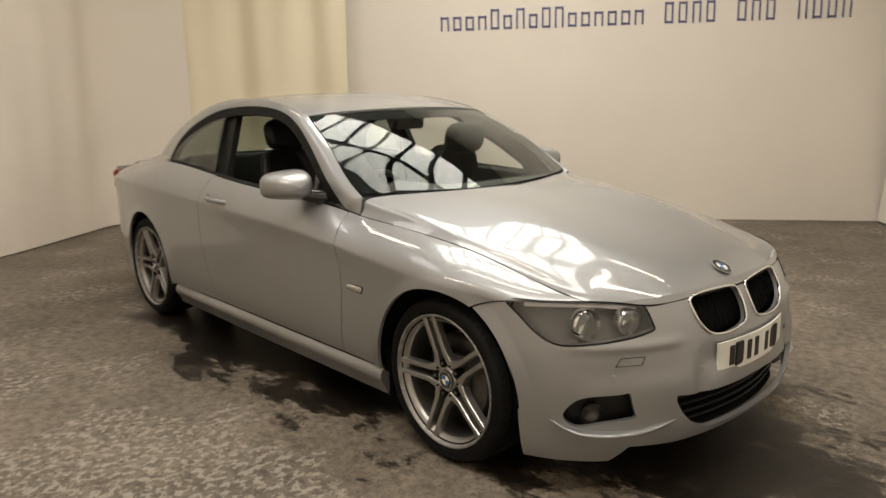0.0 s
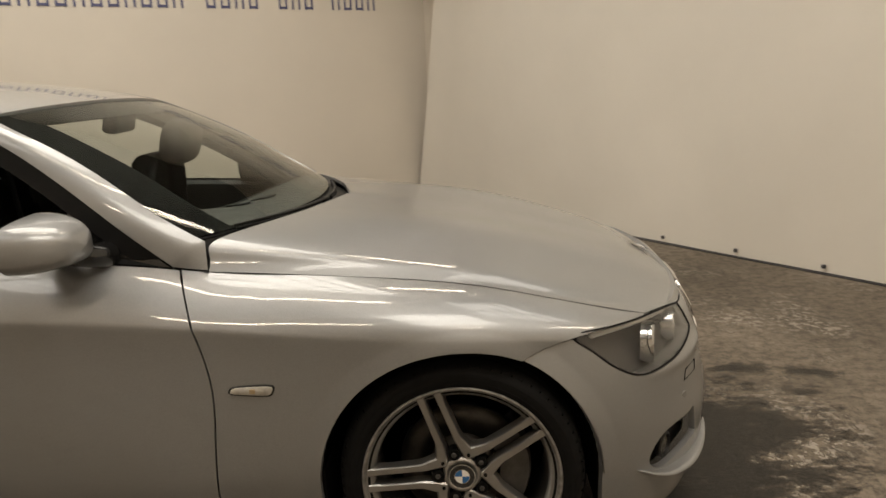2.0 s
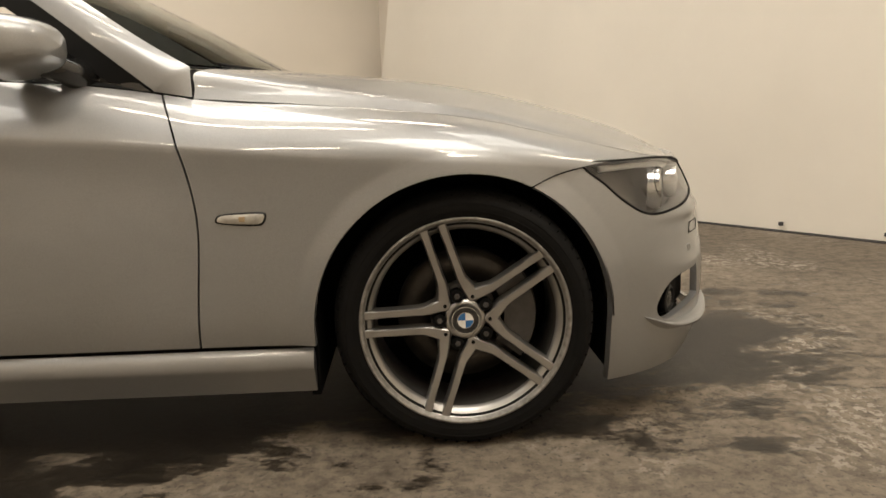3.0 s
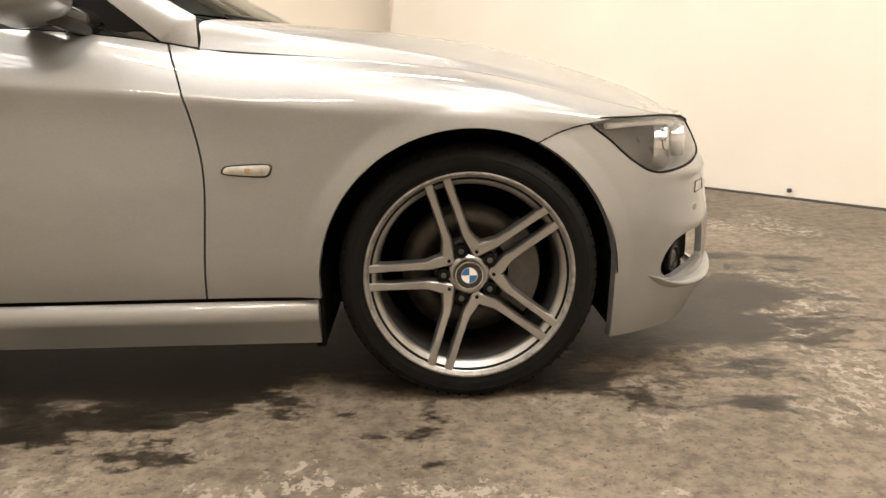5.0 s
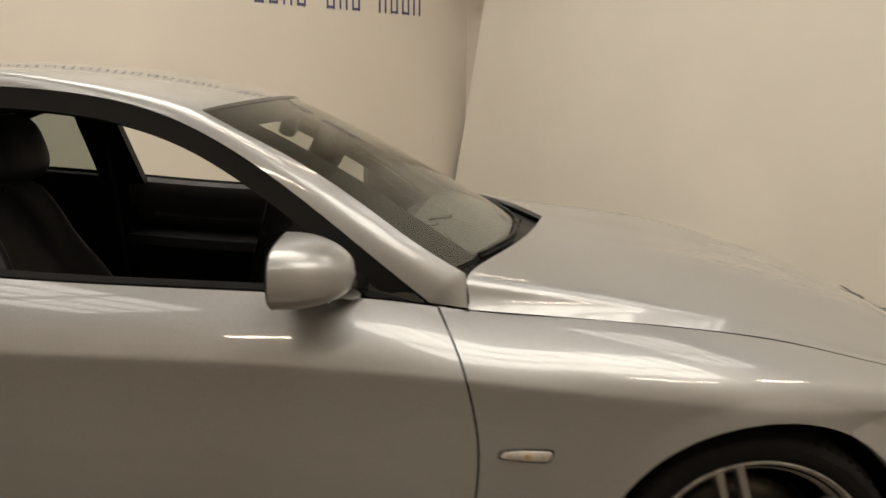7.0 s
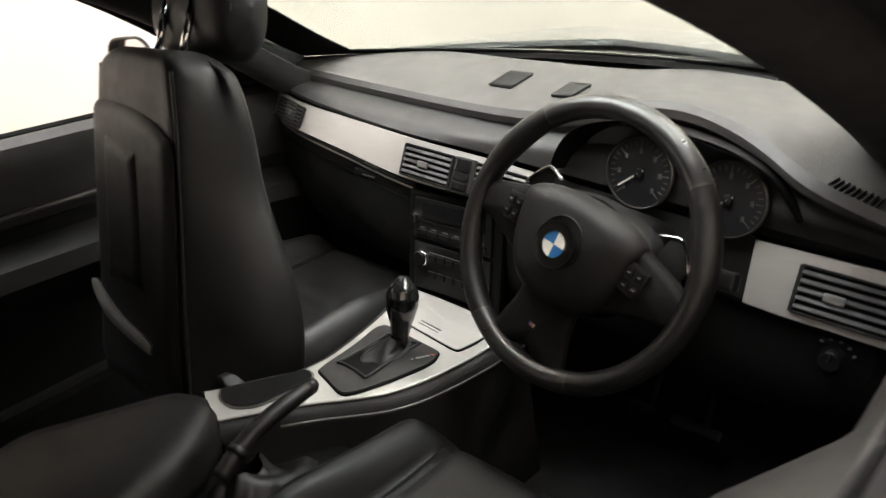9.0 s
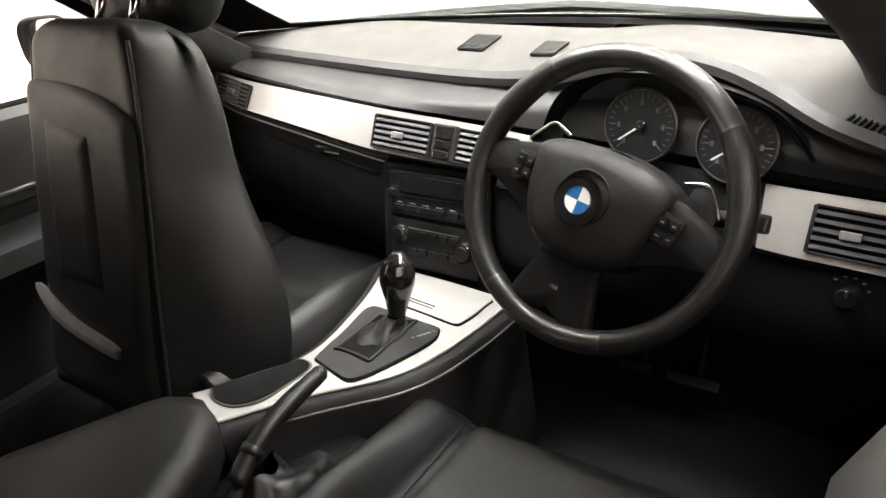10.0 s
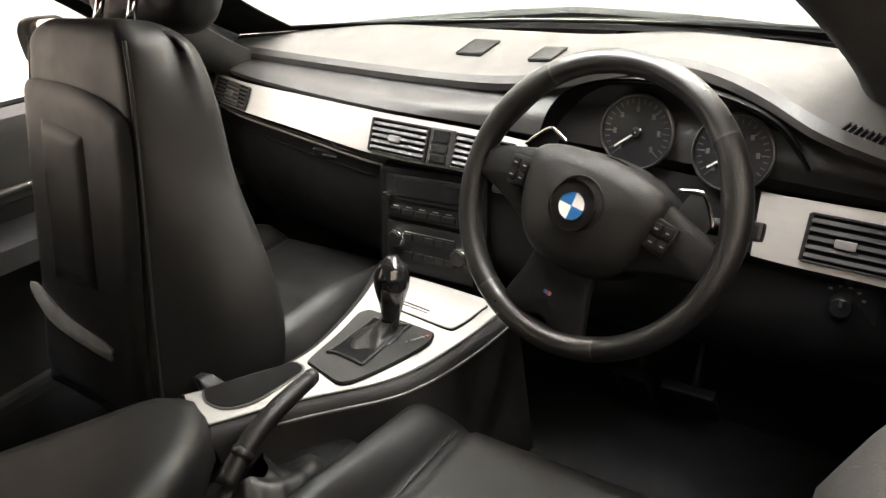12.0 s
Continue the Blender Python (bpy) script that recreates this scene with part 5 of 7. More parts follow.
R_C = rail([(0.70, -0.72, 0.914), (0.52, -0.750, 0.912), (0.26, -0.785, 0.907), (0.0, -0.822, 0.906), (-0.2, -0.852, 0.924), (-0.36, -0.848, 0.953), (-0.49, -0.868, 0.923), (-0.565, -0.905, 0.896), (-0.66, -0.915, 0.867)])
PLAN = [(0.70, -0.745), (0.55, -0.80), (0.33, -0.835), (0.12, -0.862), (-0.06, -0.868), (-0.24, -0.875), (-0.48, -0.872), (-0.60, -0.868), (-0.69, -0.862)]


def plan_rail(push, heights):
    """A rail along the dashboard's face, pushed towards the seats, with its heights at the nine stations of the plan."""
    return rail([(y, x - push, z) for (y, x), z in zip(PLAN, heights)])


R_D0 = plan_rail(0.0, (0.887, 0.884, 0.870, 0.861, 0.852, 0.842, 0.823, 0.811, 0.800))
R_D = plan_rail(0.0, (0.873, 0.871, 0.864, 0.856, 0.846, 0.831, 0.806, 0.797, 0.789))
R_E = plan_rail(0.030, (0.824, 0.821, 0.806, 0.790, 0.784, 0.768, 0.730, 0.717, 0.707))
R_F = plan_rail(0.018, (0.800, 0.797, 0.780, 0.763, 0.757, 0.741, 0.706, 0.694, 0.684))
R_G = plan_rail(0.0, (0.60, 0.59, 0.58, 0.57, 0.56, 0.555, 0.55, 0.55, 0.55))
R_H = rail([(y, -0.60, 0.42) for y, x in PLAN])
FAR = (-0.3, 0.0, 0.5)


def strip(rails, name, material, nu=90, nv=10, u0=0.0, u1=1.0, thick=0.012, label="", lift=(0, 0, 0)):
    us = np.linspace(u0, u1, nu)
    R = np.array([r(us) for r in rails])
    if len(rails) == 2:
        P = np.moveaxis(np.array([R[0] + (R[1] - R[0]) * k for k in np.linspace(0, 1, nv)]), 0, 1)
    else:
        P = np.moveaxis(cspline(np.linspace(0, 1, len(rails)), R)(np.linspace(0, 1, nv)), 0, 1)
    return sheet(name, P + np.array(lift), thick, FAR, material, dash, label)


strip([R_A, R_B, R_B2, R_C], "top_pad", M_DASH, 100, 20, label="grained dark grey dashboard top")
us = np.linspace(0, 1, 100)
brow, foot = R_C(us), R_D0(us)
# the face hollows in under the brow and swells out again towards its foot
face_rows = [brow + (foot - brow) * k + np.array([1.0, 0, -0.25]) * (0.030 * math.sin(math.pi * min(1, k * 1.35)) * (1 - k)) for k in np.linspace(0, 1, 12)]
sheet("face_pad", np.stack(face_rows, 1), 0.014, FAR, M_DASH_SHADED, dash, "smooth dashboard face, the top's skin with shade put into its grey")
strip([R_D0, R_D], "trim_gap", M_VOID, 90, 3, lift=(0.010, 0, 0), thick=0.006)
strip([R_D, R_E], "aluminium_trim", M_TRIM, 60, 10, 0.0, 0.590, label="brushed aluminium trim strip", lift=(-0.006, 0, 0))
strip([R_D, R_E], "aluminium_trim", M_TRIM, 30, 10, 0.765, 1.0, label="brushed aluminium trim strip", lift=(-0.006, 0, 0))
strip([R_D, R_E], "trim_backing", M_DASHLOW, 20, 6, 0.590, 0.765)
strip([R_E, R_F], "trim_shelf", M_GLOSSBLACK, 80, 4)
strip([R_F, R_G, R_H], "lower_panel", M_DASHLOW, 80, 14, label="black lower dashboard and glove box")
us = np.linspace(0.02, 0.40, 30)
tube("trim_edge", R_F(us) + np.array([-0.004, 0, 0.002]), 0.0022, M_TRIM, dash, seg=6, n=30)
tube("glove_box_gap", [R_F(np.array(u)) * 0.88 + R_G(np.array(u)) * 0.12 + np.array([-0.009, 0, 0]) for u in np.linspace(0.04, 0.36, 12)], 0.0016, M_VOID, dash, seg=5, n=24)

handle_at = R_F(np.array(0.285)) * 0.94 + R_G(np.array(0.285)) * 0.06
part("glove_box_handle", turned(box_bm((-0.004, -0.038, -0.007), (0.006, 0.038, 0.007), 0.003), pose(handle_at[0] - 0.004, handle_at[1], handle_at[2], 6, 0, 8)), M_BLACK, dash, "black glove box handle")
part("handle_edge", turned(box_bm((-0.0055, -0.016, -0.003), (-0.003, 0.016, 0.000), 0.001), pose(handle_at[0] - 0.004, handle_at[1], handle_at[2], 6, 0, 8)), M_ALLOY, dash)


def on_trim(u, v, lift=0.0):
    """A place on the trim: u along it, v from its top edge (0) to its foot (1)."""
    u = np.array(float(u))
    p = R_D(u) + (R_E(u) - R_D(u)) * v
    return Vector(p) + Vector((-0.008 - lift, 0, 0))


def trim_frame(u0, u1, v0, v1):
    """The frame of a rectangle lying in the trim: its pose, half width and half height."""
    corners = [on_trim(u0, v0), on_trim(u1, v0), on_trim(u1, v1), on_trim(u0, v1)]
    c = sum(corners, Vector()) / 4
    ex = (corners[1] - corners[0] + corners[2] - corners[3]) / 4
    ez = (corners[0] - corners[3] + corners[1] - corners[2]) / 4
    hw, hh = ex.length, ez.length
    ex.normalize()
    nrm = ex.cross(ez.normalized()).normalized()
    if nrm.x > 0:
        nrm = -nrm
    ez = nrm.cross(ex).normalized()
    if ez.z < 0:
        ez = -ez
    return Matrix(((ex.x, ez.x, nrm.x, c.x), (ex.y, ez.y, nrm.y, c.y), (ex.z, ez.z, nrm.z, c.z), (0, 0, 0, 1))), hw, hh


def vent(u0, u1, v0, v1, slats, label, tab=0.0):
    g = unit("air_vent", label)
    m, hw, hh = trim_frame(u0, u1, v0, v1)
    part("vent_recess", turned(box_bm((-hw, -hh, -0.004), (hw, hh, 0.0015), 0.002), m), M_VOID, g)
    for a, b, cx, cy in ((hw, 0.0016, 0, hh), (hw, 0.0016, 0, -hh), (0.0025, hh, hw, 0), (0.0025, hh, -hw, 0)):
        part("vent_frame", turned(box_bm((cx - a, cy - b, 0.0), (cx + a, cy + b, 0.0055), 0.001), m), M_BLACK, g)
    for k in range(slats):
        y = -hh + 2 * hh * (k + 0.75) / (slats + 0.5)
        part("vent_slat", turned(box_bm((-hw * 0.96, -0.0030, -0.0010), (hw * 0.96, 0.0030, 0.0012), 0.0008), m @ pose(0, y, 0.0040, -32, 0, 0)), M_SLAT, g)
    part("vent_tab", turned(box_bm((-0.012 + hw * tab, -0.0065, 0.004), (0.012 + hw * tab, 0.0045, 0.0085), 0.0015), m), M_TABGREY, g, "grey vent tab")
    return g


M_SLAT = surface("satin_black_slats", (0.020, 0.0195, 0.019), 0.4, spec=0.4)
M_TABGREY = surface("satin_grey_tab", (0.16, 0.158, 0.152), 0.35, metal=0.4)
vent(0.048, 0.152, 0.14, 0.92, 5, "small black slatted air vent at the dashboard end")
vent(0.365, 0.446, 0.14, 0.92, 5, "black slatted centre air vent", -0.1)
vent(0.485, 0.566, 0.14, 0.92, 5, "black slatted centre air vent", 0.1)
vent(0.822, 0.985, 0.16, 0.86, 5, "black slatted driver's air vent", -0.25)
sw = unit("hazard_switch", "black switch panel between the centre vents")
m_sw, hw_sw, hh_sw = trim_frame(0.449, 0.482, 0.10, 0.94)
part("switch_panel", turned(box_bm((-hw_sw, -hh_sw, -0.004), (hw_sw, hh_sw, 0.004), 0.002), m_sw), M_SLAT, sw)
for k, (y, h) in enumerate(((0.55, 0.34), (-0.12, 0.22), (-0.66, 0.20))):
    part("switch_button", turned(box_bm((-hw_sw * 0.72, hh_sw * (y - h), 0.002), (hw_sw * 0.72, hh_sw * (y + h), 0.0065), 0.0012), m_sw), M_GLOSSBLACK, sw)

# demister grilles on the top pad
for u0, u1, k0, k1 in ((0.345, 0.374, 0.36, 0.62), (0.438, 0.466, 0.42, 0.66), (0.893, 0.965, 0.66, 0.86)):
    g = unit("demister_grille", "black slotted grille in the dashboard top")
    def pad(u, k):
        u = np.array(float(u))
        R = np.array([r(u) for r in (R_A, R_B, R_B2, R_C)])
        return cspline(np.linspace(0, 1, 4), R)(np.array(0.333 + 0.667 * k)) + np.array([0, 0, 0.0025])
    quad = np.stack([np.stack([pad(u, k) for k in np.linspace(k0, k1, 8)]) for u in np.linspace(u0, u1, 10)])
    sheet("grille_plate", quad, 0.004, FAR, M_VOID, g)
    for i in range(9):
        uu = u0 + (u1 - u0) * i / 8
        tube("grille_bar", [pad(uu, k) + np.array([0, 0, 0.0015]) for k in (k0, (k0 + k1) / 2, k1)], 0.0018, M_BLACK, g, seg=5, n=6)

# ---- instrument binnacle ----
M_DIALGREY = surface("grey_dial_print", (0.075, 0.075, 0.073), 0.5)
cl = unit("instrument_cluster", "instrument cluster with two round dials under a hood")
hood_z = cspline([-0.56, -0.52, -0.45, -0.36, -0.28, -0.225, -0.20], [0.845, 0.890, 0.925, 0.940, 0.935, 0.905, 0.858])
face = np.stack([np.stack([[-0.862 - 0.030 * k, y, 0.790 + (float(hood_z(np.array(y))) - 0.012 - 0.790) * k] for k in np.linspace(0, 1, 6)]) for y in np.linspace(-0.235, -0.545, 12)])
face[:, :, 0] += 0.035
sheet("cluster_face", face, 0.006, FAR, M_DIAL, cl)
for cy, cz, r in ((-0.335, 0.866, 0.050), (-0.462, 0.850, 0.050)):
    m = pose(-0.872, cy, cz, 0, 0, 0) @ pose(0, 0, 0, 0, -78, 0)
    part("dial_face", turned(lathe_bm([(0.001, 0.004), (r, 0.004), (r, 0.0)], 48, "Z"), m), M_DIAL, cl)
    part("dial_ring", turned(lathe_bm([(r * 0.97, 0.004), (r * 0.985, 0.0075), (r * 1.03, 0.006), (r * 1.03, 0.0)], 48, "Z"), m), M_ALLOY_DARK, cl, "grey dial ring")
    bm = bmesh.new()
    for k in range(25):
        t = radians(-135 + 270 * k / 24)
        L = 0.010 if k % 4 == 0 else 0.006
        join(bm, turned(box_bm((-0.0007, r * 0.90 - L, 0.0042), (0.0007, r * 0.90, 0.0050)), Matrix.Rotation(t - math.pi / 2, 4, "Z")))
    for k in range(7):
        t = radians(-135 + 270 * k / 6)
        join(bm, turned(box_bm((-0.0035, -0.0022, 0.0042), (0.0035, 0.0022, 0.0049)), pose(math.cos(t) * r * 0.62, math.sin(t) * r * 0.62, 0)))
    tagged(part("dial_scale", turned(bm, m), M_DIALGREY, cl, "grey dial scale"), kind="stuff")
    part("dial_needle", turned(turned(box_bm((-0.0011, -0.008, 0.006), (0.0011, r * 0.72, 0.0072)), Matrix.Rotation(radians(36), 4, "Z")), m), M_DIALMARK, cl)
    part("dial_hub", turned(lathe_bm([(0.001, 0.010), (0.006, 0.009), (0.007, 0.004)], 20, "Z"), m), M_BLACK, cl)
hood_pts = [(-0.20, 0.858), (-0.225, 0.905), (-0.28, 0.935), (-0.36, 0.940), (-0.45, 0.925), (-0.52, 0.892), (-0.555, 0.845)]
outer_h = curve3([(-0.895, y, z) for y, z in hood_pts])(np.linspace(0, 1, 40))
inner_h = curve3([(-0.855, -0.375 + (y + 0.375) * 0.93, z - 0.008) for y, z in hood_pts])(np.linspace(0, 1, 40))
back_h = outer_h * 0.4 + inner_h * 0.6 + np.array([0.030, 0, 0.004])
sheet("cluster_hood", np.stack([inner_h + np.array([0.05, 0, 0]), inner_h, outer_h, back_h + np.array([0.0, 0, -0.012])], 1), 0.004, (-0.7, -0.37, 0.8), M_DASHLOW, cl, "black hood over the dials")

# ---- centre stack ----
st = unit("centre_stack", "black radio and heater panel with two silver-ringed knobs")
STACK = Matrix(((0.0, 0.20, -0.98, -0.914), (-1.0, 0.0, 0.0, 0.012), (0.0, 0.98, 0.20, 0.673), (0, 0, 0, 1)))
part("stack_panel", turned(box_bm((-0.112, -0.105, -0.03), (0.112, 0.100, 0.0), 0.008), STACK), M_DASHLOW, st)
part("radio_face", turned(box_bm((-0.092, 0.012, 0.0), (0.092, 0.088, 0.005), 0.003), STACK), M_BLACK, st)
part("radio_display", turned(box_bm((-0.070, 0.052, 0.004), (0.078, 0.082, 0.0065), 0.001), STACK), M_GLOSSBLACK, st)
part("disc_slot", turned(box_bm((-0.060, 0.044, 0.005), (0.060, 0.047, 0.0068)), STACK), M_VOID, st)
for k in range(6):
    x = -0.070 + 0.028 * k
    part("radio_button", turned(box_bm((x - 0.012, 0.020, 0.004), (x + 0.012, 0.030, 0.009), 0.0015), STACK), M_BLACK, st)
    part("button_mark", turned(box_bm((x - 0.006, 0.0325, 0.005), (x + 0.006, 0.0340, 0.0058)), STACK), M_GREYMARK, st)
part("heater_face", turned(box_bm((-0.092, -0.085, 0.0), (0.092, 0.004, 0.004), 0.003), STACK), M_BLACK, st)
for x, y, r in ((-0.068, -0.024, 0.0170), (0.066, -0.036, 0.0170), (-0.086, 0.050, 0.0085)):
    kn = part("control_knob", turned(lathe_bm([(0.001, 0.018), (r * 0.72, 0.018), (r * 0.80, 0.016), (r * 0.84, 0.004)], 32, "Z"), STACK @ pose(x, y, 0)), M_BLACK, st, smooth=True)
    part("knob_ring", turned(lathe_bm([(r * 0.82, 0.013), (r * 0.90, 0.0145), (r, 0.012), (r * 1.02, 0.002)], 32, "Z"), STACK @ pose(x, y, 0)), M_CHROME, st, "bright knob ring", smooth=True)
for k in range(5):
    x = -0.044 + 0.022 * k
    part("heater_button", turned(box_bm((x - 0.0095, -0.026, 0.003), (x + 0.0095, -0.014, 0.0075), 0.0015), STACK), M_BLACK, st)
    part("heater_button", turned(box_bm((x - 0.0095, -0.058, 0.003), (x + 0.0095, -0.046, 0.0075), 0.0015), STACK), M_BLACK, st)
part("button_strip", turned(box_bm((-0.052, -0.0115, 0.003), (0.052, -0.0100, 0.0050)), STACK), M_ALLOY, st)

# ---- console ----
co = unit("centre_console", "centre console with brushed aluminium top and gear selector")
def con_z(x):
    """Height of the console top, rising towards the armrest."""
    return 0.587 + max(0.0, -0.98 - x) * 0.0814


LEFT = stations([(x, y, con_z(x)) for x, y in ((-0.940, 0.118), (-1.030, 0.078), (-1.145, 0.042), (-1.258, 0.035), (-1.378, 0.101))])
RIGHT = stations([(x, y, con_z(x)) for x, y in ((-0.955, -0.150), (-1.060, -0.146), (-1.196, -0.120), (-1.292, -0.050), (-1.412, 0.028))])


def con(u, k, lift=0.0):
    u = np.array(float(u))
    p = LEFT(u) + (RIGHT(u) - LEFT(u)) * k
    return p + np.array([0, 0, 0.003 * math.sin(k * math.pi) + lift])


uu, kk = np.linspace(0, 1, 50), np.linspace(0, 1, 14)
sheet("console_top", np.stack([np.stack([con(u, k) for k in kk]) for u in uu]), 0.012, (-1.2, -0.05, 0.2), M_TRIM, co, "brushed aluminium console top")
for K, sgn in ((LEFT, 1), (RIGHT, -1)):
    wall = np.stack([np.stack([K(np.array(u)) + np.array([0, sgn * d, -h]) for d, h in ((0.002, 0.002), (0.012, 0.005), (0.020, 0.012), (0.024, 0.030), (0.028, 0.10), (0.036, 0.28))]) for u in uu])
    sheet("console_side", wall, 0.006, (-1.2, -0.05, 0.4), M_LINING, co)
tube("side_bead", [RIGHT(np.array(u)) + np.array([-0.004, -0.025, -0.018]) for u in np.linspace(0, 0.86, 20)], 0.0022, M_ALLOY_DARK, co, n=40, seg=6)
tube("console_edge", [RIGHT(np.array(u)) + np.array([0, -0.004, 0.0]) for u in np.linspace(0, 1, 20)], 0.0032, M_TRIM, co, "bright console edge", n=40, seg=8)


def console_plate(name, outline, lift, material, parent, thick=0.004, label="", n=64):
    """A flat plate on the console top, its outline given in x and y."""
    P = smooth_poly(outline, n)
    pts = [np.array([x, y, con_z(x) + 0.003 + lift]) for x, y in P]
    c = np.mean(pts, 0)
    V = pts + [p - np.array([0, 0, thick]) for p in pts] + [c]
    F = [(i, (i + 1) % n, 2 * n) for i in range(n)] + [(i, n + i, n + (i + 1) % n, (i + 1) % n) for i in range(n)]
    return link_mesh(name, V, F, material, parent, label, smooth=False)


def grown(outline, by):
    """An outline spread from its middle by a margin."""
    P = np.array(outline, float)
    d = P - P.mean(0)
    return [tuple(p) for p in P + d / np.linalg.norm(d, axis=1, keepdims=True) * by]


M_PLATE_GREY = surface("charcoal_selector_plate", (0.014, 0.0136, 0.013), 0.55, spec=0.3, grain=0.2)
SELECTOR = [(-1.080, 0.034), (-1.074, 0.020), (-1.079, -0.040), (-1.083, -0.094), (-1.092, -0.107), (-1.112, -0.114), (-1.150, -0.110), (-1.200, -0.098), (-1.242, -0.083), (-1.254, -0.068), (-1.250, -0.045), (-1.240, -0.004), (-1.230, 0.008), (-1.200, 0.014), (-1.150, 0.022), (-1.098, 0.036)]
console_plate("selector_gap", grown(SELECTOR, 0.0025), 0.0012, M_VOID, co)
console_plate("selector_plate", SELECTOR, 0.0030, M_PLATE_GREY, co, label="charcoal selector surround")
TRAY = [(-1.364, 0.074), (-1.350, 0.076), (-1.300, 0.050), (-1.262, 0.030), (-1.250, 0.024), (-1.249, 0.010), (-1.262, -0.004), (-1.300, -0.004), (-1.340, 0.000), (-1.364, 0.014), (-1.374, 0.030), (-1.374, 0.056)]
console_plate("tray_rim", grown(TRAY, 0.0035), 0.0016, M_ALLOY_DARK, co)
# no hollow here: the black plate stands in for the tray's shaded inside
console_plate("oddments_tray", TRAY, 0.0030, M_VOID, co, label="oddments tray as a flat black plate, its recess's shade in the colour")
LID = [(-0.962, 0.050), (-0.975, 0.046), (-1.030, 0.016), (-1.048, 0.000), (-1.056, -0.060), (-1.062, -0.112), (-1.052, -0.124), (-1.020, -0.128), (-0.985, -0.128), (-0.970, -0.122), (-0.964, -0.060), (-0.960, 0.020)]
console_plate("lid_gap", grown(LID, 0.0020), 0.0010, M_VOID, co)
console_plate("ashtray_lid", LID, 0.0026, M_TRIM, co)
for k in (0, 1):
    tube("lid_mark", [(-1.034 + 0.007 * k, -0.008, con_z(-1.03) + 0.0062), (-1.040 + 0.007 * k, -0.060, con_z(-1.03) + 0.0062)], 0.0011, M_BLACK, co, seg=6)
for k in range(4):
    x, y = -1.098 - 0.0065 * k, -0.103 + 0.0035 * k
    part("selector_mark", turned(box_bm((-0.0012, -0.0026, 0), (0.0012, 0.0026, 0.0008)), pose(x, y, con_z(x) + 0.0062, 0, 0, 20)), M_RED if k == 0 else M_GREYMARK, co)
    part("selector_mark", turned(box_bm((-0.0010, -0.0018, 0), (0.0010, 0.0018, 0.0008)), pose(x - 0.009, y + 0.006, con_z(x) + 0.0064, 0, 0, 20)), M_GREYMARK, co)

gs = unit("gear_selector", "glossy black gear selector in a leather gaiter")
M_BOOT = surface("soft_black_gaiter", (0.006, 0.0058, 0.0056), 0.5, spec=0.3, grain=0.5, grain_scale=300)
foot, neck = np.array([-1.146, -0.034, con_z(-1.146) + 0.004]), np.array([-1.113, -0.0495, 0.628])
GATE = [(-1.206, -0.060), (-1.203, -0.012), (-1.194, -0.004), (-1.110, -0.001), (-1.096, -0.006), (-1.090, -0.054), (-1.098, -0.063), (-1.190, -0.070)]
P = []
for k in np.linspace(0, 1, 18):
    c = foot + (neck - foot) * k ** 1.25
    squeeze = (1 - k) ** 1.7
    hx, hy = 0.046 * squeeze + 0.013, 0.025 * squeeze + 0.012
    ring = []
    for t in np.linspace(0, 2 * math.pi, 48, endpoint=False):
        ct, s_ = math.cos(t), math.sin(t)
        fold = 1 + 0.10 * math.sin(3 * t + 5 * k) * k * (1 - k) * 4 + 0.05 * math.sin(k * 21) * (1 - k)
        ring.append(c + np.array([abs(ct) ** 0.7 * np.sign(ct) * hx * fold, abs(s_) ** 0.7 * np.sign(s_) * hy * fold, 0.003 * math.sin(4 * t + 9 * k) * (1 - k)]))
    P.append(ring + [ring[0]])
link_mesh("gaiter", *grid_mesh(np.array(P)), M_BOOT, gs, "black leather gaiter")
console_plate("gate_well", GATE, 0.0040, M_VOID, gs)
tube("gaiter_frame", [(x, y, con_z(x) + 0.0075) for x, y in smooth_poly(GATE, 40)[::2]], 0.0026, M_BLACK, gs, n=60, seg=8, closed=True)
tube("selector_knob", [(-1.114, -0.0495, 0.616), (-1.108, -0.0495, 0.640), (-1.102, -0.0495, 0.664), (-1.097, -0.0495, 0.684), (-1.093, -0.0495, 0.700), (-1.090, -0.0495, 0.712), (-1.088, -0.0495, 0.719), (-1.0875, -0.0495, 0.7215)], [0.0120, 0.0140, 0.0175, 0.0220, 0.0262, 0.0268, 0.0225, 0.008], M_GLOSSBLACK, gs, "glossy black selector knob", n=40, seg=28)

hb = unit("handbrake", "black leather handbrake lever with a crumpled gaiter")
tube("handbrake_lever", [(-1.465, -0.086, 0.620), (-1.42, -0.082, 0.643), (-1.345, -0.078, 0.657), (-1.305, -0.076, 0.658)], [0.0125, 0.0128, 0.0125, 0.0110], M_LEATHER, hb, n=22, seg=16)
tube("handbrake_button", [(-1.306, -0.0760, 0.658), (-1.297, -0.0755, 0.659), (-1.294, -0.0754, 0.659)], [0.011, 0.011, 0.006], M_BLACK, hb, n=6, seg=14)
tube("lever_collar", [(-1.436, -0.0830, 0.636), (-1.426, -0.0825, 0.641)], 0.0142, M_BLACK, hb, seg=16)
P = []
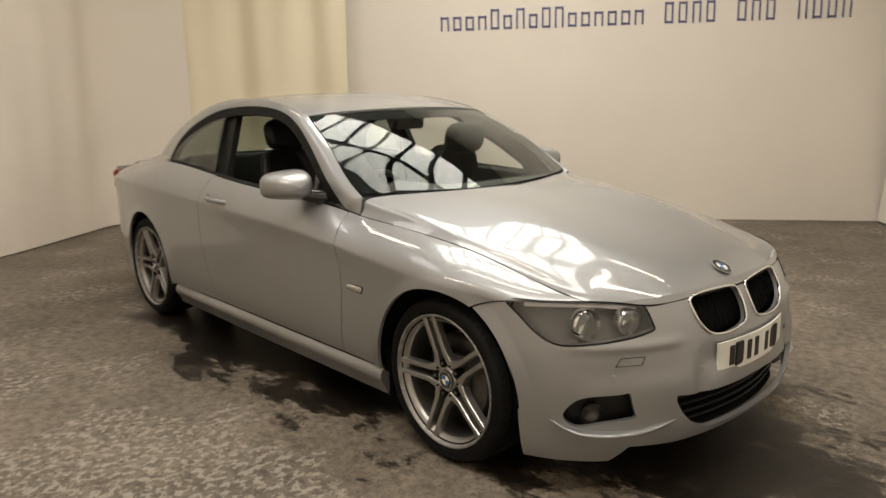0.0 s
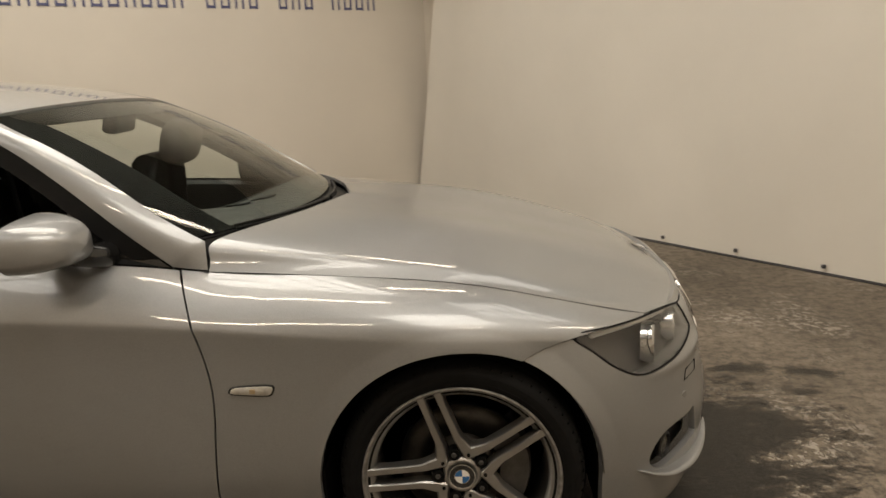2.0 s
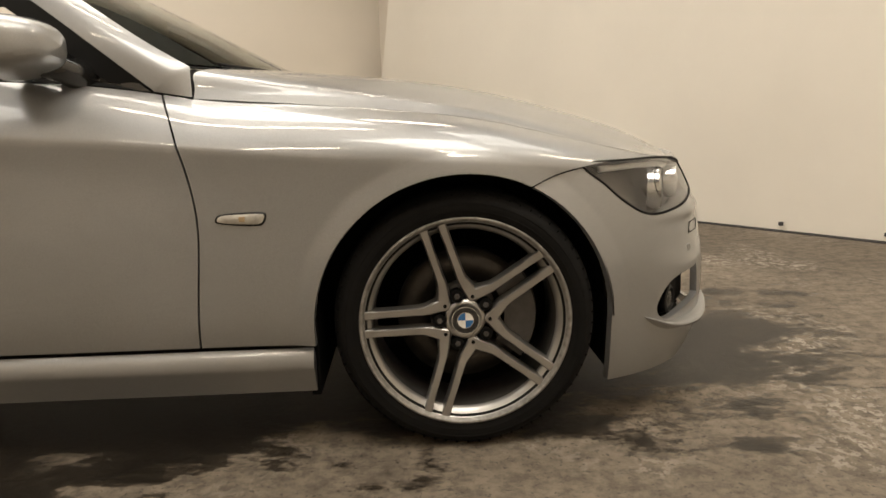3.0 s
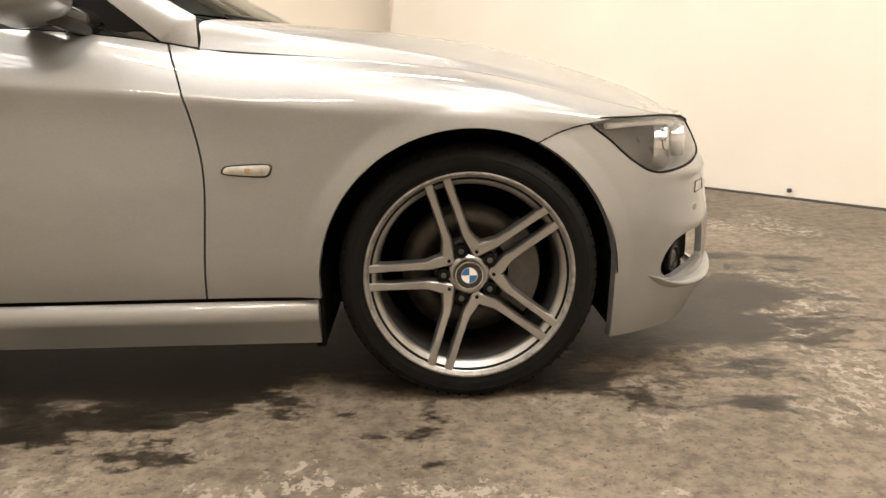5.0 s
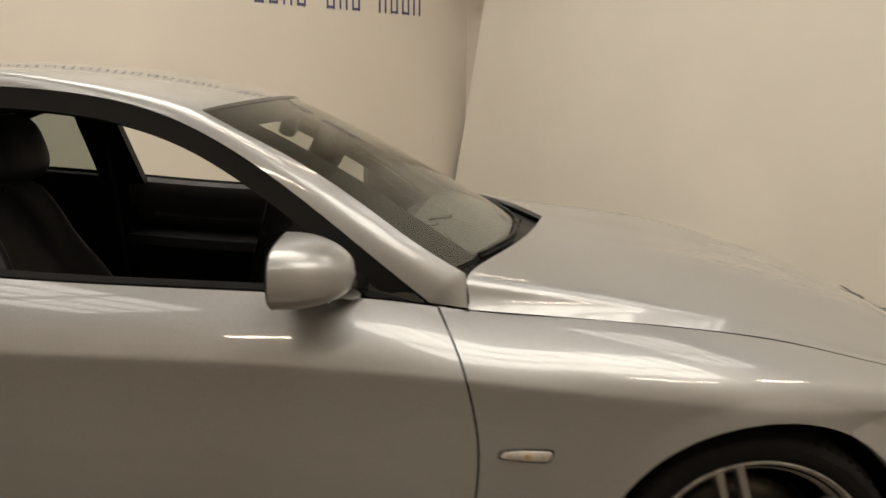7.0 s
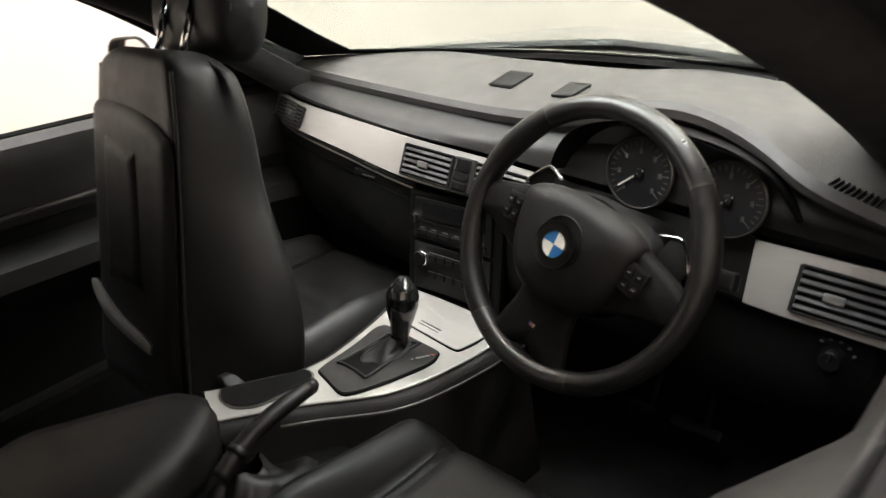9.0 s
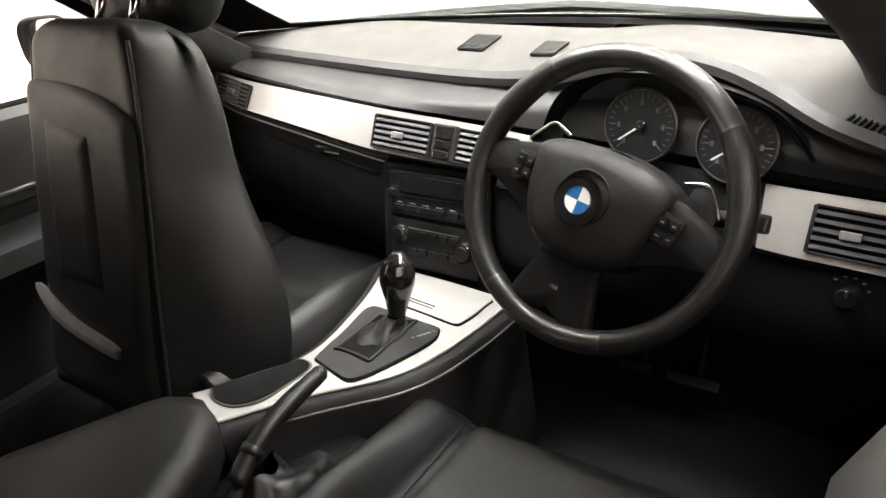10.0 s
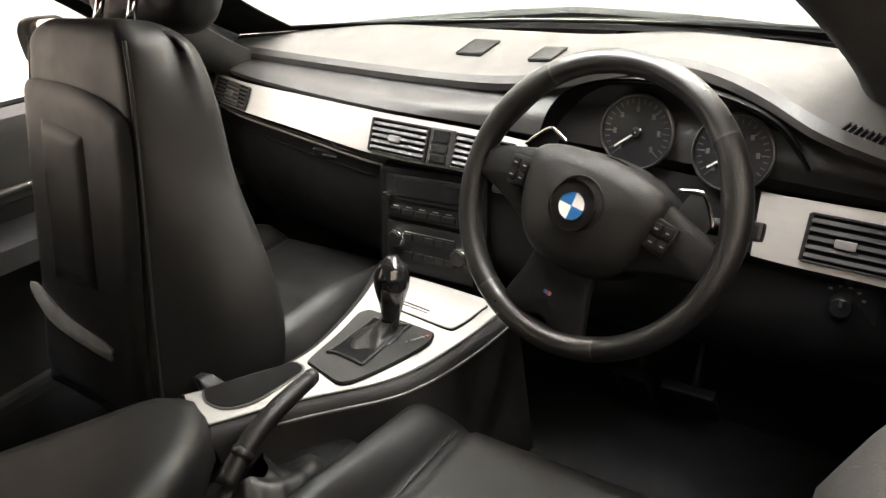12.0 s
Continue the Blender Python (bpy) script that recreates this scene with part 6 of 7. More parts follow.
for k in np.linspace(0, 1, 16):
    c = np.array([-1.43 - 0.03 * (1 - k), -0.105 + 0.022 * k, 0.548 + 0.062 * k])
    ring = []
    for t in np.linspace(0, 2 * math.pi, 40, endpoint=False):
        r = (0.095 * (1 - k) ** 1.2 + 0.026) * (1 + 0.08 * math.sin(4 * t + 6 * k) + 0.05 * math.sin(9 * t - 11 * k))
        ring.append(c + np.array([math.cos(t) * r, math.sin(t) * r * 0.62, 0.008 * math.sin(3 * t + 8 * k)]))
    P.append(ring + [ring[0]])
link_mesh("handbrake_gaiter", *grid_mesh(np.array(P)), M_LEATHER, hb, "crumpled black leather gaiter")
part("gaiter_base", turned(box_bm((-0.17, -0.075, -0.10), (0.16, 0.10, 0.0), 0.02), pose(-1.44, -0.075, 0.545, 0, 0, 12)), M_DASHLOW, hb)

ar = unit("armrest", "black leather centre armrest")
arm = prism([(-1.414, 0.095), (-1.396, 0.035), (-1.415, -0.005), (-1.465, -0.045), (-1.60, -0.090), (-1.86, -0.03), (-1.86, 0.13), (-1.60, 0.19)], 0.085, 0.030)
part("armrest_pad", turned(arm, pose(0, 0, 0.575)), M_LEATHER, ar, smooth=True, sharp=1.3)
part("armrest_stand", box_bm((-1.85, -0.05, 0.22), (-1.50, 0.10, 0.58), 0.02), M_DASHLOW, ar)

# ---- steering wheel, turned a little ----
HUB = Matrix.Translation((-1.055, -0.347, 0.836)) @ Matrix.Rotation(radians(-3.2), 4, "Z")
tl = radians(26.7)
AX = Matrix(((0, math.sin(tl), -math.cos(tl), 0), (-1, 0, 0, 0), (0, math.cos(tl), math.sin(tl), 0), (0, 0, 0, 1)))
WHEEL = HUB @ AX @ Matrix.Rotation(radians(-14.1), 4, "Z")
swl = unit("steering_wheel", "three-spoke black leather steering wheel turned slightly")


def sw_part(name, bm, material, label="", smooth=True):
    return part(name, turned(bm, WHEEL), material, swl, label, smooth)


RIM_R = 0.172
def rim_arc(a0, a1, n, grow=1.0):
    vs, fs = [], []
    seg = 20
    for i in range(n + 1):
        t = radians(a0 + (a1 - a0) * i / n)
        d = math.degrees(t) % 360
        thumb = math.exp(-((d - 62) / 16) ** 2) + math.exp(-((d - 298) / 16) ** 2)
        for k in range(seg):
            q = 2 * math.pi * k / seg
            rr, rz = 0.0150 * grow * (1 + 0.12 * thumb), 0.0168 * grow * (1 + 0.14 * thumb)
            r = RIM_R + math.cos(q) * rr - 0.002 * thumb
            vs.append((math.sin(t) * r, math.cos(t) * r, math.sin(q) * rz))
    for i in range(n):
        for k in range(seg):
            fs.append((i * seg + k, (i + 1) * seg + k, (i + 1) * seg + (k + 1) % seg, i * seg + (k + 1) % seg))
    return vs, fs


def sw_link(name, vs, fs, material, label=""):
    vs = [WHEEL @ Vector(v) for v in vs]
    return link_mesh(name, vs, fs, material, swl, label)


M_COVER = surface("soft_black_cover", (0.008, 0.0078, 0.0076), 0.5, spec=0.3, grain=0.3, grain_scale=420)
M_GRIP = surface("perforated_leather", (0.0075, 0.0072, 0.007), 0.36, spec=0.45, vary=0.12, scale=20, grain=0.6, grain_scale=700)
M_RIM = surface("polished_black_leather", (0.009, 0.0087, 0.0084), 0.31, spec=0.9, vary=0.15, scale=20, grain=0.2, grain_scale=500)
sw_link("rim", *rim_arc(-41.6, 41.6, 40), M_RIM, "smooth black leather rim")
sw_link("rim_grip", *rim_arc(41.6, 150.8, 50), M_GRIP)
sw_link("rim_grip", *rim_arc(209.2, 318.4, 50), M_GRIP)
sw_link("rim", *rim_arc(150.8, 209.2, 30), M_RIM)
for a in (41.6, 150.8, 209.2, 318.4):
    sw_link("rim_seam", *rim_arc(a - 0.5, a + 0.5, 2, 1.03), M_ALLOY_DARK, "grey stitched seam")
# airbag cover: a domed pad
def dome(outline, h0, h1, power=2.2):
    P = smooth_poly(outline, 64)
    c = P.mean(0)
    V, F, n = [], [], len(P)
    levels = np.linspace(0, 1, 10)
    for k in levels:
        sc = (1 - k ** power) ** (1 / power) if k < 1 else 0.0
        for p in P:
            q = c + (p - c) * max(sc, 0.001)
            V.append((q[0], q[1], h0 + (h1 - h0) * k))
    for i in range(len(levels) - 1):
        for k in range(n):
            F.append((i * n + k, i * n + (k + 1) % n, (i + 1) * n + (k + 1) % n, (i + 1) * n + k))
    return V, F


sw_link("airbag_cover", *dome([(-0.080, 0.048), (0.0, 0.060), (0.080, 0.048), (0.093, 0.016), (0.082, -0.034), (0.050, -0.074), (0.0, -0.084), (-0.050, -0.074), (-0.082, -0.034), (-0.093, 0.016)], -0.008, 0.034, 3.2), M_COVER, "dark grey airbag cover")
sw_link("badge_seat", *lathe([(0.0305, 0.030), (0.0315, 0.0335), (0.0325, 0.0338), (0.0335, 0.0315)], 40, "Z"), M_DASHLOW)
sw_badge = roundel(swl, WHEEL @ pose(-0.003, -0.005, 0.0335), 0.0300)
sw_link("hub_shroud", *dome([(-0.085, 0.04), (0, 0.062), (0.085, 0.04), (0.092, -0.01), (0.06, -0.07), (0, -0.085), (-0.06, -0.07), (-0.092, -0.01)], -0.060, 0.004, 4.0), M_DASHLOW)
for s in (-1, 1):
    V = dome([(s * 0.058, 0.030), (s * 0.100, 0.036), (s * 0.150, 0.020), (s * 0.168, 0.004), (s * 0.166, -0.022), (s * 0.140, -0.030), (s * 0.095, -0.046), (s * 0.058, -0.044)], -0.012, 0.010, 4.0)
    sw_link("spoke", *V, M_DASHLOW, "black horizontal spoke")
    keys = box_bm((-0.015, -0.019, 0.0), (0.015, 0.019, 0.006), 0.004)
    sw_part("spoke_buttons", turned(keys, pose(s * 0.100, 0.003, 0.009, 0, 0, -s * 8)), M_BLACK)
    for dx, dy in ((-0.007, 0.008), (0.007, 0.008), (-0.007, -0.008), (0.007, -0.008)):
        sw_part("spoke_button", turned(box_bm((-0.0058, -0.0065, 0), (0.0058, 0.0065, 0.003), 0.0015), pose(s * 0.100 + dx, 0.003 + dy, 0.0145)), M_DASHLOW)
        sw_part("button_mark", turned(box_bm((-0.0022, -0.0008, 0), (0.0022, 0.0008, 0.0006)), pose(s * 0.100 + dx, 0.003 + dy, 0.0176)), M_GREYMARK)
    # paddles behind the spokes
    pad = prism([(0.082, 0.010), (0.094, 0.058), (0.107, 0.062), (0.119, 0.051), (0.132, 0.033), (0.124, -0.006)], 0.004, 0.0015)
    if s < 0:
        pad = turned(pad, Matrix.Diagonal((-1, 1, 1, 1)))
    sw_part("shift_paddle", turned(pad, pose(0, 0, -0.037)), M_BLACK, "black shift paddle")
    tube("paddle_edge", [tuple(WHEEL @ Vector((s * x, y, -0.033))) for x, y in ((0.080, 0.056), (0.095, 0.0615), (0.107, 0.0635), (0.119, 0.053), (0.128, 0.042), (0.134, 0.032))], 0.0026, M_CHROME, swl, "bright paddle edge", n=24, seg=8)
    # lower spokes
V = dome([(-0.036, -0.050), (0.036, -0.050), (0.046, -0.090), (0.062, -0.150), (0.048, -0.166), (0.020, -0.158), (0.0, -0.150), (-0.020, -0.158), (-0.048, -0.166), (-0.062, -0.150), (-0.046, -0.090)], -0.010, 0.006, 4.0)
sw_link("lower_spoke", *V, M_DASHLOW, "black lower spoke")
for k, mat in enumerate((M_BLUE, M_RED, M_GREYMARK)):
    sw_part("spoke_mark", turned(box_bm((-0.0016, -0.0024, 0), (0.0016, 0.0024, 0.0008)), pose(-0.004 + 0.0036 * k, -0.118, 0.0062)), mat)
part("steering_column", turned(lathe_bm([(0.001, -0.02), (0.062, -0.02), (0.058, -0.10), (0.050, -0.22), (0.001, -0.22)], 28, "Z"), HUB @ AX), M_DASHLOW, swl, smooth=True)
for s, L in ((1, 0.168), (-1, 0.150)):
    stalk = [HUB @ AX @ Vector(v) for v in ((s * 0.05, -0.004, -0.066), (s * 0.11, 0.000, -0.060), (s * L, 0.004, -0.052))]
    tube("column_stalk", [tuple(v) for v in stalk], [0.010, 0.0085, 0.012], M_BLACK, swl, "black column stalk", n=12, seg=12)
    part("stalk_end", turned(box_bm((-0.014, -0.011, -0.009), (0.014, 0.011, 0.009), 0.004), HUB @ AX @ pose(s * (L + 0.006), 0.004, -0.051)), M_BLACK, swl)

# light switch right of the column
ls = unit("light_switch", "rotary light switch with small pale marks")
lsm = Matrix(((0, 0.15, -0.99, -0.888), (-1, 0, 0, -0.612), (0, 0.99, 0.15, 0.672), (0, 0, 0, 1)))
part("switch_panel", turned(box_bm((-0.045, -0.035, -0.01), (0.045, 0.035, 0.002), 0.006), lsm), M_BLACK, ls)
part("switch_knob", turned(lathe_bm([(0.001, 0.020), (0.012, 0.020), (0.014, 0.017), (0.0155, 0.002)], 28, "Z"), lsm), M_BLACK, ls, smooth=True)
part("knob_pointer", turned(box_bm((-0.0028, 0.001, 0.0198), (0.0028, 0.0115, 0.0215), 0.001), lsm), M_CHROME, ls)
for k in range(6):
    t = radians(-70 + 28 * k)
    part("switch_mark", turned(box_bm((-0.0022, -0.0014, 0.002), (0.0022, 0.0014, 0.0028)), lsm @ pose(math.sin(t) * 0.024, math.cos(t) * 0.024, 0)), M_GREYMARK, ls)

# ---- seats ----
def cushion_grid(w, l, h, bolster, nu=40, nv=36):
    """Top of a seat squab: bolsters at the sides, a dip between, rounded front."""
    P = np.zeros((nu, nv, 3))
    for i, a in enumerate(np.linspace(-1, 1, nu)):
        for j, b in enumerate(np.linspace(0, 1, nv)):
            edge = abs(a)
            z = bolster * np.exp(-((edge - 0.80) / 0.155) ** 2) * min(1, 0.25 + b * 1.6) * (1.0 if b > 0.10 else b / 0.10)
            z -= h * 0.55 * max(0, (edge - 0.90) / 0.10) ** 1.6
            z -= 0.055 * max(0, (0.10 - b) / 0.10) ** 1.8 + 0.020 * math.exp(-((edge - 0.60) / 0.035) ** 2) + 0.012 * math.exp(-((b - 0.42) / 0.022) ** 2) * (edge < 0.62)
            P[i, j] = (l * (0.5 - b), a * w, z)
    return P


# paler than the seat, standing in for light caught on the pocket's edge
M_LIT_EDGE = surface("lit_pocket_edge", (0.10, 0.096, 0.09), 0.5, spec=0.3, vary=0.2, scale=30)


def make_seat(x, y, z, back_tilt, back_off, H, name, label, back_y=0.0):
    s = unit(name, label)
    W, L = 0.245, 0.54
    P = cushion_grid(W, L, 0.11, 0.070) + np.array([x, y, z])
    V, F = solid(*grid_mesh(P), 0.085, (x, y, z - 0.4))
    link_mesh("seat_cushion", V, F, M_LEATHER, s, "black leather seat cushion with side bolsters")
    part("cushion_base", box_bm((x - 0.24, y - 0.225, z - 0.20), (x + 0.22, y + 0.225, z - 0.07), 0.025), M_DASHLOW, s)
    part("seat_rail", box_bm((x - 0.24, y - 0.19, z - 0.34), (x + 0.22, y - 0.15, z - 0.20), 0.004), M_BLACK, s)
    part("seat_rail", box_bm((x - 0.24, y + 0.15, z - 0.34), (x + 0.22, y + 0.19, z - 0.20), 0.004), M_BLACK, s)
    for e in (-1, 1):
        tube("cushion_seam", [(x + L * (0.5 - b), y + e * W * 0.60, z + 0.0015 + 0.002) for b in (0.1, 0.4, 0.7, 0.95)], 0.0018, M_BLACK, s, seg=6, n=16)
    # backrest: a thick shaped slab, front and back faces
    m = Matrix.Translation((x + back_off, y + back_y, z - 0.02)) @ Matrix.Rotation(radians(back_tilt), 4, "Y")
    rear_half = cspline([0, 0.3, 0.65, 0.85, 1.0], [0.165, 0.150, 0.141, 0.132, 0.118])
    front_half = cspline([0, 0.17, 0.30, 0.40, 0.52, 0.66, 0.76, 0.86, 0.94, 1.0], [0.248, 0.256, 0.257, 0.244, 0.218, 0.188, 0.180, 0.168, 0.148, 0.120])
    depth = cspline([0, 0.3, 0.6, 0.85, 1.0], [0.125, 0.118, 0.092, 0.070, 0.055])

    def section(t, shrink):
        """Half of the backrest's section at height t, from the middle of its back round to the middle of its front."""
        hb, hf, xf = float(rear_half(t)), float(front_half(t)), float(depth(t))
        pts = [(-0.027, 0), (-0.027, 0.45 * hb), (-0.0265, 0.80 * hb), (-0.024, 0.95 * hb), (-0.014, hb + 0.003), (0.012, hb + (hf - hb) * 0.34), (0.050, hb + (hf - hb) * 0.74),
               (xf - 0.012, hf - 0.004), (xf + 0.006, hf - 0.002), (xf + 0.018, hf * 0.93), (xf + 0.014, hf * 0.80), (xf - 0.020, hf * 0.62), (xf - 0.028, hf * 0.35), (xf - 0.028, 0)]
        q = curve3([(a, b, 0) for a, b in pts])(np.linspace(0, 1, 44))[:, :2]
        mid = np.array([0.5 * xf - 0.01, 0])
        return mid + (q - mid) * np.array([0.35 + 0.65 * shrink, 0.62 + 0.38 * shrink])

    def put(G):
        return np.array([m @ Vector(p) for p in G.reshape(-1, 3)]).reshape(G.shape)
    rows = []
    for t in list(np.linspace(0, 0.93, 34)) + [0.93 + 0.07 * math.sin(radians(a)) for a in range(12, 91, 13)]:
        shrink = math.sqrt(max(0.0, 1 - ((t - 0.93) / 0.07) ** 2)) if t > 0.93 else 1.0
        q = section(t, shrink)
        loop = np.concatenate([q, (q * np.array([1, -1]))[::-1][1:]], 0)
        rows.append(np.column_stack([loop[:, 0], loop[:, 1], np.full(len(loop), H * t)]))
    V, F = grid_mesh(put(np.array(rows)))
    kk = len(rows[0])
    caps = [tuple(range(0, kk)), tuple(range((len(rows) - 1) * kk, len(rows) * kk))[::-1]]
    link_mesh("backrest", V, [tuple(f) for f in F] + caps, M_LEATHER, s, "black leather backrest")
    for e in (-1, 1):
        pts = np.array([(-0.021, e * (float(rear_half(t)) * 0.985), H * t) for t in np.linspace(0.04, 0.95, 14)])
        tube("backrest_piping", put(pts), 0.0030, M_BLACK, s, seg=6, n=30)

    def patch(nm, outline, lift, mat, lab="", swell=0.0, smooth_n=80, parent=None):
        """A panel on the flat back of the backrest, its outline given across and up."""
        O = smooth_poly(outline, smooth_n)
        sd = poly_sdf(O)
        lo, hi = O.min(0) - 0.01, O.max(0) + 0.01
        U, Z = np.meshgrid(np.linspace(lo[0], hi[0], 40), np.linspace(lo[1], hi[1], 56), indexing="ij")
        def fn(a, b):
            edge = np.clip(-sd(a, b) / 0.022, 0, 1)
            return np.stack([-0.027 - lift - swell * (1 - (1 - edge) ** 2), a, b], -1)
        v, f = skin(fn, U, Z, sd)
        v, f = solid(put(v), f, 0.007, tuple(m @ Vector((0.2, 0, H / 2))))
        return crisp(link_mesh(nm, v, f, mat, s, lab), 0.6)
    patch("back_panel", [(0.120, 0.498), (0.060, 0.499), (0.000, 0.494), (-0.070, 0.481), (-0.118, 0.462), (-0.134, 0.430), (-0.138, 0.30), (-0.140, 0.12), (-0.130, 0.025), (0.0, 0.015), (0.130, 0.025), (0.140, 0.12), (0.138, 0.30), (0.134, 0.46)], 0.002, M_LEATHER, "smooth black backrest panel", 0.011)
    patch("pocket_surround", [(0.110, 0.468), (0.050, 0.466), (-0.030, 0.457), (-0.086, 0.440), (-0.100, 0.410), (-0.103, 0.25), (-0.098, 0.06), (0.0, 0.045), (0.100, 0.06), (0.112, 0.25), (0.116, 0.44)], 0.010, M_VOID)
    patch("map_pocket", [(0.070, 0.446), (0.020, 0.440), (-0.026, 0.430), (-0.038, 0.415), (-0.042, 0.32), (-0.044, 0.22), (-0.030, 0.20), (0.060, 0.20), (0.078, 0.22), (0.078, 0.36), (0.076, 0.43)], 0.011, M_LEATHER, "soft map pocket", 0.010)
    patch("pocket_edge", [(0.150, 0.172), (0.146, 0.160), (0.120, 0.136), (0.055, 0.112), (-0.060, 0.100), (-0.070, 0.106), (-0.068, 0.122), (0.020, 0.136), (0.090, 0.158), (0.138, 0.178)], 0.018, M_LIT_EDGE, "curved edge of the lower pocket, painted pale for the light on it", 0.004)
    for e in (-0.042, 0.042):
        a_, b_ = m @ Vector((0.034, e, H - 0.03)), m @ Vector((0.062, e, H + 0.09))
        tube("headrest_post", [tuple(a_), tuple(b_)], 0.0065, M_CHROME, s, "chrome headrest post", seg=12)
    hm = m @ Matrix.Translation((0.108, 0, H + 0.070))
    P = []
    for t in np.linspace(-1, 1, 22):
        ring = []
        for q in np.linspace(0, 2 * math.pi, 36, endpoint=False):
            c, d = math.cos(q), math.sin(q)
            sc = (1 - abs(t) ** 4) ** 0.3
            ring.append(tuple(hm @ Vector((0.052 * abs(c) ** 0.75 * np.sign(c) * max(sc, 0.02), 0.132 * t, 0.088 * abs(d) ** 0.75 * np.sign(d) * max(sc, 0.02)))))
        P.append(ring + [ring[0]])
    link_mesh("headrest", *grid_mesh(np.array(P)), M_LEATHER, s, "padded black leather headrest")
    tube("headrest_piping", [tuple(hm @ Vector((-0.030, 0.120 * math.cos(q), 0.078 * math.sin(q)))) for q in np.linspace(0, 2 * math.pi, 16, endpoint=False)], 0.0028, M_BLACK, s, n=40, seg=6, closed=True)
    return s


make_seat(-1.06, 0.340, 0.533, 15, -0.302, 0.588, "passenger_seat", "black leather passenger seat folded forward with a map pocket", 0.003)
make_seat(-1.43, -0.375, 0.560, -16, -0.308, 0.543, "driver_seat", "black leather driver's seat with tall side bolsters")
rs = unit("rear_bench", "black leather rear bench seat")
part("bench_cushion", box_bm((-2.62, -0.56, 0.36), (-2.15, 0.56, 0.52), 0.05, 4), M_LEATHER, rs, smooth=True)
part("bench_back", turned(box_bm((-0.09, -0.56, 0), (0.07, 0.56, 0.56), 0.05, 4), pose(-2.64, 0, 0.46, 0, -18, 0)), M_LEATHER, rs, smooth=True)
part("parcel_shelf", box_bm((-3.12, -0.58, 0.93), (-2.74, 0.58, 0.955), 0.01), M_CARPET, rs)

# ---- floor, doors and pillars inside ----
part("cabin_floor", box_bm((-2.7, -0.74, 0.222), (-0.45, 0.74, 0.236)), M_CARPET, car)
for side in (-1, 1):
    part("inner_sill", box_bm((-2.34, side * 0.70, 0.222), (-0.46, side * 0.790, 0.40), 0.02), M_CARPET, car)
part("bulkhead", box_bm((-0.66, -0.74, 0.24), (-0.63, 0.74, 0.86)), M_CARPET, car)
part("bulkhead", box_bm((-3.2, -0.70, 0.24), (-3.16, 0.70, 0.92)), M_CARPET, car)
for k, (y, w) in enumerate(((-0.30, 0.03), (-0.40, 0.045))):
    p_ = unit("pedal", "black rubber pedal")
    part("pedal_pad", turned(box_bm((-0.01, -w, -0.05), (0.01, w, 0.05), 0.006), pose(-0.78, y, 0.36, 0, -30, 0)), M_RUBBER, p_)
    tube("pedal_arm", [(-0.77, y, 0.36), (-0.72, y, 0.45), (-0.70, y, 0.56)], 0.008, M_BLACK, p_, n=8)
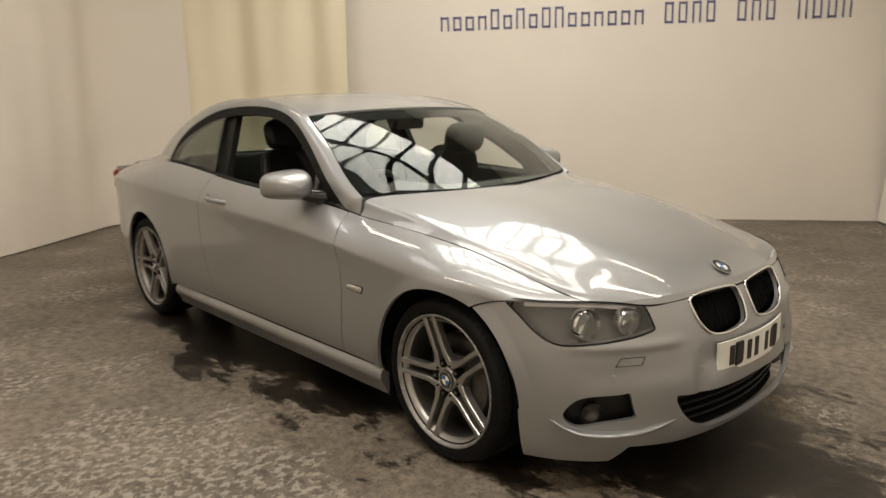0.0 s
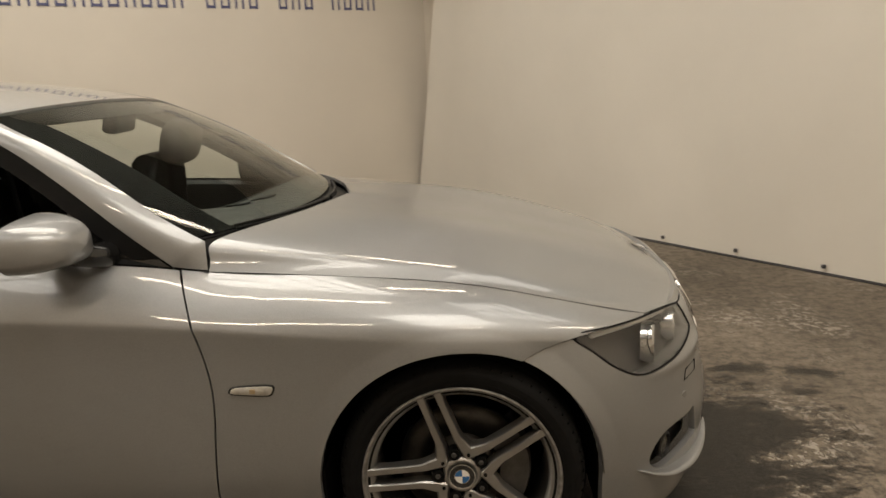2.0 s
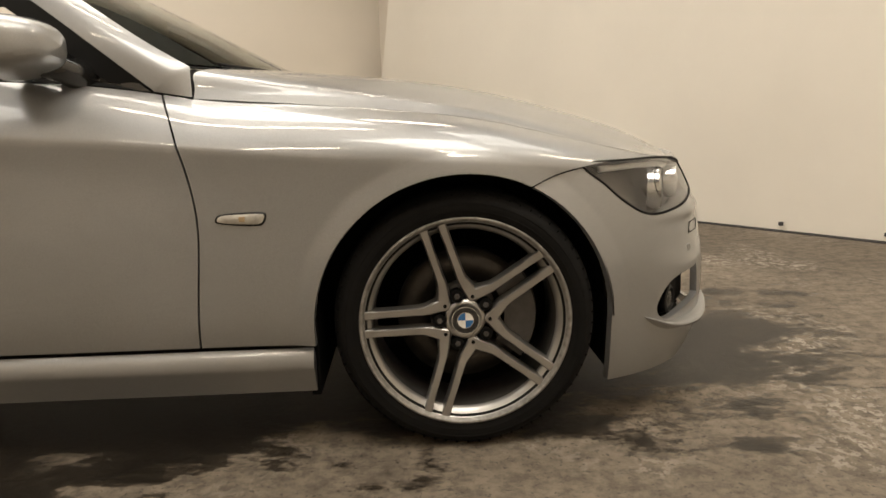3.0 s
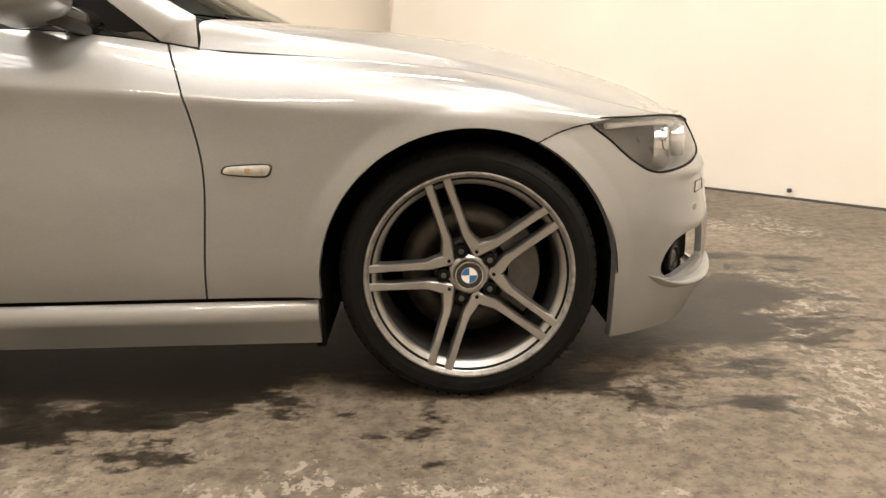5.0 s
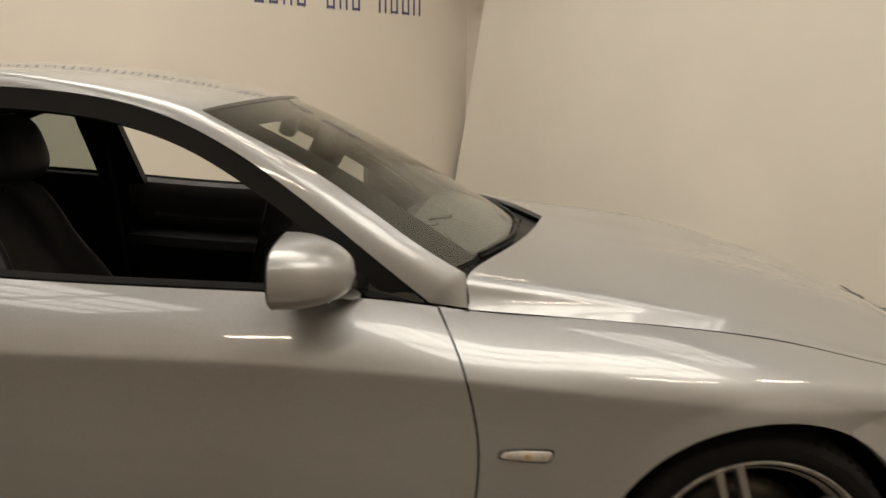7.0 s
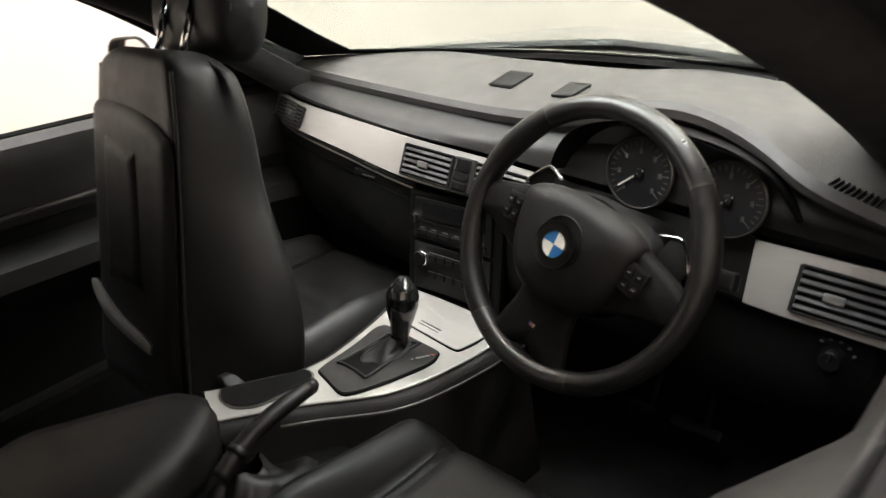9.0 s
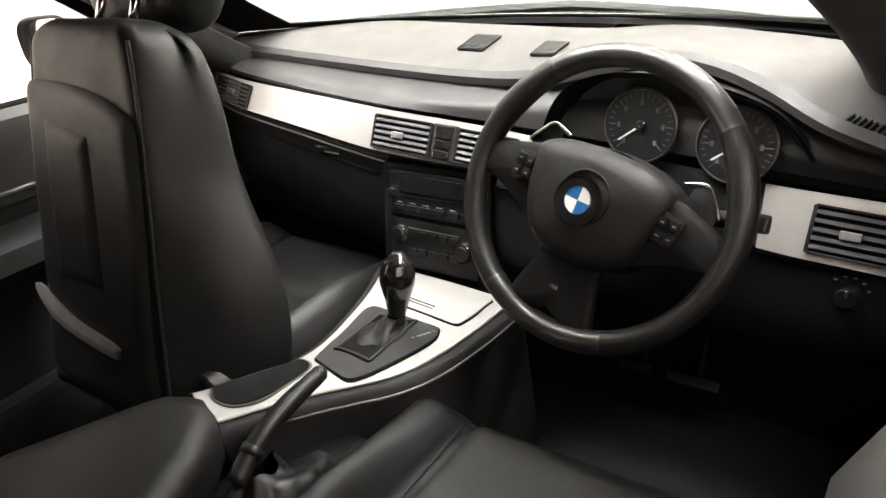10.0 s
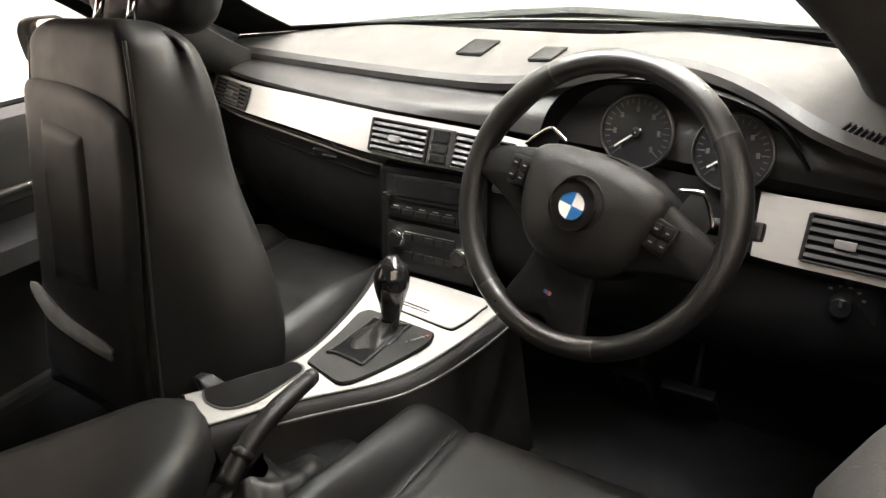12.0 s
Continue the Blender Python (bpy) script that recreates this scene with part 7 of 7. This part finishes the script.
for side in (-1, 1):
    d = unit("door_lining", "black door lining with armrest and pale trim line")
    xs = np.linspace(-1.96, -0.74, 40)
    prof = [(0.030, 0.0), (0.055, -0.015), (0.066, -0.06), (0.072, -0.13), (0.060, -0.17), (0.058, -0.20), (0.140, -0.225), (0.150, -0.262), (0.105, -0.31), (0.060, -0.42), (0.075, -0.56), (0.045, -0.64)]
    if side < 0:
        prof = [(0.030, 0.0), (0.070, -0.012), (0.104, -0.035), (0.116, -0.062), (0.112, -0.10), (0.095, -0.16), (0.085, -0.20), (0.090, -0.225), (0.090, -0.262), (0.080, -0.31), (0.060, -0.42), (0.075, -0.56), (0.045, -0.64)]
    G = np.stack([np.stack([(x, side * (float(top_s(np.array(x))) - dy + (0.0 if dz > -0.10 else 0.030)), float(top_z(np.array(x))) + dz) for dy, dz in prof]) for x in xs])
    if side < 0:
        fall = np.clip((xs + 1.42) / 0.14, 0, 1)[:, None] * np.array([0.0 if dz > -0.008 else 1.0 for dy, dz in prof])[None]
        G[:, :, 1] -= 0.060 * fall
    sheet("lining_panel", G, 0.010, (-1.4, side * 2.0, 0.7), M_LINING, d)
    # sheet in a paler skin, added to stand in for window light here
    sheet("top_roll", G[:, :5] + np.array([0, -side * 0.003, 0.003]), 0.004, (-1.4, side * 2.0, 0.7), M_DASH, d, "grained dark grey door top roll, added paler for window light")
    sheet("lining_insert", G[2:-2, 4:6] + np.array([0, -side * 0.004, 0]), 0.004, (-1.4, side * 2.0, 0.7), M_LEATHER, d)
    if side > 0:
        tube("trim_line", G[3:-3:4, 3] + np.array([0, -side * 0.004, -0.012]), 0.007, M_ALLOY_DARK, d, "dull grey trim line", n=40, seg=8)
    if side > 0:
        tube("door_pull", [tuple(G[24, 6] + np.array([0, -side * 0.004, 0.02])), tuple(G[27, 6] + np.array([0, -side * 0.022, 0.05])), tuple(G[31, 6] + np.array([0, -side * 0.022, 0.055])), tuple(G[34, 6] + np.array([0, -side * 0.004, 0.035]))], 0.009, M_CHROME, d, "bright inner door handle", n=16)
    # rear quarter lining
    xs = np.linspace(-3.1, -1.94, 20)
    G = np.stack([np.stack([(x, side * (float(top_s(np.array(x))) - 0.05), z) for z in np.linspace(0.26, float(top_z(np.array(x))) - 0.01, 8)]) for x in xs])
    sheet("quarter_lining", G, 0.01, (-2.5, side * 2.0, 0.6), M_DASHLOW, d)
    # pillar cover along the screen, and roof edge lining
    t = np.linspace(0.0, 0.80, 60)
    A, B = dlo_top(t) + np.array([0, -0.022, -0.030]), outer(t) + np.array([-0.050, -0.050, -0.046])
    B[:, 1] -= 0.085 * np.clip((0.52 - t) / 0.20, 0, 1)
    C = (A + B) / 2 + np.array([-0.030, -0.030, -0.026])
    P = np.stack([A, C, B], 1) * np.array([1, side, 1.0])
    P = np.moveaxis(cspline([0, 0.5, 1], np.moveaxis(P, 1, 0))(np.linspace(0, 1, 8)), 0, 1)
    sheet("pillar_cover", P, 0.006, (-1.5, side * 3.0, 2.2), M_HEADLINER, d)
    # belt on the centre pillar
    tube("seat_belt", [(-2.00, side * 0.615, 1.14), (-1.99, side * 0.64, 0.90), (-1.97, side * 0.66, 0.50)], 0.011, M_BLACK, d, "black seat belt", n=10, seg=6)
mir = unit("interior_mirror", "black interior mirror at the top of the windscreen")
part("mirror_body", turned(box_bm((-0.022, -0.11, -0.032), (0.022, 0.11, 0.032), 0.016, 3), pose(-1.15, -0.02, 1.215, 0, 12, 8)), M_BLACK, mir, smooth=True)
part("mirror_face", turned(box_bm((-0.025, -0.10, -0.026), (-0.022, 0.10, 0.026), 0.001), pose(-1.15, -0.02, 1.215, 0, 12, 8)), M_CHROME, mir)
tube("mirror_stem", [(-1.14, 0, 1.225), (-1.145, 0, 1.25), (-1.15, 0, 1.272)], 0.015, M_BLACK, mir, n=6)
